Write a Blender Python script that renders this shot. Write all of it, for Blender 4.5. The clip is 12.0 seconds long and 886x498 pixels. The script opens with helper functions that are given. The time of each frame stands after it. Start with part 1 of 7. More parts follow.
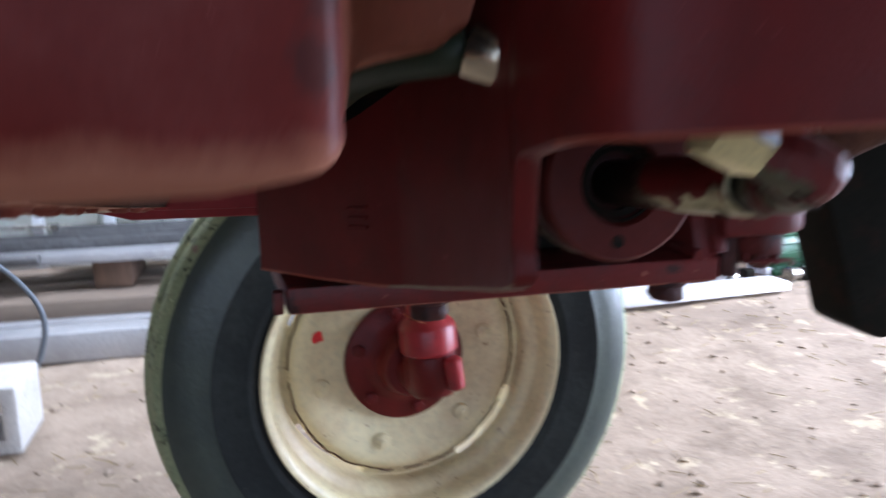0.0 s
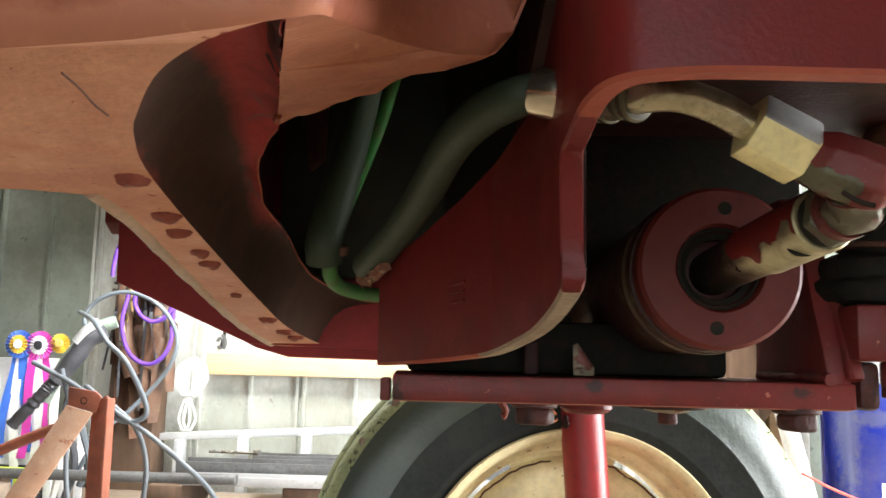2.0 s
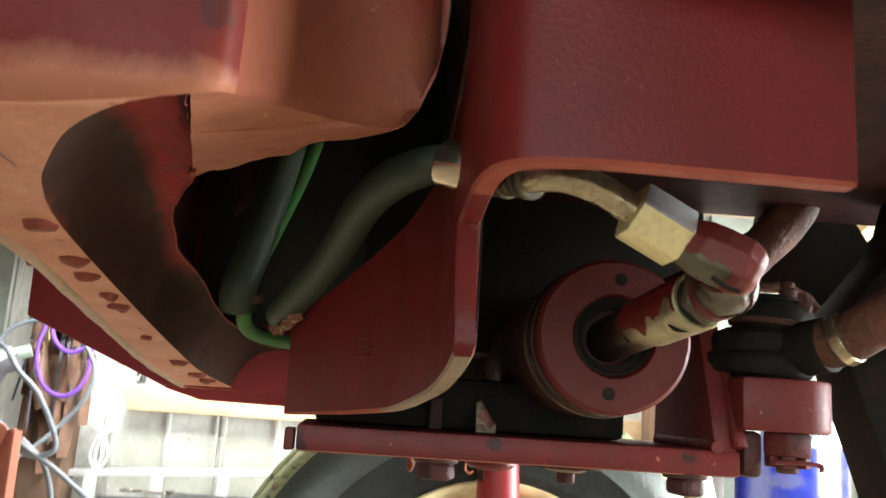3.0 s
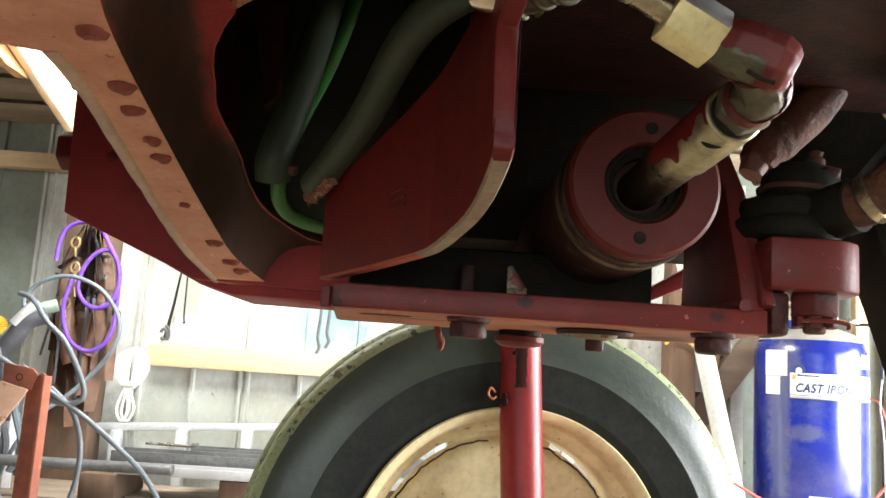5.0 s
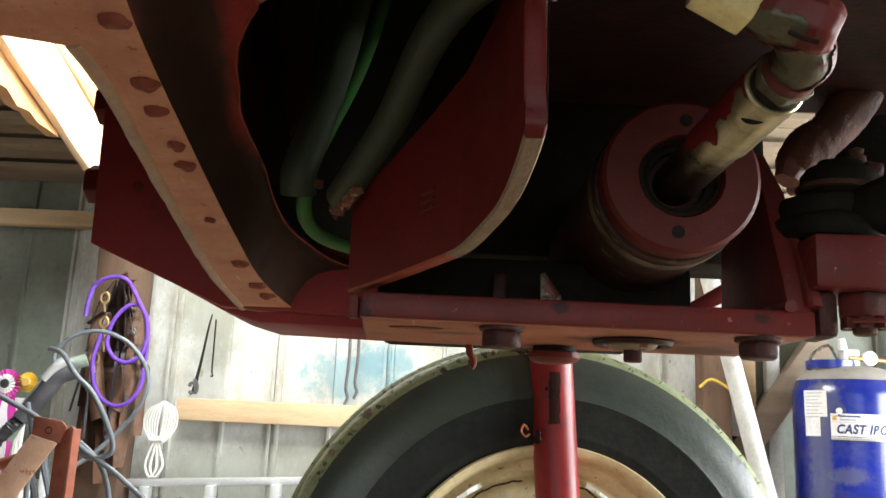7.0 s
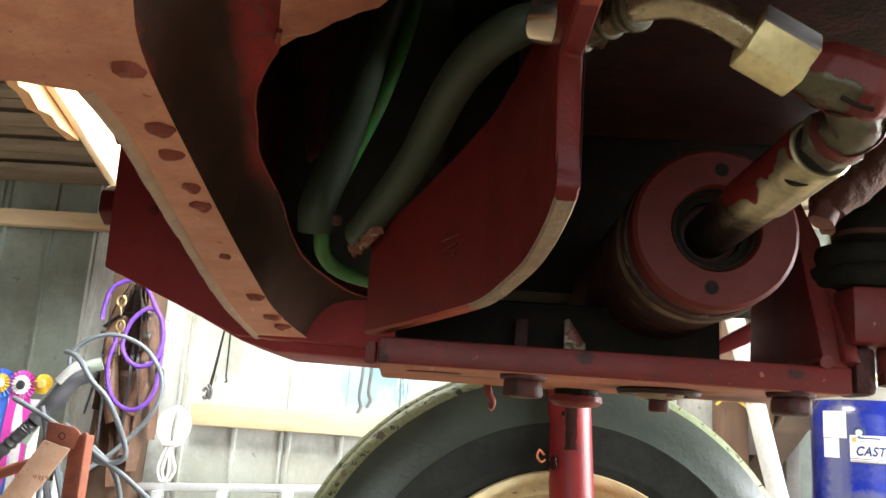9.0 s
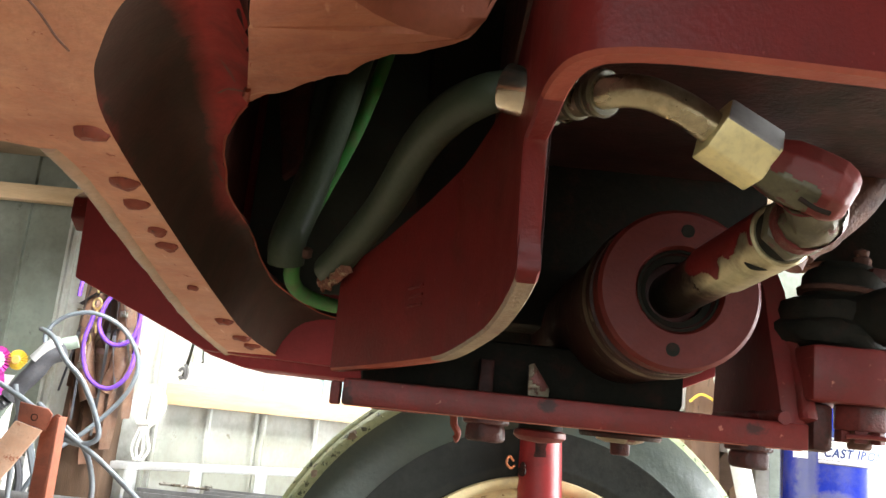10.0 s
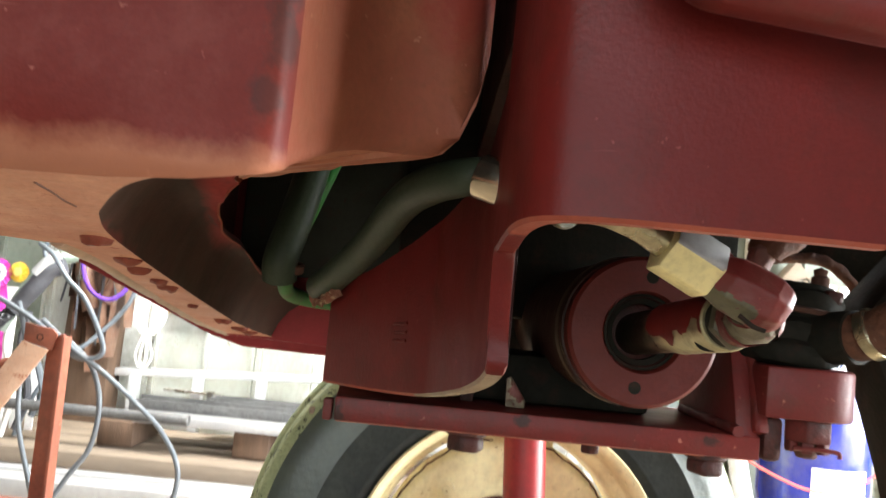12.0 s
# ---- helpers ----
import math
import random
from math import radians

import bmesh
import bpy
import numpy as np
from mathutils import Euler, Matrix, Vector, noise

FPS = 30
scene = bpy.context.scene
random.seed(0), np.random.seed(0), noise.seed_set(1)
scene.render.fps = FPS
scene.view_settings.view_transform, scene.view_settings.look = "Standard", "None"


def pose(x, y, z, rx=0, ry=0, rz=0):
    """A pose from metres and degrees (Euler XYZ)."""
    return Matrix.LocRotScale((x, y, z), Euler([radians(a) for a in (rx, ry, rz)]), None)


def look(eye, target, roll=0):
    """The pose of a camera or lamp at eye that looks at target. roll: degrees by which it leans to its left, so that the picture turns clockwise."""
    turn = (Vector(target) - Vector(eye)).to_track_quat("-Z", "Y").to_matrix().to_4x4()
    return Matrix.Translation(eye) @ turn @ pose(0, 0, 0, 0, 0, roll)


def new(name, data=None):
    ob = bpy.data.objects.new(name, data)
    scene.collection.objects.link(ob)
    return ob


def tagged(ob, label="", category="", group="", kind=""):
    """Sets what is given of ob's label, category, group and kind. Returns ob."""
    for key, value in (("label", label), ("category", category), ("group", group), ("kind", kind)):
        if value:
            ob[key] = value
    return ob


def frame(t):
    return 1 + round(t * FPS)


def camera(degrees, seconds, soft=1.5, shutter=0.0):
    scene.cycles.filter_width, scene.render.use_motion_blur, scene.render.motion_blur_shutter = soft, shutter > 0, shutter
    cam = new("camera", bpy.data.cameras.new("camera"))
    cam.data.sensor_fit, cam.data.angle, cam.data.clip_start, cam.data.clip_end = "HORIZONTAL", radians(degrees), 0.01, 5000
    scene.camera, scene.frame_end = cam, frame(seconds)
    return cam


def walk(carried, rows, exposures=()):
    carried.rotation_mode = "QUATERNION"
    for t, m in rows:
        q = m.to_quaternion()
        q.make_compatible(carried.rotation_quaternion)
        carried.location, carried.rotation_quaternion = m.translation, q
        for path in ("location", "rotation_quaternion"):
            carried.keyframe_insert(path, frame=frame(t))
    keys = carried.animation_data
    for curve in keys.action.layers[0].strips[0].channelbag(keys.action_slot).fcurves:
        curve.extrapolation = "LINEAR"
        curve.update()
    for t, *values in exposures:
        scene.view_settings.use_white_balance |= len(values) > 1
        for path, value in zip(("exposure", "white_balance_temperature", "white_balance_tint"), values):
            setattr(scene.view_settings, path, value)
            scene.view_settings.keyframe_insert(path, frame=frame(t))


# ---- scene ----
cam = camera(55.9, 12.0, shutter=0.5)
PATH = [
    (0, (-0.004, -0.403, 0.764), (0.394, 1.519, 0.382), -1.4),
    (0.3, (-0.013, -0.37, 0.713), (0.271, 1.596, 0.479), -6.1),
    (0.5, (-0.005, -0.362, 0.697), (0.17, 1.625, 0.551), -7.7),
    (0.7, (-0.002, -0.361, 0.693), (0.034, 1.635, 0.588), -7.3),
    (1, (0.015, -0.394, 0.719), (-0.012, 1.606, 0.723), -4.7),
    (1.5, (0.028, -0.422, 0.706), (0.033, 1.572, 0.865), -1.4),
    (2, (0.04, -0.428, 0.679), (-0.031, 1.554, 0.935), 1.3),
    (2.5, (0.047, -0.426, 0.717), (0.085, 1.569, 0.859), 2.9),
    (3, (0.052, -0.442, 0.684), (0.129, 1.522, 1.051), 3.8),
    (3.5, (0.047, -0.45, 0.638), (0.154, 1.497, 1.084), 4.3),
    (3.7, (0.0487, -0.4481, 0.6303), (0.1664, 1.4970, 1.0125), 4.33),
    (5.3, (0.0479, -0.4401, 0.6227), (0.0743, 1.5360, 0.9174), 3.45),
    (5.5, (0.048, -0.44, 0.613), (0.074, 1.536, 0.926), 3.2),
    (6, (0.05, -0.435, 0.603), (0.069, 1.535, 0.946), 3.0),
    (6.5, (0.045, -0.427, 0.603), (0.041, 1.538, 0.976), 2.7),
    (7, (0.047, -0.424, 0.604), (0.02, 1.532, 1.021), 2.6),
    (7.2, (0.0467, -0.4224, 0.5988), (0.0205, 1.5320, 1.0313), 2.59),
    (8.8, (0.0432, -0.4139, 0.6214), (-0.0245, 1.5390, 1.0571), 3.59),
    (9, (0.043, -0.414, 0.626), (-0.023, 1.539, 1.053), 4.0),
    (9.5, (0.047, -0.419, 0.646), (0.008, 1.541, 1.042), 5.0),
    (10, (0.048, -0.421, 0.657), (0.025, 1.541, 1.043), 5.8),
    (10.5, (0.047, -0.417, 0.664), (0.02, 1.547, 1.04), 5.9),
    (11, (0.048, -0.422, 0.682), (0.027, 1.545, 1.039), 6.2),
    (11.5, (0.053, -0.428, 0.697), (0.036, 1.547, 1.01), 6.1),
    (12, (0.048, -0.457, 0.723), (0.059, 1.538, 0.861), 5.7),
]
walk(cam, [(t, look(eye, target, roll)) for t, eye, target, roll in PATH],
     [(0, -0.15, 5200, 18), (0.5, -0.1, 5500, 13), (1, 0.2, 6500, 10), (1.5, 0.95, 6500, 10), (2, 0.9, 6500, 10), (2.5, 0.85, 6500, 10), (3.5, 1.35, 6500, 10), (5.5, 0.45, 6500, 10), (7.2, 0.1, 6500, 10), (9, 0.68, 6500, 10), (10.5, 1.12, 6500, 10), (12, 1.15, 6500, 10)])

from mathutils.geometry import tessellate_polygon

# ---------------- world, sun, large lights ----------------
world = bpy.data.worlds.new("world")
scene.world = world
world.use_nodes = True
wn = world.node_tree.nodes
sky = wn.new("ShaderNodeTexSky")
sky.sky_type = "NISHITA"
sky.sun_disc = False
sky.sun_elevation, sky.sun_rotation = radians(30), radians(98)
world.node_tree.links.new(sky.outputs[0], wn["Background"].inputs[0])
wn["Background"].inputs[1].default_value = 0.12

sun = new("sun", bpy.data.lights.new("sun", "SUN"))
sun.data.energy, sun.data.angle, sun.data.color = 5.0, radians(0.6), (1.0, 0.95, 0.86)
sun.matrix_world = look((8.6, -1.2, 5.0), (0, 0, 0))


def opening_light(name, eye, target, sx, sy, watts, color):
    """Sky light that comes in through a doorway."""
    ob = new(name, bpy.data.lights.new(name, "AREA"))
    ob.data.shape, ob.data.size, ob.data.size_y = "RECTANGLE", sx, sy
    ob.data.energy, ob.data.color = watts, color
    ob.matrix_world = look(eye, target)
    return ob


opening_light("doorway_sky", (3.3, 0.95, 0.74), (-1.0, 1.1, 0.2), 2.9, 1.4, 250, (0.93, 0.97, 1.0))
opening_light("front_door_sky", (-0.5, -3.3, 1.25), (-0.1, -0.6, 0.2), 3.8, 2.1, 34, (0.95, 0.98, 1.0))
opening_light("roof_light", (-0.55, 1.95, 1.87), (-0.55, 2.75, 0.3), 1.1, 0.7, 72, (0.98, 1.0, 0.97))

# ---------------- materials ----------------


def mat(name, base, other=None, spot=None, scale=6.0, fine=60.0, rough=0.5, metal=0.0, bump=0.15, spots=0.62,
        rough_var=0.15, stretch=(1, 1, 1), per_object=0.0, spot_rough=None, spot_scale=None, coat=0.0, spec=0.5,
        grime=None, grime_amount=0.5, grime_scale=14.0, grime_from=0.46, scratch=None, scratch_from=0.66, near=1.0):
    """A worn surface: a base colour that drifts to a second one, with spots of a third and a fine grain."""
    m = bpy.data.materials.new(name)
    m.use_nodes = True
    nt = m.node_tree
    n, l = nt.nodes, nt.links
    b = n["Principled BSDF"]
    tc, mp = n.new("ShaderNodeTexCoord"), n.new("ShaderNodeMapping")
    mp.inputs["Scale"].default_value = stretch
    l.new(tc.outputs["Object"], mp.inputs["Vector"])

    def tex(s, detail=6, r=0.6):
        t = n.new("ShaderNodeTexNoise")
        t.inputs["Scale"].default_value, t.inputs["Detail"].default_value, t.inputs["Roughness"].default_value = s, detail, r
        l.new(mp.outputs[0], t.inputs["Vector"])
        return t

    def ramp(src, lo, hi):
        r = n.new("ShaderNodeMapRange")
        r.inputs["From Min"].default_value, r.inputs["From Max"].default_value = lo, hi
        l.new(src, r.inputs["Value"])
        return r.outputs["Result"]

    def mix(fac, a, c):
        x = n.new("ShaderNodeMix")
        x.data_type = "RGBA"
        l.new(fac, x.inputs["Factor"])
        for sock, v in ((x.inputs[6], a), (x.inputs[7], c)):
            if isinstance(v, tuple):
                sock.default_value = (*v, 1)
            else:
                l.new(v, sock)
        return x.outputs[2]

    spot_scale = (spot_scale or scale * 3.1) * near
    scale, fine, grime_scale = scale * near, fine * min(near, 2.0), grime_scale * near
    broad = tex(scale / max(1.0, near), 3)
    big, small = tex(scale), tex(fine, 4)
    other = other or tuple(0.8 * v for v in base)
    col = mix(ramp(big.outputs[0], 0.35, 0.68), base, other)
    if near > 1:
        col = mix(ramp(broad.outputs[0], 0.4, 0.75), col, tuple(0.5 * u + 0.35 * v for u, v in zip(base, other)))
    col = mix(ramp(small.outputs[0], 0.45, 0.85), col, tuple(0.72 * v for v in base))
    if spot:
        st = tex(spot_scale, 8, 0.68)
        mask = ramp(st.outputs[0], spots, spots + 0.04)
        col = mix(mask, col, spot)
    if grime:
        gt = tex(grime_scale, 9, 0.72)
        gm = n.new("ShaderNodeMapRange")
        gm.inputs["From Min"].default_value, gm.inputs["From Max"].default_value, gm.inputs["To Max"].default_value = grime_from, grime_from + 0.2, grime_amount
        l.new(gt.outputs[0], gm.inputs["Value"])
        col = mix(gm.outputs["Result"], col, grime)
    if scratch:
        for turn, sc in (((0.5, 0.8, 0.35), (9, 210, 210)), ((1.2, 0.25, 1.1), (240, 14, 240))):
            sm = n.new("ShaderNodeMapping")
            sm.inputs["Rotation"].default_value, sm.inputs["Scale"].default_value = turn, sc
            l.new(tc.outputs["Object"], sm.inputs["Vector"])
            stx = n.new("ShaderNodeTexNoise")
            stx.inputs["Scale"].default_value, stx.inputs["Detail"].default_value = 1.0, 2
            l.new(sm.outputs[0], stx.inputs["Vector"])
            col = mix(ramp(stx.outputs[0], scratch_from + 0.02, scratch_from + 0.12), col, scratch)
    if per_object:
        oi = n.new("ShaderNodeObjectInfo")
        hsv = n.new("ShaderNodeHueSaturation")
        l.new(ramp(oi.outputs["Random"], 0, 1), hsv.inputs["Value"])
        hsv.inputs["Value"].default_value = 1
        r = n.new("ShaderNodeMapRange")
        r.inputs["To Min"].default_value, r.inputs["To Max"].default_value = 1 - per_object, 1 + per_object
        l.new(oi.outputs["Random"], r.inputs["Value"])
        l.new(r.outputs["Result"], hsv.inputs["Value"])
        l.new(col, hsv.inputs["Color"])
        col = hsv.outputs[0]
    l.new(col, b.inputs["Base Color"])
    rr = n.new("ShaderNodeMapRange")
    rr.inputs["To Min"].default_value, rr.inputs["To Max"].default_value = max(0.03, rough - rough_var), min(1, rough + rough_var)
    l.new(big.outputs[0], rr.inputs["Value"])
    rough_out = rr.outputs["Result"]
    if spot and spot_rough is not None:
        mr = n.new("ShaderNodeMix")
        l.new(mask, mr.inputs["Factor"])
        l.new(rough_out, mr.inputs[2])
        mr.inputs[3].default_value = spot_rough
        rough_out = mr.outputs[0]
    l.new(rough_out, b.inputs["Roughness"])
    b.inputs["Metallic"].default_value = metal
    b.inputs["Specular IOR Level"].default_value = spec
    b.inputs["Coat Weight"].default_value = coat
    b.inputs["Coat Roughness"].default_value = 0.25
    bp = n.new("ShaderNodeBump")
    bp.inputs["Strength"].default_value, bp.inputs["Distance"].default_value = bump, 0.004
    l.new(small.outputs[0], bp.inputs["Height"])
    if spot:
        bp2 = n.new("ShaderNodeBump")
        bp2.inputs["Strength"].default_value, bp2.inputs["Distance"].default_value = 0.35, -0.001
        l.new(mask, bp2.inputs["Height"])
        l.new(bp.outputs[0], bp2.inputs["Normal"])
        bp = bp2
    l.new(bp.outputs[0], b.inputs["Normal"])
    return m


RED = mat("red_paint", (0.150, 0.0145, 0.012), (0.105, 0.011, 0.0095), (0.04, 0.010, 0.008), 9, 260, 0.40, bump=0.10, spots=0.70, spot_scale=34, spot_rough=0.75, spec=0.20,
          grime=(0.060, 0.014, 0.010), grime_amount=0.5, grime_scale=13, scratch=(0.26, 0.06, 0.05), scratch_from=0.70, near=3)
AXLE_RED = mat("flat_axle_red_paint", (0.27, 0.030, 0.032), (0.21, 0.024, 0.026), (0.33, 0.09, 0.08), 9, 260, 0.5, bump=0.10, spots=0.72, spot_scale=34, spec=0.2, grime=(0.13, 0.018, 0.018), grime_amount=0.5, grime_scale=13, near=2)
RED_OLD = mat("faded_red_paint", (0.18, 0.026, 0.022), (0.125, 0.020, 0.018), (0.08, 0.026, 0.02), 11, 200, 0.46, bump=0.10, spots=0.69, spot_scale=42, spot_rough=0.8, spec=0.25,
              grime=(0.10, 0.036, 0.026), grime_amount=0.6, grime_scale=16, scratch=(0.42, 0.16, 0.11), scratch_from=0.69, near=3)
# underside paint: the floor's tan bounce light is put into the colour
RED_CAST = mat("red_painted_casting", (0.55, 0.28, 0.165), (0.45, 0.185, 0.11), (0.24, 0.07, 0.045), 14, 170, 0.55, bump=0.14, spots=0.63, spot_scale=48, spot_rough=0.75, spec=0.22,
               grime=(0.38, 0.17, 0.11), grime_amount=0.6, grime_scale=13, scratch=(0.68, 0.46, 0.33), scratch_from=0.68, near=3.2)
# end face: worn paint tinted orange-brown for the light off the floor
RED_END = mat("bounce_tinted_worn_paint", (0.25, 0.088, 0.047), (0.22, 0.058, 0.035), (0.18, 0.06, 0.036), 13, 170, 0.5, bump=0.08, spots=0.70, spot_scale=30, spot_rough=0.75, spec=0.22,
              grime=(0.20, 0.065, 0.038), grime_amount=0.55, grime_scale=12, scratch=(0.36, 0.17, 0.11), scratch_from=0.69, near=2.6)
# tongue: same painted-in bounce, a tone between end face and underside
TONGUE = mat("bounce_tinted_lip_paint", (0.40, 0.17, 0.095), (0.33, 0.105, 0.06), (0.16, 0.05, 0.035), 16, 200, 0.5, bump=0.12, spots=0.66, spot_scale=60, spec=0.2, grime=(0.22, 0.07, 0.045), grime_amount=0.6, grime_scale=40, scratch=(0.50, 0.28, 0.18), scratch_from=0.68, near=2)
OILY_RED = mat("blackish_red_paint", (0.085, 0.022, 0.017), (0.04, 0.017, 0.013), (0.20, 0.06, 0.045), 26, 220, 0.5, bump=0.25, spots=0.69, spot_scale=70, spec=0.25, grime=(0.016, 0.012, 0.010), grime_amount=0.9, grime_scale=45, near=1.6)
RED_WORN = mat("scraped_dark_red_paint", (0.15, 0.028, 0.022), (0.07, 0.02, 0.016), (0.34, 0.18, 0.13), 22, 220, 0.5, bump=0.25, spots=0.66, spot_scale=60, spec=0.25, grime=(0.02, 0.014, 0.012), grime_amount=0.8, grime_scale=30, near=1.8)
# scraped lower edge, and the lit upper edge painted in the same pale
EDGE_PALE = mat("scraped_and_lit_pale_edge", (0.25, 0.20, 0.125), (0.20, 0.12, 0.075), (0.22, 0.05, 0.036), 26, 220, 0.55, bump=0.25, spots=0.62, spot_scale=60, spec=0.3, grime=(0.14, 0.09, 0.06), grime_amount=0.6, grime_scale=40, near=1.8)
ROLLED = mat("greyish_tan_edge_paint", (0.40, 0.31, 0.22), (0.42, 0.24, 0.16), (0.26, 0.22, 0.16), 20, 200, 0.5, bump=0.15, spots=0.64, spot_scale=50, spec=0.3, grime=(0.22, 0.15, 0.10), grime_amount=0.5, grime_scale=30, near=1.8)
# blackish red; on inner faces the colour carries their shade too
RED_DARK = mat("blackish_red_paint", (0.066, 0.017, 0.014), (0.026, 0.017, 0.014), (0.12, 0.02, 0.017), 16, 160, 0.5, bump=0.22, spots=0.66, spot_scale=24, spec=0.2, grime=(0.010, 0.009, 0.007), grime_amount=0.8, grime_scale=20, near=2.4)
RED_BRIGHT = mat("bright_red_paint", (0.36, 0.028, 0.030), (0.28, 0.022, 0.026), (0.05, 0.02, 0.018), 14, 140, 0.36, bump=0.08, spots=0.71, spot_scale=60, spec=0.4, grime=(0.12, 0.02, 0.022), grime_amount=0.6, grime_scale=22)
RIVET = mat("red_rivet_paint", (0.22, 0.055, 0.032), (0.15, 0.036, 0.022), (0.10, 0.03, 0.02), 40, 300, 0.55, bump=0.2, spec=0.25)
PALE_ARM = mat("worn_pale_orange_paint", (0.62, 0.42, 0.3), (0.5, 0.28, 0.18), (0.35, 0.14, 0.08), 14, 140, 0.6, bump=0.15, spots=0.6)
# orange of scuffed paint and of floor bounce together in one colour
EDGE = mat("scuffed_bounce_edge_paint", (0.29, 0.072, 0.038), (0.24, 0.048, 0.029), (0.40, 0.24, 0.15), 30, 200, 0.55, bump=0.12, spots=0.69, spot_scale=80, spec=0.2, near=1.8)
RUST = mat("rust", (0.12, 0.05, 0.028), (0.06, 0.026, 0.018), (0.22, 0.1, 0.05), 25, 200, 0.85, bump=0.5, spots=0.6)
LINK_RUST = mat("rusty_brown_iron", (0.17, 0.075, 0.042), (0.085, 0.036, 0.026), (0.26, 0.17, 0.12), 30, 200, 0.7, bump=0.5, spots=0.62, spot_scale=90, spec=0.25, grime=(0.03, 0.018, 0.014), grime_amount=0.75, grime_scale=26)
OILY_PINK = mat("bare_pinkish_iron", (0.22, 0.115, 0.095), (0.15, 0.07, 0.055), (0.10, 0.05, 0.04), 50, 240, 0.55, bump=0.3, spots=0.6, spot_scale=120, spec=0.3)
RUST_RED = mat("rusty_red_primer", (0.29, 0.085, 0.045), (0.2, 0.055, 0.032), (0.40, 0.2, 0.12), 14, 140, 0.65, bump=0.25, spots=0.66, grime=(0.11, 0.045, 0.03), grime_amount=0.6, grime_scale=18)
# near-black iron; on the cavity parts the colour also holds deep shade
DARK = mat("near_black_iron", (0.017, 0.018, 0.014), (0.022, 0.020, 0.015), (0.013, 0.014, 0.012), 16, 150, 0.6, bump=0.15, spec=0.05, grime=(0.06, 0.022, 0.016), grime_amount=0.55, grime_scale=22, grime_from=0.52, near=2.2)
# recess walls: greenish dark tone stands for the hazy shade inside
DARK_WALL = mat("greenish_recess_iron", (0.062, 0.074, 0.060), (0.044, 0.050, 0.041), (0.075, 0.040, 0.032), 14, 120, 0.6, bump=0.12, spots=0.66, spot_scale=30, spec=0.12, grime=(0.10, 0.028, 0.022), grime_amount=0.6, grime_scale=16, grime_from=0.55, near=2)
CYL = mat("weathered_cylinder_paint", (0.060, 0.016, 0.011), (0.022, 0.018, 0.013), (0.17, 0.15, 0.09), 26, 160, 0.42, bump=0.2, spots=0.595, spot_scale=42, spec=0.3, stretch=(1, 3, 1), grime=(0.02, 0.017, 0.012), grime_amount=0.7, grime_scale=18, near=2)
CYLCAP = mat("matt_red_end_cap", (0.115, 0.0165, 0.011), (0.085, 0.013, 0.009), (0.10, 0.022, 0.016), 24, 280, 0.5, bump=0.08, spots=0.70, spot_scale=50, spec=0.22, grime=(0.09, 0.02, 0.018), grime_amount=0.5, grime_scale=30, near=2)
ZINC = mat("yellow_zinc", (0.56, 0.52, 0.34), (0.44, 0.40, 0.26), (0.20, 0.15, 0.09), 60, 300, 0.30, metal=0.92, bump=0.08, spots=0.68, grime=(0.16, 0.13, 0.08), grime_amount=0.7, grime_scale=80)
ZINC_DULL = mat("dull_olive_plating", (0.115, 0.108, 0.058), (0.075, 0.068, 0.038), (0.10, 0.03, 0.022), 60, 300, 0.5, metal=0.25, bump=0.12, spots=0.60, grime=(0.05, 0.042, 0.028), grime_amount=0.85, grime_scale=80)
STEM = mat("yellowish_bare_stem", (0.56, 0.54, 0.33), (0.44, 0.41, 0.25), (0.20, 0.15, 0.09), 60, 300, 0.32, metal=0.8, bump=0.08, spots=0.68, grime=(0.16, 0.13, 0.08), grime_amount=0.7, grime_scale=80)
SLEEVE = mat("shiny_plated_sleeve", (0.72, 0.66, 0.50), (0.66, 0.58, 0.42), (0.40, 0.22, 0.12), 60, 300, 0.2, metal=0.97, bump=0.03, spots=0.68, rough_var=0.06)
STEEL = mat("dull_steel", (0.42, 0.41, 0.37), (0.28, 0.27, 0.25), (0.12, 0.09, 0.06), 40, 260, 0.26, metal=0.95, bump=0.06, spots=0.66, grime=(0.10, 0.08, 0.05), grime_amount=0.7, grime_scale=50)
# grey copy of the nut's plating: the cool reflection is in the colour
NUT_GREY = mat("grey_reflection_zinc", (0.40, 0.41, 0.40), (0.34, 0.35, 0.35), (0.28, 0.27, 0.24), 60, 300, 0.45, metal=0.5, bump=0.05, spots=0.72)
NUTM = mat("yellow_plated_nut", (0.86, 0.80, 0.42), (0.78, 0.72, 0.38), (0.5, 0.46, 0.3), 60, 300, 0.36, metal=0.55, bump=0.05, spots=0.74)
RUBBER = mat("hose_rubber", (0.036, 0.052, 0.029), (0.050, 0.066, 0.038), (0.10, 0.105, 0.07), 20, 160, 0.5, bump=0.08, spots=0.73, spec=0.3, grime=(0.045, 0.055, 0.034), grime_amount=0.4, grime_scale=24, near=2.2)
GREEN = mat("green_hose", (0.035, 0.20, 0.032), (0.028, 0.15, 0.028), (0.14, 0.18, 0.07), 30, 160, 0.55, spec=0.25, bump=0.06, spots=0.66, grime=(0.10, 0.10, 0.05), grime_amount=0.6, grime_scale=60)
TYRE = mat("tyre_rubber", (0.012, 0.014, 0.014), (0.019, 0.022, 0.020), (0.08, 0.085, 0.065), 7, 120, 0.5, bump=0.18, spots=0.73, spot_scale=44, spec=0.18, grime=(0.036, 0.042, 0.036), grime_amount=0.4, grime_scale=22, scratch=(0.09, 0.10, 0.08), scratch_from=0.74)
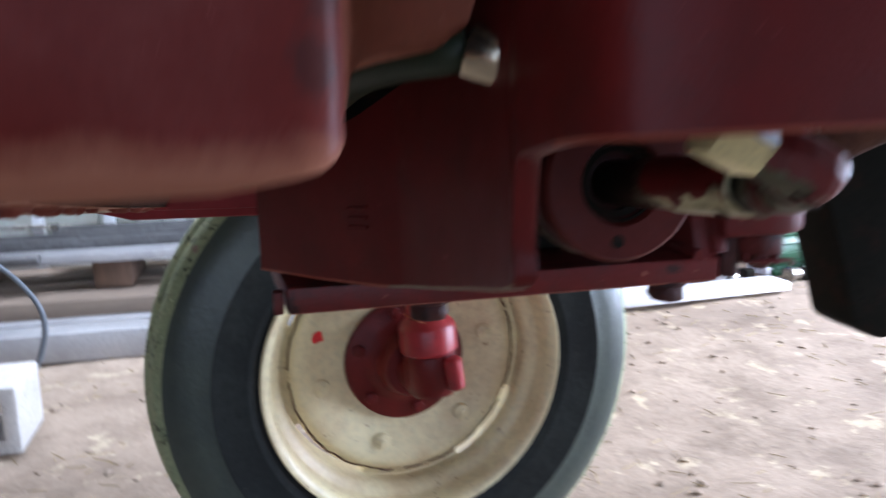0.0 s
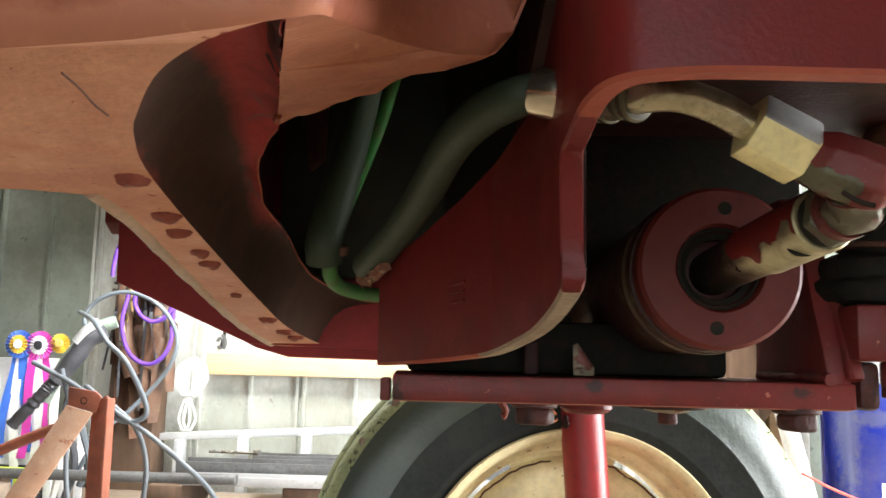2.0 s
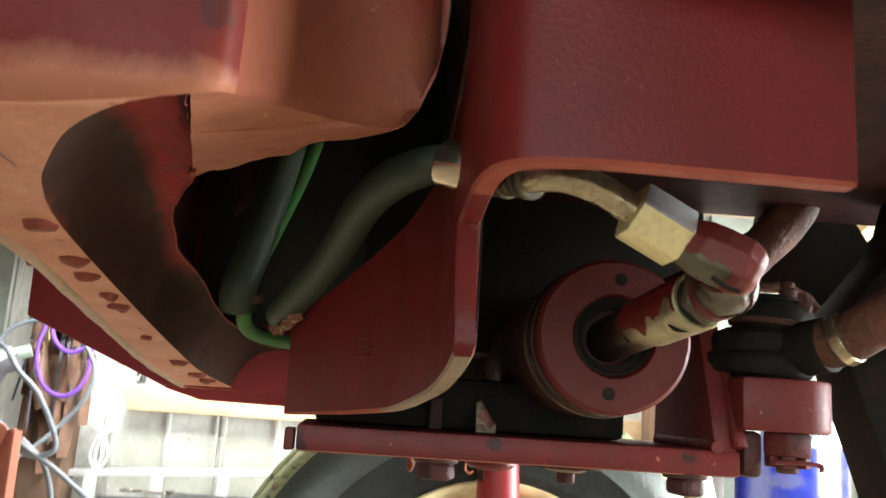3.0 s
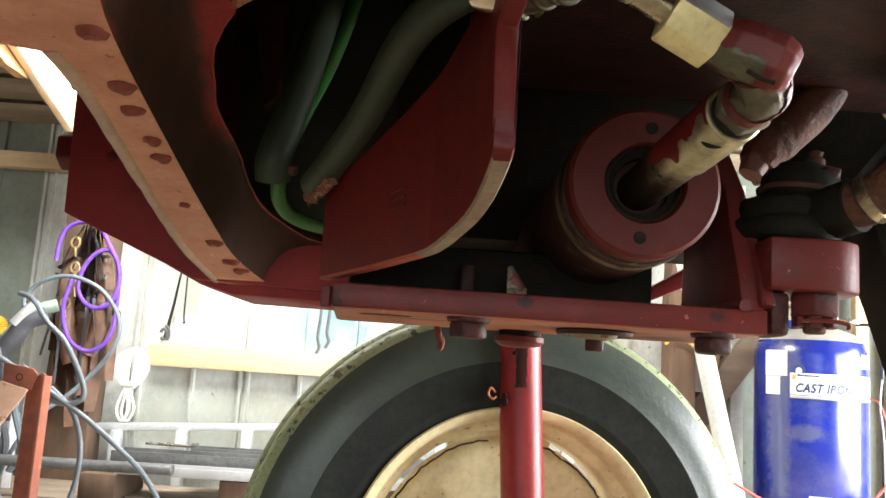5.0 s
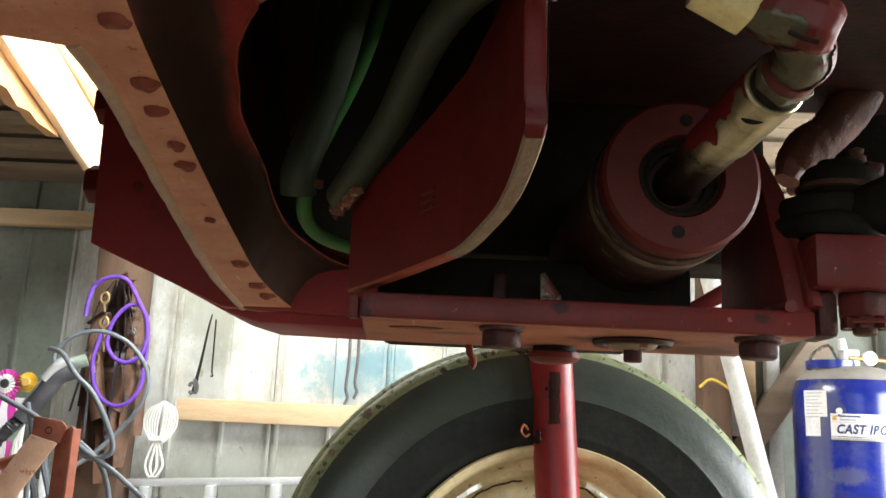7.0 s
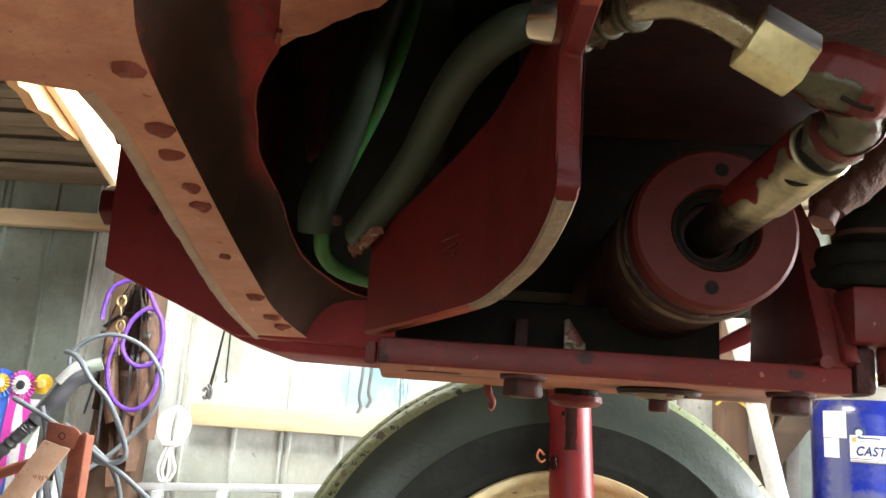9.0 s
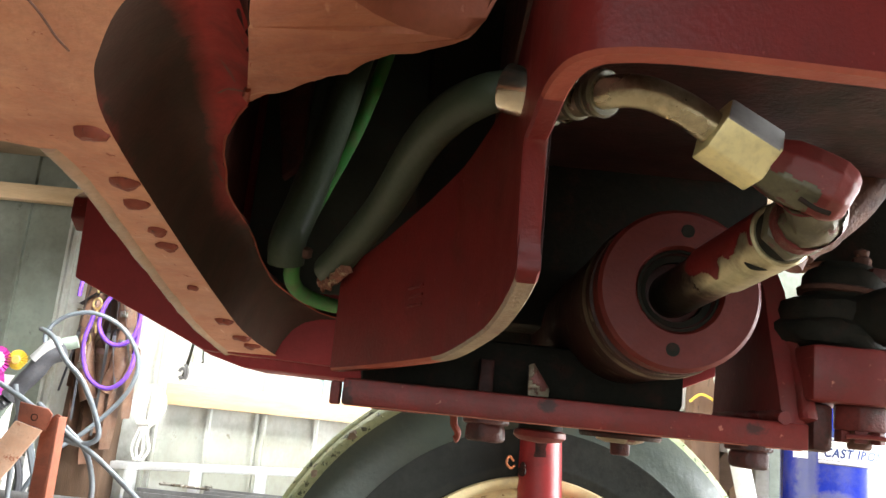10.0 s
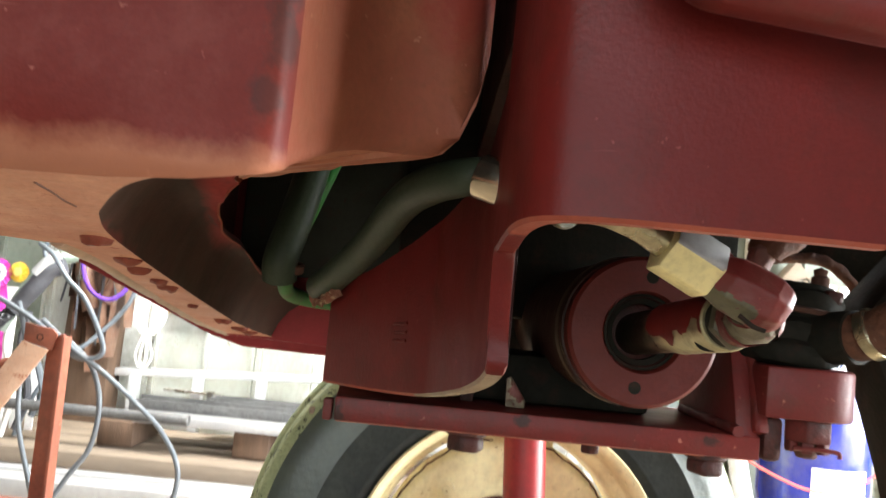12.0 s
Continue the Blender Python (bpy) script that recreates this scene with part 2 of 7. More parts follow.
TREAD = mat("dusty_tread_rubber", (0.27, 0.33, 0.185), (0.36, 0.40, 0.23), (0.06, 0.07, 0.045), 24, 140, 0.65, bump=0.5, spots=0.56, spot_scale=60, spec=0.3)
# lighter than the sidewall: sky light on the shoulder is in the colour
SHOULDER = mat("skylit_dusty_shoulder_rubber", (0.058, 0.077, 0.065), (0.038, 0.052, 0.047), (0.16, 0.19, 0.12), 10, 120, 0.33, bump=0.2, spots=0.73, spot_scale=60, spec=0.5, grime=(0.07, 0.09, 0.065), grime_amount=0.45, grime_scale=16)
RIM = mat("cream_rim_paint", (0.82, 0.74, 0.45), (0.74, 0.62, 0.35), (0.24, 0.11, 0.05), 7, 90, 0.42, bump=0.12, spots=0.635, spot_scale=75, spot_rough=0.85, grime=(0.46, 0.30, 0.15), grime_amount=0.6, grime_scale=8, scratch=(0.33, 0.17, 0.08), scratch_from=0.74)
GALV = mat("galvanised_sheet", (0.60, 0.615, 0.575), (0.43, 0.45, 0.415), (0.27, 0.235, 0.17), 3.6, 70, 0.5, metal=0.2, bump=0.16, spots=0.635, spot_scale=44, grime=(0.37, 0.34, 0.27), grime_amount=0.8, grime_scale=9, stretch=(1, 1, 0.45), scratch=(0.40, 0.39, 0.35), scratch_from=0.72)
# darker copy of the sheet: shade at the wall's ends put into colour
GALV_DIM = mat("shaded_dull_sheet", (0.25, 0.28, 0.235), (0.18, 0.205, 0.17), (0.12, 0.13, 0.10), 2.6, 50, 0.6, metal=0.2, bump=0.08, spots=0.64, spot_scale=10, grime=(0.13, 0.13, 0.10), grime_amount=0.6, grime_scale=4.5)
ALU = mat("aluminium", (0.72, 0.74, 0.75), (0.6, 0.62, 0.63), None, 8, 120, 0.4, metal=0.6, bump=0.05)
WOOD = mat("pale_timber", (0.62, 0.46, 0.28), (0.5, 0.35, 0.2), (0.28, 0.17, 0.09), 3, 34, 0.75, bump=0.25, spots=0.68, stretch=(1, 7, 7), per_object=0.1)
WOOD_Y = mat("rafter_timber", (0.80, 0.63, 0.41), (0.66, 0.44, 0.23), (0.36, 0.17, 0.06), 3, 34, 0.75, bump=0.25, spots=0.70, stretch=(7, 1, 7))
WOOD_ORANGE = mat("orange_knotty_timber", (0.50, 0.27, 0.11), (0.38, 0.19, 0.075), (0.22, 0.08, 0.03), 5, 34, 0.75, bump=0.3, spots=0.64, spot_scale=26, stretch=(5, 1, 5))
WOOD_Z = mat("post_timber", (0.125, 0.072, 0.042), (0.08, 0.046, 0.028), (0.04, 0.024, 0.015), 3, 40, 0.8, bump=0.35, spots=0.64, stretch=(7, 7, 1), per_object=0.12)
WOOD_GREY = mat("weathered_timber", (0.26, 0.20, 0.145), (0.17, 0.13, 0.095), (0.09, 0.065, 0.045), 3, 40, 0.8, bump=0.3, spots=0.66, stretch=(1, 8, 8), per_object=0.22)
ROOFW = mat("dusty_roof_boards", (0.36, 0.29, 0.205), (0.24, 0.185, 0.13), (0.12, 0.09, 0.065), 3, 30, 0.85, bump=0.25, spots=0.66, stretch=(1, 6, 6))
PIPE_DK = mat("dark_steel_pipe", (0.09, 0.09, 0.09), (0.16, 0.16, 0.16), (0.2, 0.12, 0.07), 12, 90, 0.45, metal=0.4, bump=0.1, spots=0.68)
PIPE_LT = mat("grey_box_section", (0.42, 0.42, 0.42), (0.3, 0.3, 0.3), (0.22, 0.15, 0.1), 6, 90, 0.5, metal=0.3, bump=0.1, spots=0.68)
WHITEPIPE = mat("white_pipe", (0.58, 0.60, 0.58), (0.48, 0.5, 0.48), (0.3, 0.3, 0.27), 6, 90, 0.4, bump=0.04, spots=0.68, grime=(0.3, 0.29, 0.25), grime_amount=0.6, grime_scale=9)
CONC = mat("concrete", (0.62, 0.6, 0.56), (0.5, 0.48, 0.44), (0.36, 0.34, 0.31), 14, 120, 0.9, bump=0.5, spots=0.62)
LEATHER = mat("brown_leather", (0.105, 0.050, 0.030), (0.17, 0.085, 0.052), (0.05, 0.025, 0.016), 16, 120, 0.42, bump=0.25, spots=0.60, grime=(0.26, 0.17, 0.12), grime_amount=0.45, grime_scale=12)
STRAP = mat("dark_strap", (0.04, 0.042, 0.05), (0.07, 0.07, 0.08), None, 20, 160, 0.6, bump=0.2)
PURPLE = mat("purple_rope", (0.15, 0.05, 0.42), (0.11, 0.035, 0.32), None, 40, 260, 0.7, bump=0.6)
GREYCABLE = mat("grey_cable", (0.13, 0.15, 0.17), (0.09, 0.105, 0.12), (0.25, 0.27, 0.28), 20, 120, 0.4, bump=0.05, spots=0.66)
WHITECABLE = mat("white_cable", (0.74, 0.73, 0.69), (0.62, 0.61, 0.57), None, 20, 120, 0.5, bump=0.05)
LABEL = mat("white_label", (0.82, 0.84, 0.86), (0.74, 0.76, 0.78), None, 20, 120, 0.5, bump=0.02)
LABEL_GREY = mat("grey_label_stripe", (0.42, 0.44, 0.48), None, None, 20, 120, 0.4, bump=0.02)
INK = mat("dark_blue_ink", (0.02, 0.045, 0.16), None, None, 30, 120, 0.5, bump=0.02)
GOLD = mat("ochre_print", (0.6, 0.38, 0.1), None, None, 30, 120, 0.5, bump=0.02)
BRASS = mat("brass", (0.62, 0.45, 0.2), (0.5, 0.36, 0.16), None, 30, 200, 0.35, metal=0.9, bump=0.05)
WHITE = mat("white_plastic", (0.8, 0.8, 0.8), (0.72, 0.72, 0.72), None, 15, 100, 0.4, bump=0.03)
BLACKP = mat("black_plastic", (0.02, 0.02, 0.022), (0.035, 0.035, 0.04), None, 15, 100, 0.35, bump=0.05)
MAGENTA = mat("magenta_ribbon", (0.6, 0.05, 0.38), (0.5, 0.04, 0.3), None, 20, 140, 0.5, bump=0.05)
RIBBLUE = mat("blue_ribbon", (0.05, 0.16, 0.6), (0.04, 0.12, 0.5), None, 20, 140, 0.5, bump=0.05)
YELLOW = mat("yellow_ribbon", (0.75, 0.52, 0.06), (0.65, 0.42, 0.05), None, 20, 140, 0.5, bump=0.05)
HIVIS = mat("lime_yellow_cloth", (0.62, 0.78, 0.05), (0.52, 0.66, 0.04), None, 20, 140, 0.6, bump=0.1)
REDWIRE = mat("pink_red_wire", (0.7, 0.12, 0.1), None, None, 20, 120, 0.4, bump=0.03)
STICKER = mat("red_sticker", (0.75, 0.02, 0.02), None, None, 20, 120, 0.4, bump=0.02)
COPPER = mat("copper_wire", (0.65, 0.24, 0.12), None, None, 30, 120, 0.4, metal=0.7, bump=0.1)
GREENM = mat("green_machine_paint", (0.025, 0.10, 0.04), (0.02, 0.07, 0.03), (0.02, 0.03, 0.02), 12, 90, 0.45, bump=0.1)
STRAW = mat("straw", (0.44, 0.35, 0.19), (0.34, 0.26, 0.14), None, 9, 90, 0.85, bump=0.1, spec=0.15)
DIRT = mat("dry_dirt_floor", (0.42, 0.335, 0.25), (0.30, 0.235, 0.175), (0.52, 0.43, 0.30), 2.2, 45, 0.95, bump=1.0, spots=0.58, spot_scale=9, spec=0.12, grime=(0.17, 0.13, 0.095), grime_amount=0.65, grime_scale=5)
BARNW = mat("barn_side_boards", (0.26, 0.22, 0.18), (0.2, 0.16, 0.13), (0.12, 0.1, 0.08), 2, 20, 0.85, bump=0.3, stretch=(6, 6, 1))



def web_stripe(m, tone):
    """Darkens a stripe down the middle of the bolster's hollow web, with a ragged outline."""
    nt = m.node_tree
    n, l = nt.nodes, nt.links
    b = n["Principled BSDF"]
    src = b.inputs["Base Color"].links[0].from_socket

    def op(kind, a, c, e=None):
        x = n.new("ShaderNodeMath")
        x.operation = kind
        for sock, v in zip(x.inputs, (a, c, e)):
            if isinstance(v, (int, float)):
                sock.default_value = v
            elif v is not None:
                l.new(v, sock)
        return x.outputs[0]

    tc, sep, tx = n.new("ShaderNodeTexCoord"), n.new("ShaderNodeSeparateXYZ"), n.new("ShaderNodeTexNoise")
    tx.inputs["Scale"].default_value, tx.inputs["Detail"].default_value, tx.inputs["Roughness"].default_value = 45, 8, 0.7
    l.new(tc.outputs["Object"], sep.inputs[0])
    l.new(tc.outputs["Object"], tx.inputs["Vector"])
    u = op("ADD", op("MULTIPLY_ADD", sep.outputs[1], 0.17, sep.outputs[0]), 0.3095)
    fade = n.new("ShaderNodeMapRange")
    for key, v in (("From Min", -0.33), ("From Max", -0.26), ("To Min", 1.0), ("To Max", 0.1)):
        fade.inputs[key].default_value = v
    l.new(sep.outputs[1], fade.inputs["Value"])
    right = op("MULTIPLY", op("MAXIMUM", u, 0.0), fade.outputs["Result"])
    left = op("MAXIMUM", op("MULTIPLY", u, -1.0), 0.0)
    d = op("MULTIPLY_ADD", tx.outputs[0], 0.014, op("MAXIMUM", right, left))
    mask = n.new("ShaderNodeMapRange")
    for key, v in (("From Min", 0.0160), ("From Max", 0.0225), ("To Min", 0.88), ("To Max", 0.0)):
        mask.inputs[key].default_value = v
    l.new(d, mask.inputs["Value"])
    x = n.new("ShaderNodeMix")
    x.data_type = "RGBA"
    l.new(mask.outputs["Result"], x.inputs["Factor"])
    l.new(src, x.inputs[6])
    x.inputs[7].default_value = (*tone, 1)
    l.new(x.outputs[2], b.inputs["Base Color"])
    return m


def colour_patch(m, spots, colour, scale=30.0, amount=0.85, ragged=1.1, base=(0.176, 0.3, 0.0)):
    """Ragged patches of one colour on a material. spots: where each lies in the place, and its reach along x, y and z.
    """
    nt = m.node_tree
    n, l = nt.nodes, nt.links
    b = n["Principled BSDF"]
    tc, tx = n.new("ShaderNodeTexCoord"), n.new("ShaderNodeTexNoise")
    tx.inputs["Scale"].default_value, tx.inputs["Detail"].default_value, tx.inputs["Roughness"].default_value = scale, 8, 0.7
    l.new(tc.outputs["Object"], tx.inputs["Vector"])
    for x, y, z, rx, ry, rz in spots:
        mp, ln, ad, mr, mx = (n.new("ShaderNode" + k) for k in ("Mapping", "VectorMath", "Math", "MapRange", "Mix"))
        mp.vector_type = "TEXTURE"
        mp.inputs["Location"].default_value = (x - base[0], y - base[1], z - base[2])
        mp.inputs["Scale"].default_value = (rx, ry, rz)
        l.new(tc.outputs["Object"], mp.inputs["Vector"])
        ln.operation = "LENGTH"
        l.new(mp.outputs[0], ln.inputs[0])
        ad.operation = "MULTIPLY_ADD"
        l.new(tx.outputs[0], ad.inputs[0])
        ad.inputs[1].default_value = -2 * ragged
        l.new(ln.outputs["Value"], ad.inputs[2])
        for key, v in (("From Min", 0.55 - ragged), ("From Max", 1.0 - ragged), ("To Min", amount), ("To Max", 0.0)):
            mr.inputs[key].default_value = v
        l.new(ad.outputs[0], mr.inputs["Value"])
        mx.data_type = "RGBA"
        l.new(mr.outputs["Result"], mx.inputs["Factor"])
        l.new(b.inputs["Base Color"].links[0].from_socket, mx.inputs[6])
        mx.inputs[7].default_value = (*colour, 1)
        l.new(mx.outputs[2], b.inputs["Base Color"])
    return m


BLUE = colour_patch(mat("blue_tank_paint", (0.006, 0.022, 0.29), (0.006, 0.017, 0.21), (0.16, 0.16, 0.18), 5, 90, 0.2, bump=0.03, spots=0.72, spot_scale=16, coat=0.3, rough_var=0.06, grime=(0.10, 0.11, 0.17), grime_amount=0.4, grime_scale=6, scratch=(0.10, 0.13, 0.33), scratch_from=0.73),
             ((1.385, 2.60, 0.74, 0.05, 0.2, 0.12), (1.44, 2.55, 0.50, 0.07, 0.2, 0.035), (1.37, 2.6, 0.5, 0.03, 0.2, 0.4)), (0.13, 0.14, 0.18), 40, 0.5, 0.6, (1.534, 2.72, 0.0))
# ragged teal patch in the colour of the wall sheets
colour_patch(GALV, ((-0.36, 3.08, 0.80, 0.24, 0.3, 0.13), (-0.22, 3.08, 0.86, 0.16, 0.3, 0.09)), (0.17, 0.31, 0.35), 12, 0.7, 1.3, (0, 0, 0))
colour_patch(GALV, ((-0.75, 3.08, 0.35, 0.5, 0.3, 0.22), (0.3, 3.08, 1.0, 0.4, 0.3, 0.2), (-0.95, 3.08, 1.05, 0.2, 0.3, 0.3)), (0.24, 0.25, 0.20), 7, 0.6, 0.9, (0, 0, 0))
RED_FACE = colour_patch(mat("scuffed_front_red_paint", (0.160, 0.021, 0.015), (0.125, 0.0165, 0.012), (0.14, 0.04, 0.026), 11, 200, 0.5, bump=0.06, spots=0.70, spot_scale=36, spot_rough=0.8, spec=0.16,
                     grime=(0.18, 0.042, 0.032), grime_amount=0.6, grime_scale=16, scratch=(0.44, 0.17, 0.13), scratch_from=0.69, near=3),
                 ((0.006, -0.262, 0.800, 0.006, 0.01, 0.016), (0.006, -0.262, 0.783, 0.005, 0.01, 0.010), (0.004, -0.262, 0.768, 0.005, 0.01, 0.008)), (0.04, 0.022, 0.02), 160, 0.6, 0.9)
# tan along the lower edge paints the bounce light from the floor
RED_FACE = colour_patch(RED_FACE, ((-0.12, -0.262, 0.7430, 0.5, 0.05, 0.0155),), (0.40, 0.17, 0.10), 90, 0.85, 0.35)
RED_END = colour_patch(RED_END, ((0.050, -0.190, 0.832, 0.02, 0.04, 0.03), (0.03, -0.22, 0.85, 0.03, 0.05, 0.03)), (0.20, 0.022, 0.018), 70, 0.7, 0.6)
PLATE = colour_patch(mat("chipped_red_plate_paint", (0.18, 0.022, 0.018), (0.12, 0.018, 0.015), (0.07, 0.024, 0.02), 11, 200, 0.42, bump=0.10, spots=0.69, spot_scale=42, spot_rough=0.8, spec=0.25,
                  grime=(0.08, 0.026, 0.02), grime_amount=0.7, grime_scale=16, scratch=(0.42, 0.16, 0.11), scratch_from=0.69, near=3),
              ((0.102, 0.0, 0.6665, 0.005, 0.02, 0.004), (0.03, 0.0, 0.6715, 0.05, 0.02, 0.0025), (0.15, 0.0, 0.6715, 0.07, 0.02, 0.0022), (0.206, 0.0, 0.6655, 0.006, 0.02, 0.003), (0.003, 0.0, 0.66, 0.004, 0.02, 0.012)), (0.03, 0.016, 0.013), 200, 0.85, 1.3)
# plate's worn underside, its tan raised to hold the floor's bounce light
RED_UNDER = colour_patch(mat("bounce_tan_worn_underside_paint", (0.42, 0.155, 0.085), (0.34, 0.10, 0.058), (0.20, 0.06, 0.04), 8, 170, 0.5, bump=0.14, spots=0.66, spot_scale=30, spec=0.25,
                      grime=(0.22, 0.09, 0.055), grime_amount=0.65, grime_scale=13, scratch=(0.58, 0.34, 0.22), scratch_from=0.68, near=3),
                  ((0.030, 0.028, 0.6565, 0.022, 0.006, 0.01), (0.05, 0.05, 0.6565, 0.02, 0.01, 0.01), (0.15, 0.05, 0.6565, 0.04, 0.025, 0.01), (0.20, 0.09, 0.6565, 0.03, 0.03, 0.01)), (0.06, 0.03, 0.02), 90, 0.8, 1.0)
# dark end of the stem: oil and the bore's dark reflection, both in colour
colour_patch(STEM, ((0.150, -0.065, 0.720, 0.03, 0.042, 0.03),), (0.016, 0.012, 0.009), 80, 0.95, 0.35)
BAND = mat("scraped_bare_band", (0.26, 0.23, 0.15), (0.17, 0.12, 0.08), (0.12, 0.03, 0.022), 40, 240, 0.4, metal=0.4, bump=0.15, spots=0.58, spot_scale=70, grime=(0.03, 0.022, 0.016), grime_amount=0.8, grime_scale=50)

RED_WEB = web_stripe(mat("dark_striped_red_paint", (0.30, 0.040, 0.036), (0.23, 0.030, 0.028), (0.20, 0.06, 0.05), 14, 200, 0.6, bump=0.07, spots=0.74, spot_scale=60, spec=0.08,
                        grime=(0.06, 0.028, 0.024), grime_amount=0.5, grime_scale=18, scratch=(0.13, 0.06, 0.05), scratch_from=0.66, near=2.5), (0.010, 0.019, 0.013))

# ---------------- mesh helpers ----------------


def thing(name, base, label, category, group="", kind="", matrix=None):
    ob = tagged(new(name), label, category, group, kind)
    ob.empty_display_size = 0.05
    ob.matrix_world = matrix if matrix else Matrix.Translation(base)
    ob["base"] = tuple(base)
    return ob


def finish(bm, name, material, sharp=38.0):
    bmesh.ops.recalc_face_normals(bm, faces=bm.faces)
    me = bpy.data.meshes.new(name)
    lim = radians(sharp)
    for f in bm.faces:
        f.smooth = True
    for e in bm.edges:
        e.smooth = len(e.link_faces) == 2 and e.calc_face_angle(0) < lim
    bm.to_mesh(me)
    bm.free()
    me.materials.append(material)
    return me


def root_of(ob):
    while ob.parent:
        ob = ob.parent
    return ob


TRACTOR = thing("tractor", (0.176, 0.3, 0.0), "old red tractor seen from below its front axle", "tractor")


def assembly(name, label, matrix=None):
    """A part of the tractor: its first mesh carries the name, the later ones go under it."""
    return {"name": name, "label": label, "matrix": matrix, "ob": None}


def part(name, bm, material, parent, label="", local=False, sharp=38.0):
    """Links a bmesh, in world places unless local, as one mesh under a thing or a part."""
    if isinstance(parent, dict):
        me = finish(bm, name, material, sharp)
        base = Vector(TRACTOR["base"])
        shift = Matrix.Translation(-base)
        if local:
            me.transform(parent["matrix"])
        me.transform(shift)
        first = parent["ob"] is None
        ob = new(parent["name"] if first else name, me)
        ob.parent = TRACTOR if first else parent["ob"]
        if first:
            parent["ob"] = ob
            label = parent["label"]
        if label:
            ob["label"] = label
        return parent
    me = finish(bm, name, material, sharp)
    if not local:
        me.transform(Matrix.Translation(-Vector(root_of(parent)["base"])))
    ob = new(name, me)
    ob.parent = parent
    if label:
        ob["label"] = label
    return ob


def whole(name, bm, material, label, category, group="", kind="", sharp=38.0):
    """One mesh that is a thing by itself, with its origin at its base."""
    me = finish(bm, name, material, sharp)
    co = np.array([v.co for v in me.vertices])
    base = Vector((*co[:, :2].mean(0), co[:, 2].min()))
    me.transform(Matrix.Translation(-base))
    ob = tagged(new(name, me), label, category, group, kind)
    ob.location = base
    ob["base"] = tuple(base)
    return ob


def join(*bms):
    out = bmesh.new()
    for b in bms:
        tmp = bpy.data.meshes.new("tmp")
        b.to_mesh(tmp)
        b.free()
        out.from_mesh(tmp)
        bpy.data.meshes.remove(tmp)
    return out


def moved(bm, m):
    bmesh.ops.transform(bm, matrix=m, verts=bm.verts)
    return bm


def bevel(bm, width, seg=2, angle=30.0):
    edges = [e for e in bm.edges if len(e.link_faces) == 2 and e.calc_face_angle(0) > radians(angle)]
    if edges:
        bmesh.ops.bevel(bm, geom=edges, offset=width, segments=seg, profile=0.5, affect="EDGES", clamp_overlap=True)
    return bm


def box(x0, x1, y0, y1, z0, z1, bev=0.0, seg=2):
    bm = bmesh.new()
    bmesh.ops.create_cube(bm, size=1)
    moved(bm, Matrix.LocRotScale(((x0 + x1) / 2, (y0 + y1) / 2, (z0 + z1) / 2), None, (abs(x1 - x0), abs(y1 - y0), abs(z1 - z0))))
    return bevel(bm, bev, seg) if bev else bm


def prism(pts, d0, d1, axis="y", bev=0.0, seg=2):
    """A polygon pulled out along an axis. pts: pairs in the other two axes, in the order xyz."""
    bm = bmesh.new()

    def place(a, b, d):
        return {"x": (d, a, b), "y": (a, d, b), "z": (a, b, d)}[axis]

    lo = [bm.verts.new(place(a, b, d0)) for a, b in pts]
    hi = [bm.verts.new(place(a, b, d1)) for a, b in pts]
    bm.faces.new(lo), bm.faces.new(hi[::-1])
    k = len(pts)
    for i in range(k):
        bm.faces.new((lo[i], hi[i], hi[(i + 1) % k], lo[(i + 1) % k]))
    bmesh.ops.recalc_face_normals(bm, faces=bm.faces)
    return bevel(bm, bev, seg) if bev else bm


def lathe(profile, seg=64, closed=False):
    """Turns (radius, along) pairs about the local y axis."""
    bm = bmesh.new()
    rings = []
    for r, a in profile:
        if r < 1e-6:
            rings.append([bm.verts.new((0, a, 0))])
        else:
            rings.append([bm.verts.new((r * math.cos(2 * math.pi * i / seg), a, r * math.sin(2 * math.pi * i / seg))) for i in range(seg)])
    pairs = list(zip(rings, rings[1:])) + ([(rings[-1], rings[0])] if closed else [])
    for p, q in pairs:
        for i in range(seg):
            j = (i + 1) % seg
            if len(p) == 1:
                bm.faces.new((p[0], q[i], q[j]))
            elif len(q) == 1:
                bm.faces.new((p[i], q[0], p[j]))
            else:
                bm.faces.new((p[i], q[i], q[j], p[j]))
    return bm


def along(a, b):
    """The pose that lays the local y axis from a to b, with its start at a."""
    d = Vector(b) - Vector(a)
    return Matrix.Translation(a) @ d.to_track_quat("Y", "Z").to_matrix().to_4x4()


def rod(a, b, r, r2=None, seg=24, bev=0.0):
    ln = (Vector(b) - Vector(a)).length
    r2 = r if r2 is None else r2
    if bev:
        prof = [(0, 0), (r - bev, 0), (r, bev), (r2, ln - bev), (r2 - bev, ln), (0, ln)]
    else:
        prof = [(0, 0), (r, 0), (r2, ln), (0, ln)]
    return moved(lathe(prof, seg), along(a, b))


def hexbar(a, b, across, bev=0.0012, turn=0.0):
    """A hexagon bar from a to b, with rounded ends, measured across its flats."""
    ln = (Vector(b) - Vector(a)).length
    r = across / math.sqrt(3)
    pts = [(r * math.cos(radians(60 * i + turn)), r * math.sin(radians(60 * i + turn))) for i in range(6)]
    return moved(prism(pts, 0, ln, "y", bev), along(a, b))


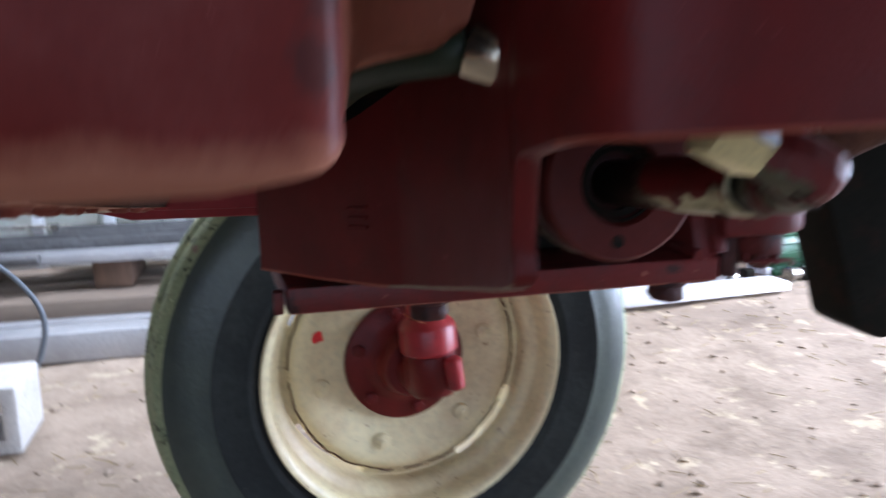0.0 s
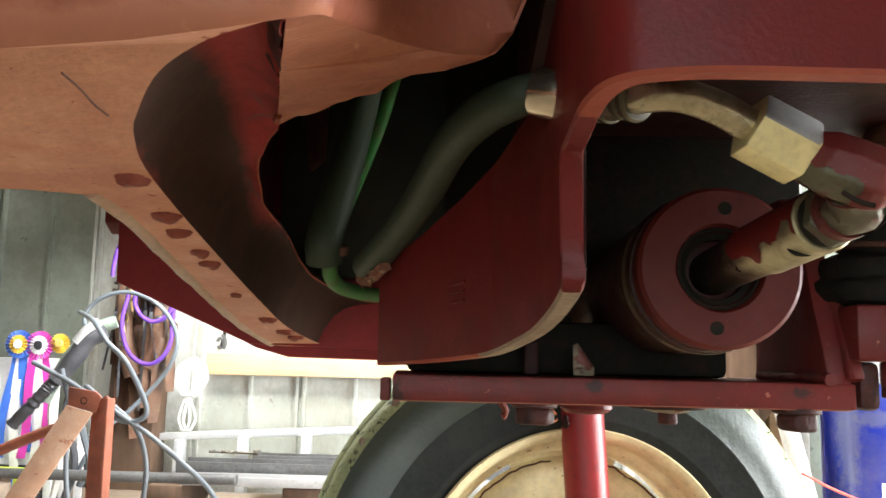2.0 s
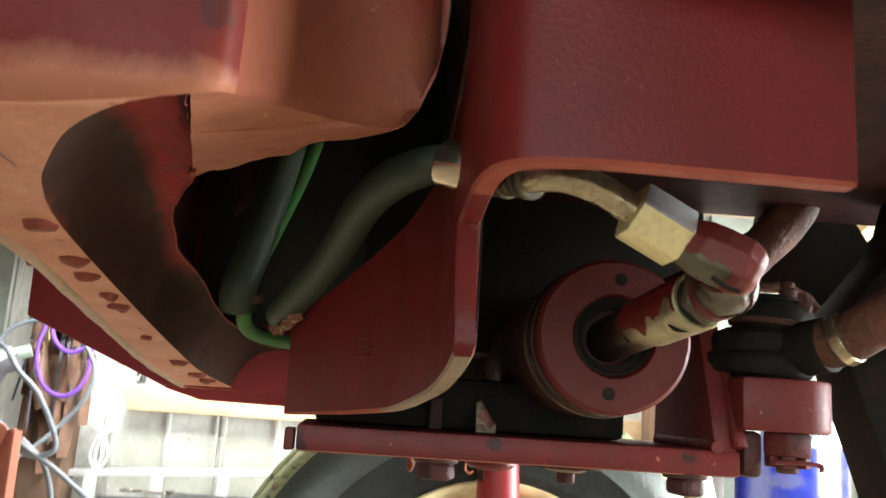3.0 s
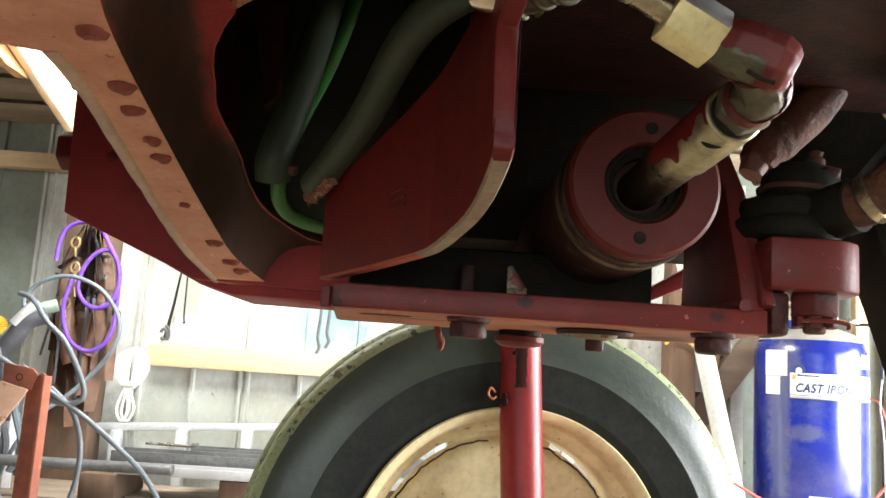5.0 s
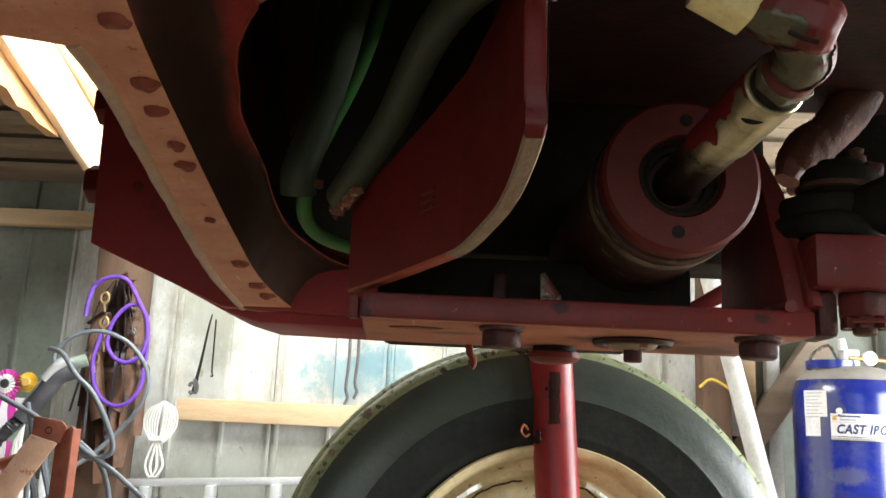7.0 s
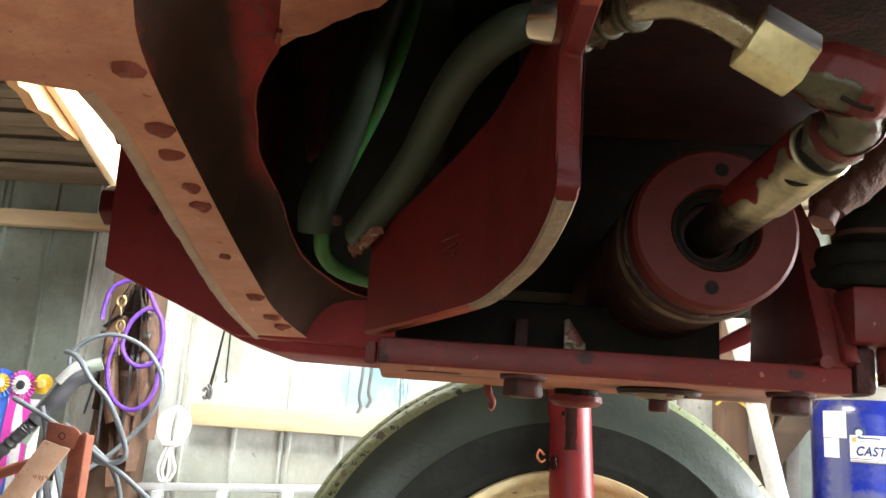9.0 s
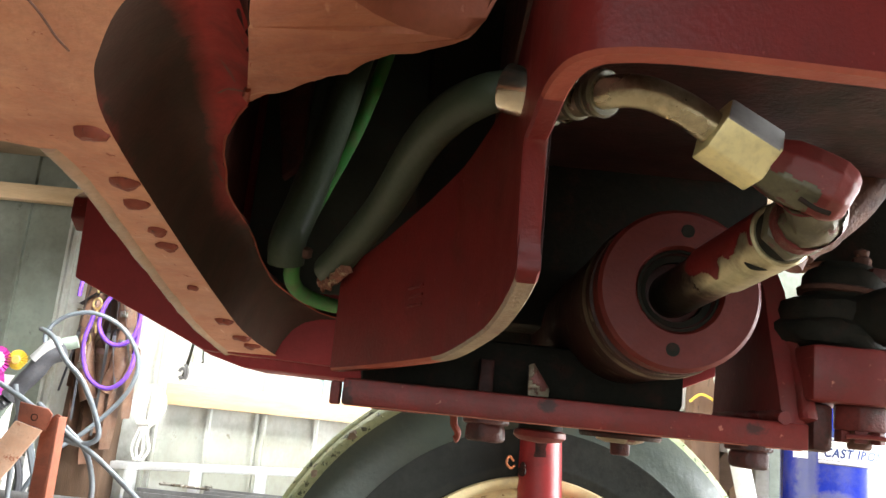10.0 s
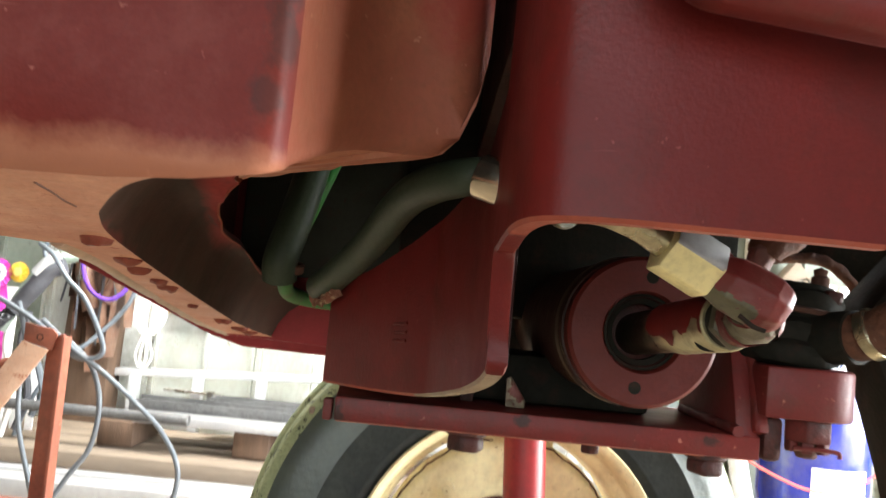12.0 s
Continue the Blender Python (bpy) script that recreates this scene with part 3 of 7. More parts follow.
def smooth_path(pts, n=10):
    """Points on a curve through the given ones."""
    p = [Vector(q) for q in pts]
    p = [2 * p[0] - p[1]] + p + [2 * p[-1] - p[-2]]
    out = []
    for i in range(1, len(p) - 2):
        for k in range(n):
            t = k / n
            a, b, c, d = p[i - 1], p[i], p[i + 1], p[i + 2]
            out.append(0.5 * (2 * b + (c - a) * t + (2 * a - 5 * b + 4 * c - d) * t * t + (3 * b - a - 3 * c + d) * t ** 3))
    out.append(p[-2])
    return out


def tube(pts, r, seg=14, n=10, rad=None, twist=0.0, lobes=0, depth=0.0):
    """A hose, rope or cable through the points. rad: how the radius goes from 0 to 1 along it."""
    path = smooth_path(pts, n)
    bm = bmesh.new()
    rings, side = [], None
    for i, c in enumerate(path):
        d = (path[min(i + 1, len(path) - 1)] - path[max(i - 1, 0)]).normalized()
        if side is None:
            side = d.orthogonal().normalized()
        side = (side - d * side.dot(d)).normalized()
        up = d.cross(side)
        f = i / (len(path) - 1)
        rr = r * (rad(f) if rad else 1)
        ring = []
        for k in range(seg):
            a = 2 * math.pi * k / seg
            q = rr * (1 + depth * math.cos(lobes * (a + twist * i))) if lobes else rr
            ring.append(bm.verts.new(c + side * (q * math.cos(a)) + up * (q * math.sin(a))))
        rings.append(ring)
    for p, q in zip(rings, rings[1:]):
        for k in range(seg):
            bm.faces.new((p[k], p[(k + 1) % seg], q[(k + 1) % seg], q[k]))
    bm.faces.new(rings[0][::-1]), bm.faces.new(rings[-1])
    return bm


def skin(rows, thick=None, close=False):
    """A sheet through rows of points; with a thickness vector per point it becomes a solid."""
    bm = bmesh.new()
    grid = [[bm.verts.new(p) for p in row] for row in rows]
    for r, s in zip(grid, grid[1:]):
        for i in range(len(r) - 1):
            bm.faces.new((r[i], r[i + 1], s[i + 1], s[i]))
    bmesh.ops.recalc_face_normals(bm, faces=bm.faces)
    return bm


def fill(loop):
    """One face over a loop of points that is nearly level, cut into triangles as seen from above."""
    bm = bmesh.new()
    vs = [bm.verts.new(p) for p in loop]
    for tri in tessellate_polygon([[Vector((p[0], p[1], 0)) for p in loop]]):
        bm.faces.new([vs[i] for i in tri])
    return bm


def jitter(bm, amount, freq=30.0, seed=0.0):
    for v in bm.verts:
        v.co += noise.noise_vector(v.co * freq + Vector((seed, seed, seed))) * amount
    return bm

# ---------------- the barn ----------------
WALL_Y, ROOF_Z, SLOPE = 3.06, 1.56, 0.27


def roof_z(y):
    return ROOF_Z + SLOPE * (WALL_Y - y)


def ground_z(x, y):
    d = math.hypot((x - 0.18) / 0.5, (y - 0.8) / 0.35)
    calm = min(1.0, max(0.0, d - 0.6))
    v = Vector((x, y, 0))
    return calm * (0.02 * noise.noise(v * 1.3) + 0.010 * noise.noise(v * 5.1) + 0.004 * noise.noise(v * 17)) - 0.002


def make_ground():
    bm = bmesh.new()
    xs = np.r_[-60, -20, np.arange(-4.4, 4.41, 0.06), 20, 60]
    ys = np.r_[-60, -20, np.arange(-3.6, 3.31, 0.06), 20, 60]
    grid = [[bm.verts.new((x, y, ground_z(x, y) if abs(x) < 4.3 and abs(y) < 3.5 else -0.02)) for x in xs] for y in ys]
    for r, s in zip(grid, grid[1:]):
        for i in range(len(xs) - 1):
            bm.faces.new((r[i], r[i + 1], s[i + 1], s[i]))
    me = finish(bm, "ground", DIRT, 80)
    ob = tagged(new("ground", me), "dry dirt barn floor with loose straw", "ground", kind="structure")
    return ob


make_ground()


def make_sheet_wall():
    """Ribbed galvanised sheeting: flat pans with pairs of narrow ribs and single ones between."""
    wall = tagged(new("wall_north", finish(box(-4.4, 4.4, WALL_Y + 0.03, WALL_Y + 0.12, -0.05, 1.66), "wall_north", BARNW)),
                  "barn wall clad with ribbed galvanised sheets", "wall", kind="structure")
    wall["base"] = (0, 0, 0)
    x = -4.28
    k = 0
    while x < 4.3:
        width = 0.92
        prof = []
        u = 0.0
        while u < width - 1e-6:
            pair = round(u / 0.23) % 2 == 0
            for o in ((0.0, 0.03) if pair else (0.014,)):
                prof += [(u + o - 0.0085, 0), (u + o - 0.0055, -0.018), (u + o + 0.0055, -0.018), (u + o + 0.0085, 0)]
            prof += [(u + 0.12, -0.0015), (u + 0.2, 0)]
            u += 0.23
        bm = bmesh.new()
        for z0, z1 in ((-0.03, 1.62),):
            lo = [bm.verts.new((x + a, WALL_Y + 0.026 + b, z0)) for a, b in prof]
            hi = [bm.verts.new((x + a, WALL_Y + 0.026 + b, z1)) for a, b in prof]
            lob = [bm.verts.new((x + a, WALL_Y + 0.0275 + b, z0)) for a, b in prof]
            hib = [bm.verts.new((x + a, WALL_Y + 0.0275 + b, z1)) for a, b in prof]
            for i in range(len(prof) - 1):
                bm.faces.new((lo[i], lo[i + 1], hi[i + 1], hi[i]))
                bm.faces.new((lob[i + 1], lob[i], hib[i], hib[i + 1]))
        # sheets beyond the posts take the shaded copy
        ob = part("sheet", bm, GALV_DIM if x + width < -1.2 or x > 1.0 else GALV, wall, sharp=25)
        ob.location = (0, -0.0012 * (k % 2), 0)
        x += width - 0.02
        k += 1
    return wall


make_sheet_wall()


def make_girt(x0, x1, z0, z1, label):
    bm = box(x0, x1, WALL_Y - 0.065, WALL_Y - 0.001, z0, z1, 0.004)
    jitter(bm, 0.003, 9)
    return whole("wall_girt", bm, WOOD, label, "timber rail", kind="structure")


make_girt(-1.045, 1.05, 0.585, 0.672, "pale sawn timber rail across the sheet wall")
make_girt(-3.9, -1.30, 1.365, 1.432, "sawn timber rail high on the sheet wall")


def make_plain_walls():
    # unseen walls added to bound the light, with openings sized for sun and sky
    for name, b in (("wall_west", box(-3.5, -3.4, -3.6, 3.2, -0.05, 3.4)),
                                        ("wall_east_a", box(3.4, 3.5, 2.98, 3.2, -0.05, 3.4)),
                    ("wall_east_b", box(3.4, 3.5, -3.6, -0.6, -0.05, 3.4)),
                    ("wall_east_head", box(3.4, 3.5, -0.6, 2.98, 1.85, 3.4)),
                    ("wall_south_a", box(-4.5, -2.6, -3.7, -3.6, -0.05, 3.4)),
                    ("wall_south_b", box(1.6, 4.5, -3.7, -3.6, -0.05, 3.4)),
                    ("wall_south_head", box(-2.6, 1.6, -3.7, -3.6, 2.4, 3.4))):
        tagged(new(name, finish(b, name, BARNW)), "unseen plain barn wall added to bound the light", "wall", kind="structure")


make_plain_walls()


def make_ceiling():
    """Roof boards laid along the barn, with gaps, over the rafters."""
    bms = []
    y = WALL_Y + 0.1
    k = 0
    while y > -3.7:
        w = 0.052
        dz = 0.02 * (k % 2)
        pts = [(y, roof_z(y) + dz), (y - w, roof_z(y - w) + dz), (y - w, roof_z(y - w) + dz + 0.022), (y, roof_z(y) + dz + 0.022)]
        if 1.65 < y < 2.35:
            bms += [prism(pts, -4.5, -1.15, "x"), prism(pts, 0.05, 3.52, "x")]
        else:
            bms.append(prism(pts, -4.5, 3.52, "x"))
        y -= 0.088
        k += 1
    for y0, y1, x0, x1 in ((WALL_Y + 0.12, 2.35, -4.5, 3.52), (1.65, -3.75, -4.5, 3.52), (2.35, 1.65, -4.5, -1.15), (2.35, 1.65, 0.05, 3.52)):
        bms.append(prism([(y0, roof_z(y0) + 0.06), (y1, roof_z(y1) + 0.06), (y1, roof_z(y1) + 0.09), (y0, roof_z(y0) + 0.09)], x0, x1, "x"))
    ob = tagged(new("ceiling", finish(join(*bms), "ceiling", ROOFW)), "dark sloping roof of dusty boards", "ceiling", kind="structure")
    return ob


make_ceiling()


def make_rafter(x, label, half=0.04, deep=0.155, material=None):
    y0, y1 = WALL_Y - 0.12, -3.5
    bm = prism([(y0, roof_z(y0) - deep), (y1, roof_z(y1) - deep), (y1, roof_z(y1) - 0.005), (y0, roof_z(y0) - 0.005)], x - half, x + half, "x", 0.006)
    bmesh.ops.subdivide_edges(bm, edges=[e for e in bm.edges if e.calc_length() > 1], cuts=40)
    jitter(bm, 0.008, 6, x)
    return whole("rafter", bm, material or WOOD_Y, label, "rafter", "rafters", kind="structure")


for rx in (-2.9, 0.35, 1.9):
    make_rafter(rx, "rough sawn timber rafter with a bark edge")
make_rafter(-1.285, "knotty orange timber rafter over a pale board", 0.06, 0.125, WOOD_ORANGE)


def make_rafter_board():
    """A pale board nailed along the rafter's lower half, with a split-off sliver."""
    y0, y1 = WALL_Y - 0.2, -1.2
    bm = prism([(y0, roof_z(y0) - 0.325), (y1, roof_z(y1) - 0.29), (y1, roof_z(y1) - 0.124), (y0, roof_z(y0) - 0.130)], -1.262, -1.232, "x", 0.003)
    bmesh.ops.subdivide_edges(bm, edges=[e for e in bm.edges if e.calc_length() > 1], cuts=40)
    board = whole("rafter_board", jitter(bm, 0.005, 7), WOOD_Y, "pale sawn board nailed along the rafter", "board", kind="structure")
    rng = random.Random(5)
    top, low = [], []
    for k in range(15):
        f = k / 14
        y = 2.16 - 0.9 * f
        top.append((y, roof_z(y) - 0.30 - 0.010 * rng.random()))
        low.append((y + rng.uniform(-0.008, 0.008), roof_z(y) - 0.325 - 0.075 * min(1.0, f * 3.2) * (0.75 + 0.4 * rng.random())))
    sliver = whole("split_sliver", jitter(prism(top + low[::-1], -1.300, -1.266, "x"), 0.006, 20), WOOD_ORANGE, "splintered orange sliver split off the rafter board", "timber", kind="structure")
    return board, sliver


make_rafter_board()


def make_post(x0, x1, y0, y1, z1, label):
    bm = box(x0, x1, y0, y1, -0.02, z1, 0.012)
    bmesh.ops.subdivide_edges(bm, edges=[e for e in bm.edges if e.calc_length() > 0.5], cuts=12)
    jitter(bm, 0.008, 4)
    return whole("wall_post", bm, WOOD_Z, label, "post", kind="structure")


make_post(-1.38, -1.19, 2.85, 2.99, 1.60, "rough dark timber post against the sheet wall")
make_post(1.04, 1.15, 2.87, 2.98, 1.6, "brown timber post beside the leaning white pipe")

# ---------------- front axle: the cast bolster ----------------


def under_z(y):
    return 0.729 - 0.135 * (y + 0.12)


def make_bolster():
    t = assembly("axle_bolster", "red painted cast-iron axle bolster with scuffed orange underside")
    # front and end faces: plan, inward way, height of the lower edge
    plan = [(-0.8, -0.265, 0, 1, 0), (-0.55, -0.265, 0, 1, 0), (-0.35, -0.265, 0, 1, 0), (-0.2, -0.265, 0, 1, 0), (-0.12, -0.265, 0, 1, 0), (-0.07, -0.265, 0, 1, 0),
            (-0.035, -0.265, 0, 1, 0), (-0.012, -0.265, 0, 1, 0.001), (0.0018, -0.2650, -0.2, 1, 0.003), (0.0064, -0.2640, -0.3, 0.95, 0.004), (0.0086, -0.2615, -0.4, 0.92, 0.005),
            (0.0099, -0.2575, -0.45, 0.89, 0.006), (0.0112, -0.246, -0.8, 0.5, 0.009), (0.0142, -0.2285, -0.85, 0.5, 0.014), (0.0172, -0.2110, -0.8, 0.6, 0.0195), (0.0222, -0.1970, -0.7, 0.7, 0.0235), (0.0290, -0.1880, -0.5, 0.85, 0.0260),
            (0.0375, -0.1830, -0.4, 0.92, 0.0268), (0.0455, -0.1800, -0.4, 0.92, 0.0275), (0.0520, -0.1765, -0.7, 0.7, 0.033), (0.0565, -0.1735, -0.9, 0.4, 0.046), (0.0593, -0.170, -1, 0.1, 0.062)]
    rows = [[] for _ in range(6)]
    for x, y, ix, iy, lift in plan:
        zb = 0.7465 + lift
        r = 1.0 - 0.55 * min(1.0, max(0.0, (lift - 0.003) / 0.017))
        r *= float(np.interp(x, (-0.12, -0.07, -0.035, -0.01, 0.011, 0.03, 0.045, 0.052, 0.06), (1.0, 0.85, 0.5, 0.22, 0.24, 0.9, 0.9, 0.3, 0.12)))
        for row, (inset, dz) in zip(rows, ((0, 0.25), (0, 0.055 * r), (0.0012, 0.032 * r), (0.005 * r, 0.014 * r), (0.010 * r, 0.004 * r), (0.019 * r, 0))):
            row.append((x + ix * inset, y + iy * inset, (1.0 if dz == 0.25 else zb + dz)))
    for row in rows:
        for i, p in enumerate(row):
            row[i] = Vector(p) + noise.noise_vector(Vector(p) * 14) * 0.0012
    part("front_face", skin([row[:12] for row in rows]), RED_FACE, t, sharp=60)
    part("cut_end", skin([row[11:] for row in rows]), RED_END, t, "end face with floor bounce in its orange-brown", sharp=60)
    low = rows[-1]
    # the flat underside with the arm's flange
    pocket = [(-0.001, -0.2580), (-0.010, -0.2540), (-0.023, -0.2465), (-0.038, -0.2325), (-0.0505, -0.2130), (-0.0585, -0.1955), (-0.0660, -0.160), (-0.0735, -0.062),
              (-0.0800, 0.05), (-0.0815, 0.139), (-0.066, 0.236), (-0.03, 0.245), (0.02, 0.245)]
    outer = [(-0.113, 0.206), (-0.114, 0.12), (-0.107, 0.03), (-0.099, -0.06), (-0.0935, -0.118), (-0.0945, -0.145), (-0.115, -0.150), (-0.8, -0.150)]

    def pocket_z(y):
        return under_z(y) + 0.0005 + 0.0025 * min(1.0, max(0.0, (-0.19 - y) / 0.05))

    pk = [Vector((x, y, pocket_z(y))) for x, y in pocket[:11]]
    ou = [Vector((x, y, under_z(y))) for x, y in outer]
    bm = fill(list(low[:9]) + smooth_path(pk, 5) + ou)
    wall_up = skin([ou, [Vector((p.x, p.y, 1.0)) for p in ou]])
    part("side_wall", wall_up, OILY_RED, t, "dark red side wall")
    part("underside_flange", bm, RED_CAST, t, "scuffed underside with floor bounce in its orange-red and a rolled edge", sharp=30)
    edge = [Vector((p.x + 0.0012, p.y, p.z + 0.0030)) for p in ou[:6]]
    part("rolled_edge", jitter(tube(edge, 0.0044, 14, 10), 0.0007, 60), ROLLED, t, "worn pale rolled edge")
    # the web that rises from the flange to the ragged hole
    hole = [(-0.001, -0.2575, 0.7504), (-0.008, -0.230, 0.7545), (-0.0155, -0.202, 0.7580), (-0.022, -0.174, 0.7610), (-0.029, -0.146, 0.7638), (-0.036, -0.117, 0.766),
            (-0.0470, -0.098, 0.757), (-0.0585, -0.045, 0.7500), (-0.0625, 0.03, 0.7420), (-0.0636, 0.102, 0.7295), (-0.046, 0.16, 0.7205), (-0.02, 0.193, 0.717), (0.02, 0.196, 0.716)]
    lo = [(x, y, pocket_z(y)) for x, y in pocket]
    n_sub = 6
    fine_lo, fine_hi = smooth_path(lo, n_sub), smooth_path(hole, n_sub)
    web = []
    for k in range(7):
        f = k / 6
        row = []
        for a, b in zip(fine_lo, fine_hi):
            p = a.lerp(b, f)
            sag = 4 * f * (1 - f) * min(0.012, 0.25 * (a - b).length)
            p.z += sag
            row.append(p)
        web.append(row)
    rough = Vector((7, 3, 1))
    for i, p in enumerate(web[-1]):
        p += noise.noise_vector(p * 90 + rough) * 0.0022
    top = [Vector((p.x - 0.003, p.y, p.z + 0.005)) for p in web[-1]]
    back = [[Vector((p.x - 0.003, p.y, p.z + 0.005)) for p in row] for row in web[::-1]]
    part("web", skin(web), RED_WEB, t, "dark red hollow web, near black down its middle", sharp=50)
    # thin pale tube that draws the highlight on the torn rim
    part("torn_rim", jitter(tube(web[-1][30:66:2], 0.00055, 6, 3), 0.0003, 300), EDGE, t, "torn rim of the hole with its highlight put into colour")
    part("hole_edge", skin([web[-1]] + back), RED_DARK, t, "torch-cut ragged edge")
    # the tongue beside the hole, with a rough cut edge
    crease = [Vector(p) for p in hole[:6]]
    rim = smooth_path([(0.055, -0.163, 0.800), (0.0455, -0.170, 0.7760), (0.022, -0.158, 0.7733), (0.004, -0.145, 0.7710), (-0.016, -0.131, 0.7692), (-0.036, -0.117, 0.766)], 6)
    rim = [p + noise.noise_vector(p * 110) * 0.002 for p in rim[:-1]] + [rim[-1]]
    bm = fill(list(low[8:-2]) + rim[4:] + crease[-2::-1])
    part("tongue", bm, TONGUE, t, "cut tongue with floor bounce in its orange-red and a cracked edge")
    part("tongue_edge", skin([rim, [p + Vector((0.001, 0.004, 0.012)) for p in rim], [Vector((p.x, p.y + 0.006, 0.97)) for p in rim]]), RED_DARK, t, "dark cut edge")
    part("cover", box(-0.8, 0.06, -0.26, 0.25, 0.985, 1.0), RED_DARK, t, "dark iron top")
    # rivets on the flange
    for x, y, r in ((-0.0725, -0.1616, 0.0046), (-0.0755, -0.1206, 0.0046), (-0.0783, -0.0995, 0.0046), (-0.0795, -0.0681, 0.0036), (-0.0815, -0.0473, 0.0042),
                    (-0.0880, 0.0215, 0.0028), (-0.0885, 0.0962, 0.0052), (-0.0875, 0.1423, 0.0052), (-0.0850, 0.1660, 0.0050)):
        r *= 1.05
        b = lathe([(0, -0.0022), (r * 0.55, -0.0020), (r * 0.85, -0.0012), (r, 0.0001), (r, 0.002), (0, 0.002)], 18)
        moved(b, pose(x, y, under_z(y), 90 - 7.7, 0, 0) @ Matrix.Scale(1.15, 4, (1, 0, 0)))
        jitter(b, 0.0013, 260, x)
        part("rivet", b, RIVET, t, "darker red rivet head")
    # a thin casting seam down the front underside
    part("seam", tube([(-0.0600, -0.2365, 0.7450), (-0.0594, -0.2280, 0.7438), (-0.0597, -0.2190, 0.7425), (-0.0590, -0.2120, 0.7416)], 0.00035, 6, 6), RUST, t, "hairline crack")
    crack = tube([(0.0242, -0.1890, 0.8052), (0.0262, -0.1868, 0.7996), (0.0297, -0.1840, 0.7931)], 0.0004, 6, 6)
    part("crack", crack, RED_WORN, t, "fine crack in the end face")
    flake = jitter(tube([(-0.0315, -0.136, 0.7645), (-0.0335, -0.128, 0.7655), (-0.0352, -0.120, 0.7665)], 0.0010, 8, 5), 0.0012, 320)
    part("paint_flake", flake, EDGE, t, "curled flake of orange paint")
    return t


make_bolster()


def make_axle_beam():
    t = assembly("axle_beam", "dark red boxed axle beam with hexagon bolts in its end")
    pts = [(-0.2315, 0.730), (-0.1265, 0.6855), (-0.03, 0.683), (0.06, 0.683), (0.06, 0.95), (-0.2375, 0.95)]
    part("front_plate", prism(pts, 0.198, 0.212, "y", 0.0015), AXLE_RED, t)
    under = [(-0.229, 0.733), (-0.126, 0.683), (-0.10, 0.676), (0.06, 0.674), (0.06, 0.95), (-0.234, 0.95)]
    part("box_section", prism(under, 0.2125, 0.305, "y", 0.003), AXLE_RED, t, "red lower face")
    for z in (0.791, 0.861):
        b = hexbar((-0.232, 0.252, z), (-0.262, 0.252, z), 0.03, 0.002, 30)
        part("bolt_head", b, RED, t, "red painted hexagon bolt head")
    part("chip", moved(lathe([(0, -0.0008), (0.006, -0.0004), (0.009, 0.001), (0, 0.001)], 16), pose(-0.2, 0.1985, 0.776, 0, 0, 0)), RED_OLD, t, "chipped paint spot")
    return t


make_axle_beam()

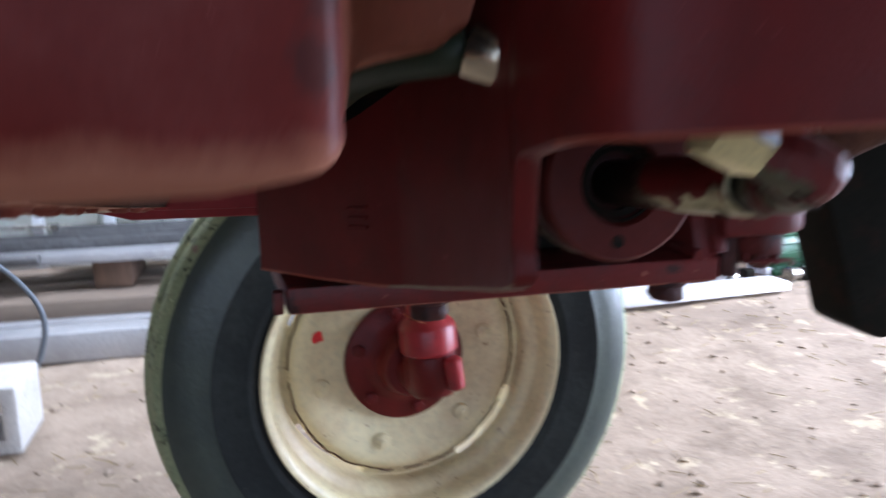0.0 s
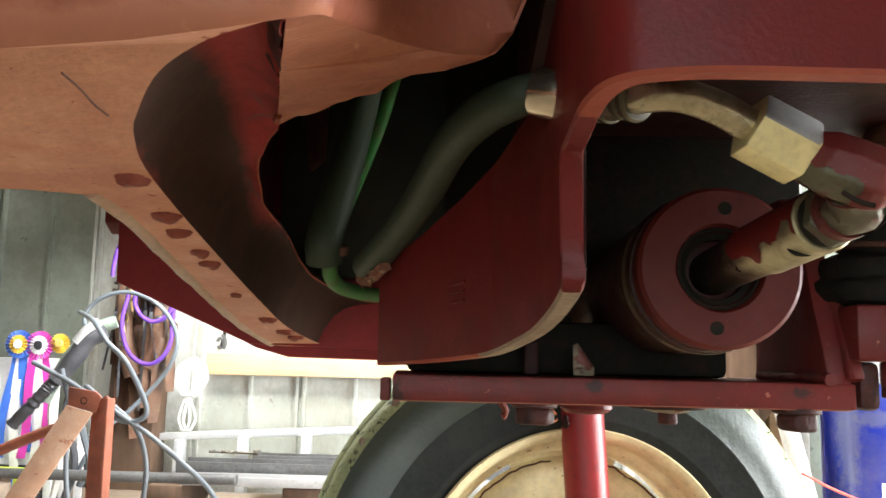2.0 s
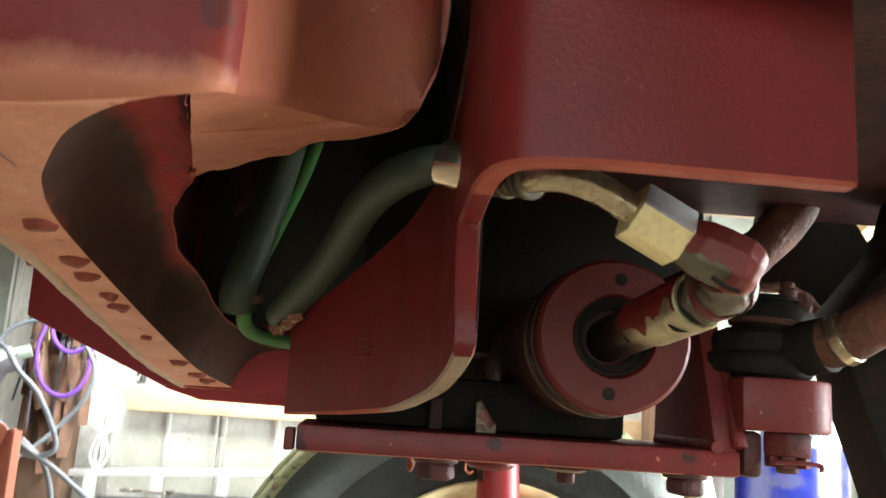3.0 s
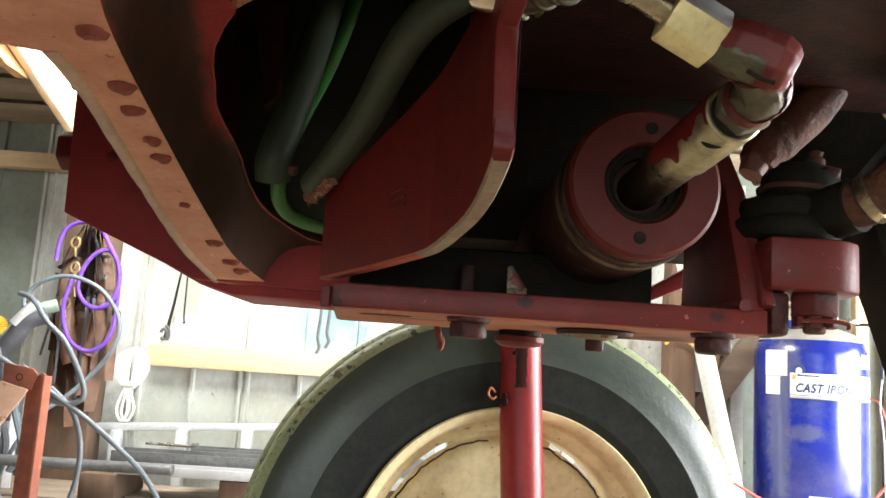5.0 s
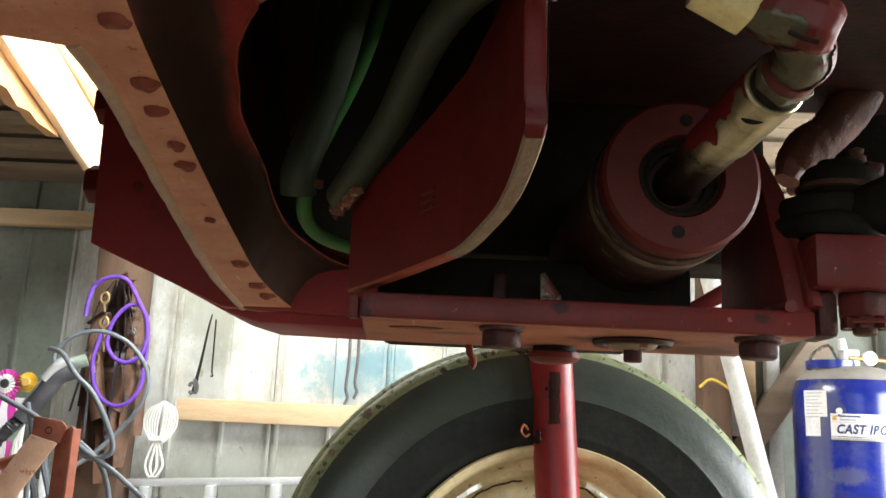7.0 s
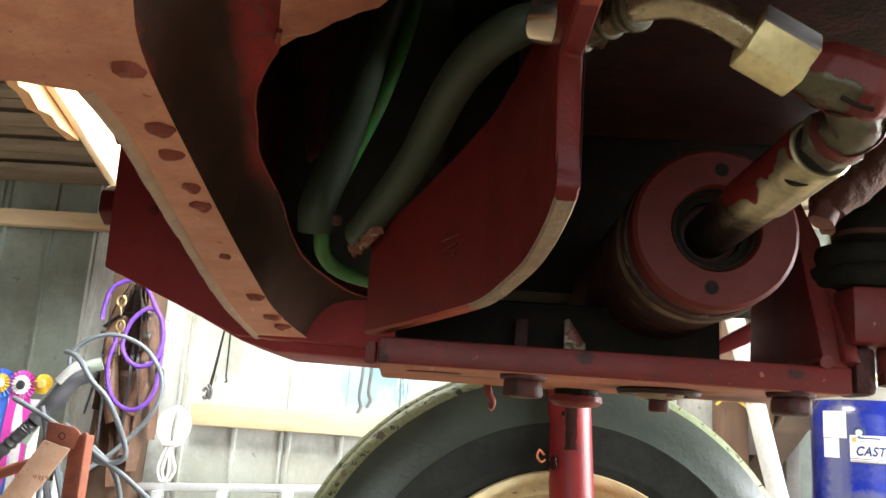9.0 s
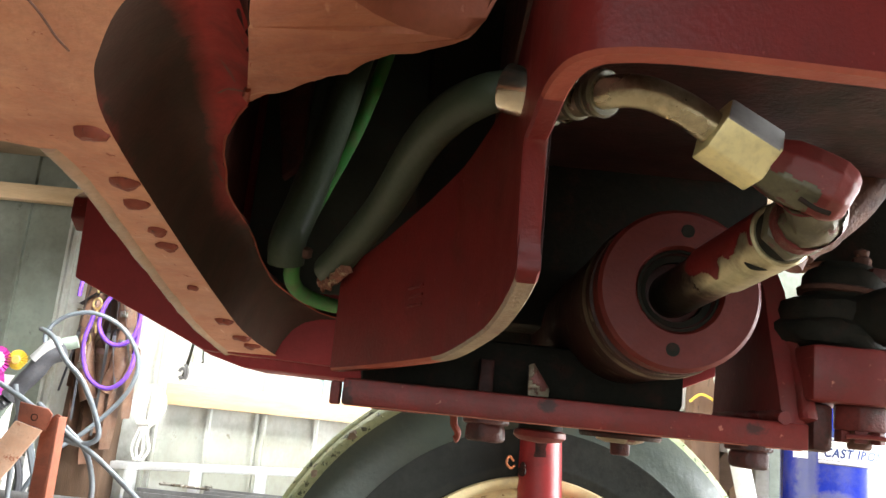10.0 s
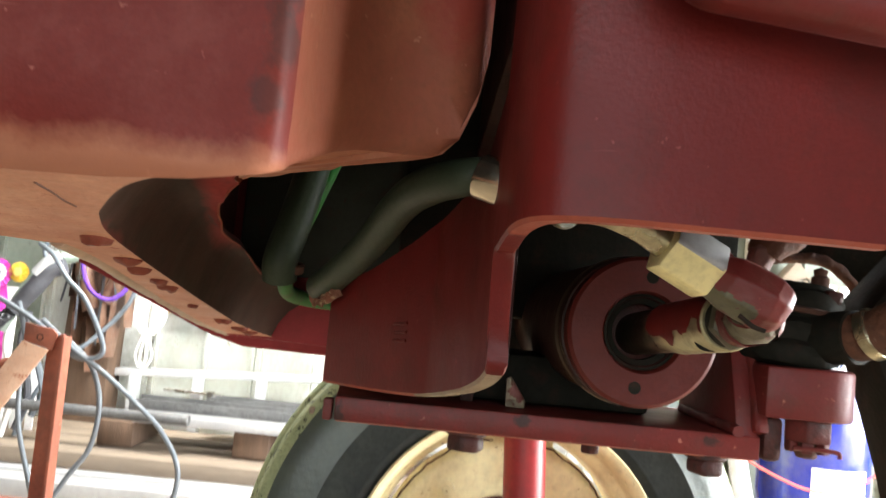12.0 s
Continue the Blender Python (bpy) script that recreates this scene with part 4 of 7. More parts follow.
# ---------------- the steering cylinder and its bent bracket ----------------


def make_bracket():
    t = assembly("cylinder_bracket", "dark red bent steel plate bracket round the cylinder")
    out = [(0.176, -0.2205, 0.7520), (0.150, -0.2225, 0.7518), (0.125, -0.2245, 0.7515), (0.105, -0.2255, 0.7514), (0.094, -0.2252, 0.7512), (0.085, -0.2240, 0.7509),
           (0.0785, -0.2213, 0.7507), (0.0733, -0.2155, 0.7503), (0.0703, -0.206, 0.7495), (0.0688, -0.195, 0.7482), (0.0676, -0.1775, 0.7448), (0.0670, -0.1680, 0.7405),
           (0.0683, -0.1590, 0.7140), (0.0687, -0.1560, 0.7008), (0.0640, -0.113, 0.6905), (0.0555, -0.083, 0.6845), (0.0495, -0.066, 0.6815), (0.045, -0.0585, 0.6800), (0.035, -0.0438, 0.6784),
           (0.015, -0.0131, 0.6760), (-0.0105, 0.026, 0.6738)]
    out = [Vector(p) for p in smooth_path(out, 4)]
    rows_out, rows_in, edge_out, edge_in = [], [], [], []
    inner = []
    for i, p in enumerate(out):
        a = b = i
        while b < len(out) - 1 and (out[b] - p).xy.length < 0.008:
            b += 1
        while a > 0 and (out[a] - p).xy.length < 0.008:
            a -= 1
        d = out[b] - out[a]
        d.z = 0
        d.normalize()
        inner.append(p + Vector((-d.y, d.x, 0)) * -0.0075)
    if (inner[0].y < out[0].y):
        inner = [2 * a - b for a, b in zip(out, inner)]
    tops = [(-0.0105, 0.726), (0.015, 0.740), (0.035, 0.753), (0.050, 0.765), (0.0640, 0.779), (0.0688, 0.81), (0.0694, 0.9), (0.2, 0.9)]
    top = [float(np.interp(p.x if p.y > -0.17 else 0.1, [a for a, _ in tops], [b for _, b in tops])) for p in out]
    levels = (0.0, 0.004, 0.2, 0.5, 0.8, 1.0)
    outer_rows = [[Vector((p.x, p.y, p.z + 0.0012 + (h - p.z - 0.0012) * f)) for p, h in zip(out, top)] for f in levels]
    inner_rows = [[Vector((q.x, q.y, p.z + 0.0012 + (h - p.z - 0.0012) * f)) for p, q, h in zip(out, inner, top)] for f in levels]
    part("outer_face", skin(outer_rows), RED, t, sharp=60)
    # inner side of the same plate, darkened for the shade within
    part("inner_face", skin(inner_rows), RED_DARK, t, "inner face with shade put into its dark red", sharp=60)
    mid_o = [a.lerp(b, 0.12) + Vector((0, 0, -0.0002)) for a, b in zip(out, inner)]
    mid_i = [a.lerp(b, 0.88) + Vector((0, 0, -0.0002)) for a, b in zip(out, inner)]
    low_i = [Vector((q.x, q.y, p.z + 0.0012)) for p, q in zip(out, inner)]
    low_o = [Vector((p.x, p.y, p.z + 0.0012)) for p in out]
    for i0, i1, m in ((0, 36, EDGE), (36, 52, RED), (52, 69, EDGE_PALE), (69, len(out) - 1, EDGE)):
        part("cut_edge", skin([row[i0:i1 + 1] for row in (low_o, mid_o, mid_i, low_i)]), m, t, "scraped pale cut edge" if m is EDGE_PALE else ("scuffed cut edge with floor bounce in its orange" if m is EDGE else "red painted edge"), sharp=50)
    for k in (0, -1):
        a, b = out[k], inner[k]
        end = skin([[a, b], [Vector((a.x, a.y, top[k])), Vector((b.x, b.y, top[k]))]])
        part("end_edge", end, EDGE, t)
    # pale colour paints the light that catches the upper edge
    part("top_edge", skin([outer_rows[-1], inner_rows[-1]]), EDGE_PALE, t, "upper edge made pale for the light it catches")
    for k in range(3):
        z = 0.7040 + 0.0042 * k
        part("stamp_mark", jitter(tube([(0.0300, -0.0365, z), (0.0335, -0.0420, z + 0.0003), (0.0365, -0.0466, z + 0.0010)], 0.0008, 8, 3), 0.0004, 300), RED, t, "raised stamp stroke")
    return t


make_bracket()


def make_frame_block():
    t = assembly("front_frame", "rusty red front frame casting above the bracket")
    part("casting", prism([(0.092, 1.05), (0.094, 0.86), (0.098, 0.818), (0.110, 0.8085), (0.176, 0.802), (0.75, 0.79), (0.75, 1.05)], -0.252, -0.2345, "y", 0.006, 3), RED_OLD, t)
    part("roof_web", box(0.0685, 0.75, -0.209, 0.13, 0.83, 1.05, 0.003), RED_DARK, t, "dark red underside with shade put into its colour")
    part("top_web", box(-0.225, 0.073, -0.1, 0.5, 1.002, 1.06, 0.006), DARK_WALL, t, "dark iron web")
    # backdrop of the cavity, its darkness put into the colour
    part("pivot_housing", box(-0.01, 0.196, 0.196, 0.29, 0.6705, 1.0, 0.006), DARK, t, "near-black pivot housing with cavity shade in its colour")
    # added block, near black in place of a shaded cavity
    part("packing", box(0.004, 0.183, 0.045, 0.112, 0.6705, 0.700, 0.004), DARK, t, "added dark block in place of a shaded cavity")
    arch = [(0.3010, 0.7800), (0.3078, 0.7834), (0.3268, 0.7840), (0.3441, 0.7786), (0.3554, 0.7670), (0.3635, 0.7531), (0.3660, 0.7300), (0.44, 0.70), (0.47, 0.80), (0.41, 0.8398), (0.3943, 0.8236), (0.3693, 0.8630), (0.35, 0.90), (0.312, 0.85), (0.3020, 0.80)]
    part("hanger_web", prism(arch, 0.155, 0.165, "y", 0.002), DARK, t, "near-black arched hanger web")
    part("hanger_lip", jitter(tube([(0.2880, 0.160, 0.7830), (0.3078, 0.158, 0.7850), (0.3268, 0.158, 0.7858), (0.3450, 0.158, 0.7795), (0.3575, 0.158, 0.7670)], 0.0045, 12, 8), 0.0014, 130), LINK_RUST, t, "rusty lip of the arch")
    part("side_web", prism([(0.4104, 0.8398), (0.4104, 0.8726), (0.3990, 0.95), (0.40, 1.05), (0.55, 1.05), (0.55, 0.80)], 0.155, 0.165, "y", 0.002), DARK, t, "near-black side web")
    # added plate that keeps the inside of the hole dark
    part("inner_wall", box(-0.105, 0.062, 0.188, 0.1955, 0.735, 0.96, 0.002), DARK_WALL, t, "dark inner wall added over the axle plate")
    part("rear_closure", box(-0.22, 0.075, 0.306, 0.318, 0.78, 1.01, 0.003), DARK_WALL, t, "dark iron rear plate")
    part("back_web", box(0.02, 0.262, 0.135, 0.19, 0.72, 0.95, 0.004), DARK, t, "near-black web with cavity shade in its colour")
    return t


make_frame_block()

CYL_C = Vector((0.149, -0.060, 0.7205))


def make_cylinder():
    t = assembly("steering_cylinder", "red hydraulic steering cylinder with a bare oily barrel")
    m = Matrix.Translation(CYL_C)
    R = 0.0361
    cap = lathe([(0.0185, 0.012), (0.0185, 0.0022), (0.0198, 0.0), (R - 0.0018, 0.0), (R, 0.0018), (R, 0.013), (R - 0.0012, 0.0142), (R - 0.0022, 0.0165)], 72)
    part("end_cap", moved(cap, m), CYLCAP, t, "matt red end cap with two spanner holes")
    part("bore_ring", moved(lathe([(0.0183, 0.010), (0.0183, 0.0035), (0.0170, 0.003), (0.0168, 0.0065), (0.0135, 0.008), (0.0135, 0.03)], 56), m), DARK, t, "dark bore with a snap ring")
    # added disc, dark red for the shade inside the bore
    part("seal", moved(lathe([(0.0136, 0.0125), (0.0125, 0.0118), (0.0, 0.0118)], 40), m), RED_DARK, t, "added dark disc closing the bore")
    part("snap_ring", moved(lathe([(0.0162, 0.0058), (0.0168, 0.0045), (0.0178, 0.0045), (0.0180, 0.0062)], 56), m), RED_DARK, t)
    for dx, dz in ((0.0022, 0.0265), (-0.0022, -0.0265)):
        part("spanner_hole", moved(lathe([(0.0031, 0.0002), (0.0030, -0.0003), (0.0, -0.00035)], 18), m @ Matrix.Translation((dx, 0, dz))), DARK, t, "small dark spanner hole")
    part("groove", moved(lathe([(R - 0.0025, 0.0150), (R - 0.0025, 0.0195)], 64), m), DARK, t, "black gland groove")
    barrel = lathe([(R - 0.0025, 0.0185), (R + 0.0002, 0.0192), (R + 0.0010, 0.021), (R + 0.0010, 0.34), (0, 0.345)], 64)
    part("barrel", moved(barrel, m), CYL, t, "weathered red and bare metal barrel")
    part("scrape_band", moved(lathe([(R + 0.0014, 0.024), (R + 0.0018, 0.027), (R + 0.0018, 0.031), (R + 0.0012, 0.034)], 64), m), BAND, t, "scraped bare band")
    return t


make_cylinder()


def make_adapter():
    """The bare adapter that comes out of the bore, with its painted elbow."""
    t = assembly("elbow_adapter", "bare metal hydraulic adapter with a red overpainted elbow")
    a, b = Vector((0.1478, -0.045, 0.7190)), Vector((0.1590, -0.1445, 0.7280))
    d, ln = (b - a).normalized(), (b - a).length
    part("stem", rod(a, a + d * 0.060, 0.0102, 0.0102, 36), STEM, t, "bare stem with oil and dark reflection painted towards the bore")
    part("collar", rod(a + d * 0.059, b, 0.0112, 0.0112, 36, 0.0008), STEM, t, "bare metal collar with a flat")
    slot = [(0.1496, -0.1338, 0.7204), (0.1524, -0.1362, 0.7178), (0.1563, -0.1388, 0.7165)]
    part("slot", tube(slot, 0.0011, 8, 6, rad=lambda f: 0.3 + 0.9 * math.sin(math.pi * min(1.0, max(0.0, f)))), DARK, t, "dark slot")
    bm = tube([a + d * 0.046, a + d * 0.07, b - d * 0.0006], 0.0115, 96, 48)
    kill = []
    for f in bm.faces:
        q = f.calc_center_median() - a
        h = q.dot(d)
        q -= d * h
        if q.dot(Vector((0.55, -0.1, -0.80))) > -0.0040 + 0.005 * noise.noise((q + d * h) * 110) + 0.002 * noise.noise((q + d * h) * 330) + 0.0050 * min(1.0, max(0.0, 1 - abs(h - 0.066) / 0.012)):
            kill.append(f)
    bmesh.ops.delete(bm, geom=kill, context="FACES")
    part("paint_patch", bm, RED, t, "ragged patch of red paint")
    part("first_groove", rod(b - d * 0.001, b + d * 0.0045, 0.0096, 0.0096, 28), DARK, t, "black oily groove")
    hexa = hexbar(b + d * 0.0042, b + d * 0.0096, 0.0196, 0.0010, 40)
    part("hexagon", hexa, ZINC_DULL, t, "worn hexagon with paint in its corners")
    part("second_groove", rod(b + d * 0.0092, b + d * 0.0135, 0.0098, 0.0096, 28), RED_WORN, t, "paint-filled groove")
    e0 = b + d * 0.0125
    nut_end, tip = Vector((0.1402, -0.1722, 0.7440)), Vector((0.1660, -0.1780, 0.7322))
    neck = [e0, e0 + d * 0.008, Vector((0.1560, -0.1735, 0.7345))]
    part("elbow_body", jitter(tube(neck, 0.0090, 10, 6), 0.0005, 150), ZINC_DULL, t, "forged elbow body of bare metal")
    run = (tip - nut_end)
    ln = run.length
    run.normalize()
    side = Vector((0.15, -0.93, -0.32))
    side = (side - run * side.dot(run)).normalized()
    up = run.cross(side)

    def block(grow, cuts):
        """A tapering eight-sided forging from the nut to the closed end; grow thickens it."""
        bm = bmesh.new()
        rings = []
        for f, w, h in ((0.0, 0.0074, 0.0074), (0.12, 0.0082, 0.0080), (0.30, 0.0104, 0.0094), (0.55, 0.0106, 0.0098), (0.80, 0.0100, 0.0094), (0.93, 0.0084, 0.0080), (1.0, 0.0055, 0.0054)):
            c = nut_end + run * (ln * f + (grow if f == 1.0 else 0.0))
            ring = []
            for k in range(8):
                q = radians(45 * k + 22.5)
                ring.append(c + side * ((w + grow) * 1.06 * math.cos(q)) + up * ((h + grow) * 1.06 * math.sin(q)))
            rings.append([bm.verts.new(p) for p in ring])
        for p, q in zip(rings, rings[1:]):
            for k in range(8):
                bm.faces.new((p[k], p[(k + 1) % 8], q[(k + 1) % 8], q[k]))
        bm.faces.new(rings[0]), bm.faces.new(rings[-1])
        bmesh.ops.recalc_face_normals(bm, faces=bm.faces)
        bevel(bm, 0.0007, 2, 18)
        if cuts:
            bmesh.ops.subdivide_edges(bm, edges=[e for e in bm.edges if e.calc_length() > 0.002], cuts=cuts, use_grid_fill=True)
        return bm

    part("elbow_run", jitter(block(0.0, 0), 0.0003, 200), ZINC_DULL, t, "angular forged elbow of bare metal")
    paint = jitter(block(0.00035, 9), 0.0003, 200)
    centre = nut_end.lerp(tip, 0.45)
    bare = Vector((-0.62, -0.25, -0.74)).normalized()
    kill = [f for f in paint.faces if (f.calc_center_median() - centre).dot(bare) > 0.0072 + 0.0040 * noise.noise(f.calc_center_median() * 120)]
    bmesh.ops.delete(paint, geom=kill, context="FACES")
    part("elbow_paint", paint, RED_OLD, t, "ragged red overpaint on the elbow")
    neck_paint = jitter(tube(neck, 0.0094, 48, 20), 0.0005, 150)
    kill = [f for f in neck_paint.faces if (f.calc_center_median() - neck[1]).dot(Vector((-0.5, -0.4, -0.77))) > 0.0035 + 0.006 * noise.noise(f.calc_center_median() * 130)]
    bmesh.ops.delete(neck_paint, geom=kill, context="FACES")
    part("neck_paint", neck_paint, RED_WORN, t, "worn dark red paint on the neck")
    part("cast_line", tube([(0.1490, -0.1815, 0.7300), (0.1530, -0.1835, 0.7268), (0.1570, -0.1840, 0.7255)], 0.0008, 8, 6), DARK, t, "dark casting line")
    return t


make_adapter()


def make_pressure_hose():
    t = assembly("pressure_hose", "black hydraulic hose with plated ferrule, pipe and union nut")
    part("hose", tube([(0.0627, -0.130, 0.7764), (0.0539, -0.126, 0.7748), (0.0417, -0.106, 0.7736), (0.0294, -0.076, 0.7683), (0.0126, -0.031, 0.7512), (-0.0085, 0.009, 0.7336), (-0.0180, 0.028, 0.7275)],
                      0.0085, 22, 9, rad=lambda f: 0.86 + 0.14 * min(1.0, f * 3)), RUBBER, t)
    dirt = tube([(-0.0060, 0.004, 0.7255), (-0.0120, 0.015, 0.7215), (-0.0180, 0.026, 0.7195), (-0.0220, 0.032, 0.7205)], 0.0030, 10, 8)
    part("caked_dirt", jitter(jitter(dirt, 0.0024, 300), 0.0016, 700), mat("caked_dirt", (0.24, 0.085, 0.045), (0.13, 0.06, 0.032), (0.34, 0.22, 0.12), 60, 260, 0.9, bump=0.6, spots=0.56, spot_scale=140), t, "dry dirt caked under the hose")
    f0, f1 = Vector((0.0585, -0.1335, 0.7762)), Vector((0.0800, -0.142, 0.7690))
    d = (f1 - f0).normalized()
    rings = [(0.0076, 0), (0.0088, 0.0006), (0.0091, 0.0014), (0.0091, 0.0215), (0.0086, 0.0225), (0.0070, 0.0230), (0.0070, 0.027)]
    part("ferrule", moved(lathe(rings, 36), along(f0 + d * 0.003, f1)), SLEEVE, t, "smooth shiny plated sleeve")
    p = [(0.0765, -0.143, 0.7665), (0.0844, -0.160, 0.7622), (0.0906, -0.172, 0.7612), (0.1020, -0.1765, 0.7607), (0.1140, -0.1760, 0.7572), (0.1250, -0.1744, 0.7517)]
    part("pipe", tube(p, 0.0053, 20, 8), ZINC, t, "bent plated pipe")
    for q, r in (((0.0870, -0.1650, 0.7630), 0.0070), ((0.0895, -0.1690, 0.7620), 0.0078), ((0.0832, -0.158, 0.7640), 0.0072)):
        q = Vector(q)
        part("collar", rod(q, q + Vector((0.0020, -0.0030, -0.0009)), r, r, 24, 0.0008), ZINC_DULL, t)
    a, b = Vector((0.1243, -0.1745, 0.7520)), Vector((0.1420, -0.1722, 0.7434))
    nut, flat = (hexbar(a, b, 0.0190, 0.0010, 4) for _ in range(2))
    # worn picks the upper flat, whose grey stands for a cool reflection
    for bm, worn in ((nut, False), (flat, True)):
        bm.normal_update()
        bmesh.ops.delete(bm, geom=[f for f in bm.faces if (f.normal.dot(Vector((0.2, -0.75, 0.63))) > 0.6) != worn], context="FACES")
    nut = part("union_nut", nut, NUTM, t, "yellow plated hexagon union nut")
    part("worn_flat", flat, NUT_GREY, nut, "nut flat with a cool reflection put into its grey")
    return t


make_pressure_hose()


def make_return_hose():
    t = assembly("return_hose", "black rubber return hose beside a green one")
    part("hose", tube([(-0.010, 0.125, 0.97), (-0.0178, 0.100, 0.9204), (-0.0236, 0.075, 0.8725), (-0.0295, 0.055, 0.8202), (-0.0372, 0.037, 0.7689), (-0.0425, 0.029, 0.7425), (-0.0430, 0.034, 0.7300)], 0.0102, 20, 9), RUBBER, t)
    return t


def make_green_hose():
    t = assembly("green_hose", "thin bright green hose bent round under the bracket")
    part("hose", tube([(0.0045, 0.130, 0.965), (-0.0023, 0.110, 0.9290), (-0.0068, 0.086, 0.8780), (-0.0175, 0.067, 0.8215), (-0.0308, 0.043, 0.7710), (-0.0362, 0.032, 0.7480), (-0.0400, 0.038, 0.7330), (-0.0430, 0.062, 0.7235), (-0.0385, 0.092, 0.7195), (-0.0222, 0.116, 0.7180), (0.0, 0.128, 0.7190)],
                      0.0046, 18, 9), GREEN, t)
    clip = lathe([(0.0085, -0.003), (0.0102, -0.002), (0.0102, 0.002), (0.0085, 0.003)], 20)
    part("rusty_clip", moved(jitter(clip, 0.0008, 200), along((-0.0395, 0.0350, 0.7375), (-0.0402, 0.0365, 0.731))), RUST, t, "rusty hose clip")
    return t


make_return_hose()
make_green_hose()


def make_inner_strut():
    bm = prism([(-0.0795, 0.811), (-0.069, 0.821), (-0.064, 0.97), (-0.105, 0.97)], 0.158, 0.172, "y", 0.002)
    t = assembly("inner_strut", "red iron strut inside the hollow casting")
    part("strut", bm, OILY_RED, t)
    return t


make_inner_strut()


def make_mounting_plate():
    t = assembly("mounting_plate", "thick red steel mounting plate bolted under the cylinder")
    pts = [(0.001, -0.004), (0.2325, 0.0), (0.2335, 0.118), (0.2, 0.122), (0.06, 0.118), (-0.008, 0.112)]
    pl = prism(pts, 0.657, 0.670, "z", 0.0012)
    part("plate", pl, PLATE, t)
    part("worn_underside", prism([(0.002, -0.0025), (0.2295, 0.0015), (0.2305, 0.1165), (0.06, 0.1165), (-0.006, 0.1105)], 0.6565, 0.6572, "z"), RED_UNDER, t, "worn underside with floor bounce in its tan")
    part("scraped_slot", moved(lathe([(0, -0.0006), (0.0055, -0.0005), (0.006, 0.0003), (0, 0.0004)], 20), pose(0.028, 0.03, 0.6565, 90, 0, 0) @ Matrix.Scale(2.6, 4, (1, 0, 0))), RED_WORN, t, "dark scraped slot mark")
    part("bar_end", box(-0.0055, -0.0005, -0.002, 0.006, 0.6565, 0.668, 0.001), RED_WORN, t, "scraped bar end")
    for x, y in ((0.0735, 0.012), (0.207, 0.012)):
        head = jitter(hexbar((x, y, 0.6545), (x, y, 0.6455), 0.019, 0.0022, 12), 0.0006, 160, x)
        part("bolt_head", head, OILY_RED, t, "oily dark red hexagon bolt head")
        part("washer", rod((x, y, 0.658), (x, y, 0.6541), 0.0118, 0.0118, 30, 0.0008), OILY_RED, t)
    ring = moved(lathe([(0.0155, 0.0), (0.0215, 0.0), (0.0228, 0.0015), (0.0215, 0.0036), (0.0165, 0.0036), (0.0155, 0.002)], 40, True), pose(0.150, 0.05, 0.657, -90, 0, 0))
    part("ring", ring, RED_DARK, t, "oily ring in the plate")
    part("plug", moved(lathe([(0, 0.001), (0.0155, 0.001), (0.0155, -0.004), (0, -0.004)], 32), pose(0.150, 0.05, 0.657, -90, 0, 0)), DARK, t)
    cap = moved(lathe([(0, 0.0062), (0.0085, 0.006), (0.0125, 0.0048), (0.0148, 0.0022), (0.0150, 0.0)], 36), pose(0.150, 0.05, 0.657, -90, 0, 0))
    part("cap", jitter(cap, 0.0006, 120), BAND, t, "scraped brown cap in the ring")
    part("cap_nut", hexbar((0.1505, 0.051, 0.652), (0.1505, 0.051, 0.6445), 0.0105, 0.0012, 20), OILY_RED, t, "small oily nut")
    part("pin_groove", moved(lathe([(0.0135, 0), (0.0135, 0.0046), (0, 0.0046)], 30), pose(0.1125, 0.1035, 0.6575, -90, 0, 0)), DARK, t, "black groove round the pin")
    part("pin_head", jitter(moved(lathe([(0.0135, 0.0042), (0.0158, 0.0050), (0.0160, 0.0082), (0.0130, 0.0108), (0, 0.0122)], 36), pose(0.1125, 0.1035, 0.6575, -90, 0, 0)), 0.0006, 140), RED_OLD, t, "red domed pin head")
    hook = [(0.0590, 0.1130, 0.6575), (0.0600, 0.1128, 0.6510), (0.0625, 0.1122, 0.6465), (0.0622, 0.1118, 0.6435), (0.0605, 0.1116, 0.6425)]
    part("bent_tab", jitter(tube(hook, 0.0022, 8, 6), 0.0008, 200), RIVET, t, "small bent red tab")
    brace = prism([(0.192, 0.6768), (0.270, 0.7136), (0.270, 0.7310), (0.192, 0.6830)], 0.196, 0.212, "y", 0.0012)
    part("brace", brace, AXLE_RED, t, "red diagonal brace")
    # welded gusset and lug
    gus = prism([(0.000, 0.668), (0.008, 0.690), (0.018, 0.712), (0.029, 0.741), (0.056, 0.772), (0.064, 0.776), (0.10, 0.776), (0.11, 0.668)], 0.2190, 0.2315, "x", 0.0022)
    part("gusset", gus, RED_OLD, t)
    weld = tube([(0.2192, -0.004 + 0.028 * 0.06, 0.672), (0.2186, 0.02, 0.6722), (0.2186, 0.06, 0.672), (0.2190, 0.1, 0.672)], 0.0032, 10, 8)
    part("weld_bead", jitter(weld, 0.0012, 220), RED_OLD, t)
    weld2 = tube([(0.2316, 0.026, 0.726), (0.2322, 0.016, 0.705), (0.2322, 0.007, 0.688), (0.2316, 0.001, 0.672)], 0.0042, 10, 8)
    part("weld_bead", jitter(weld2, 0.0014, 200), RED_OLD, t)
    plan = [(0.2300, -0.009), (0.2660, -0.0095), (0.2745, -0.0070), (0.2815, -0.001), (0.2855, 0.007), (0.2870, 0.016), (0.2870, 0.030), (0.2810, 0.043), (0.2660, 0.051), (0.2300, 0.055)]
    lug = prism(plan, 0.6815, 0.7095, "z", 0.0022)
    part("lug", lug, RED_OLD, t)
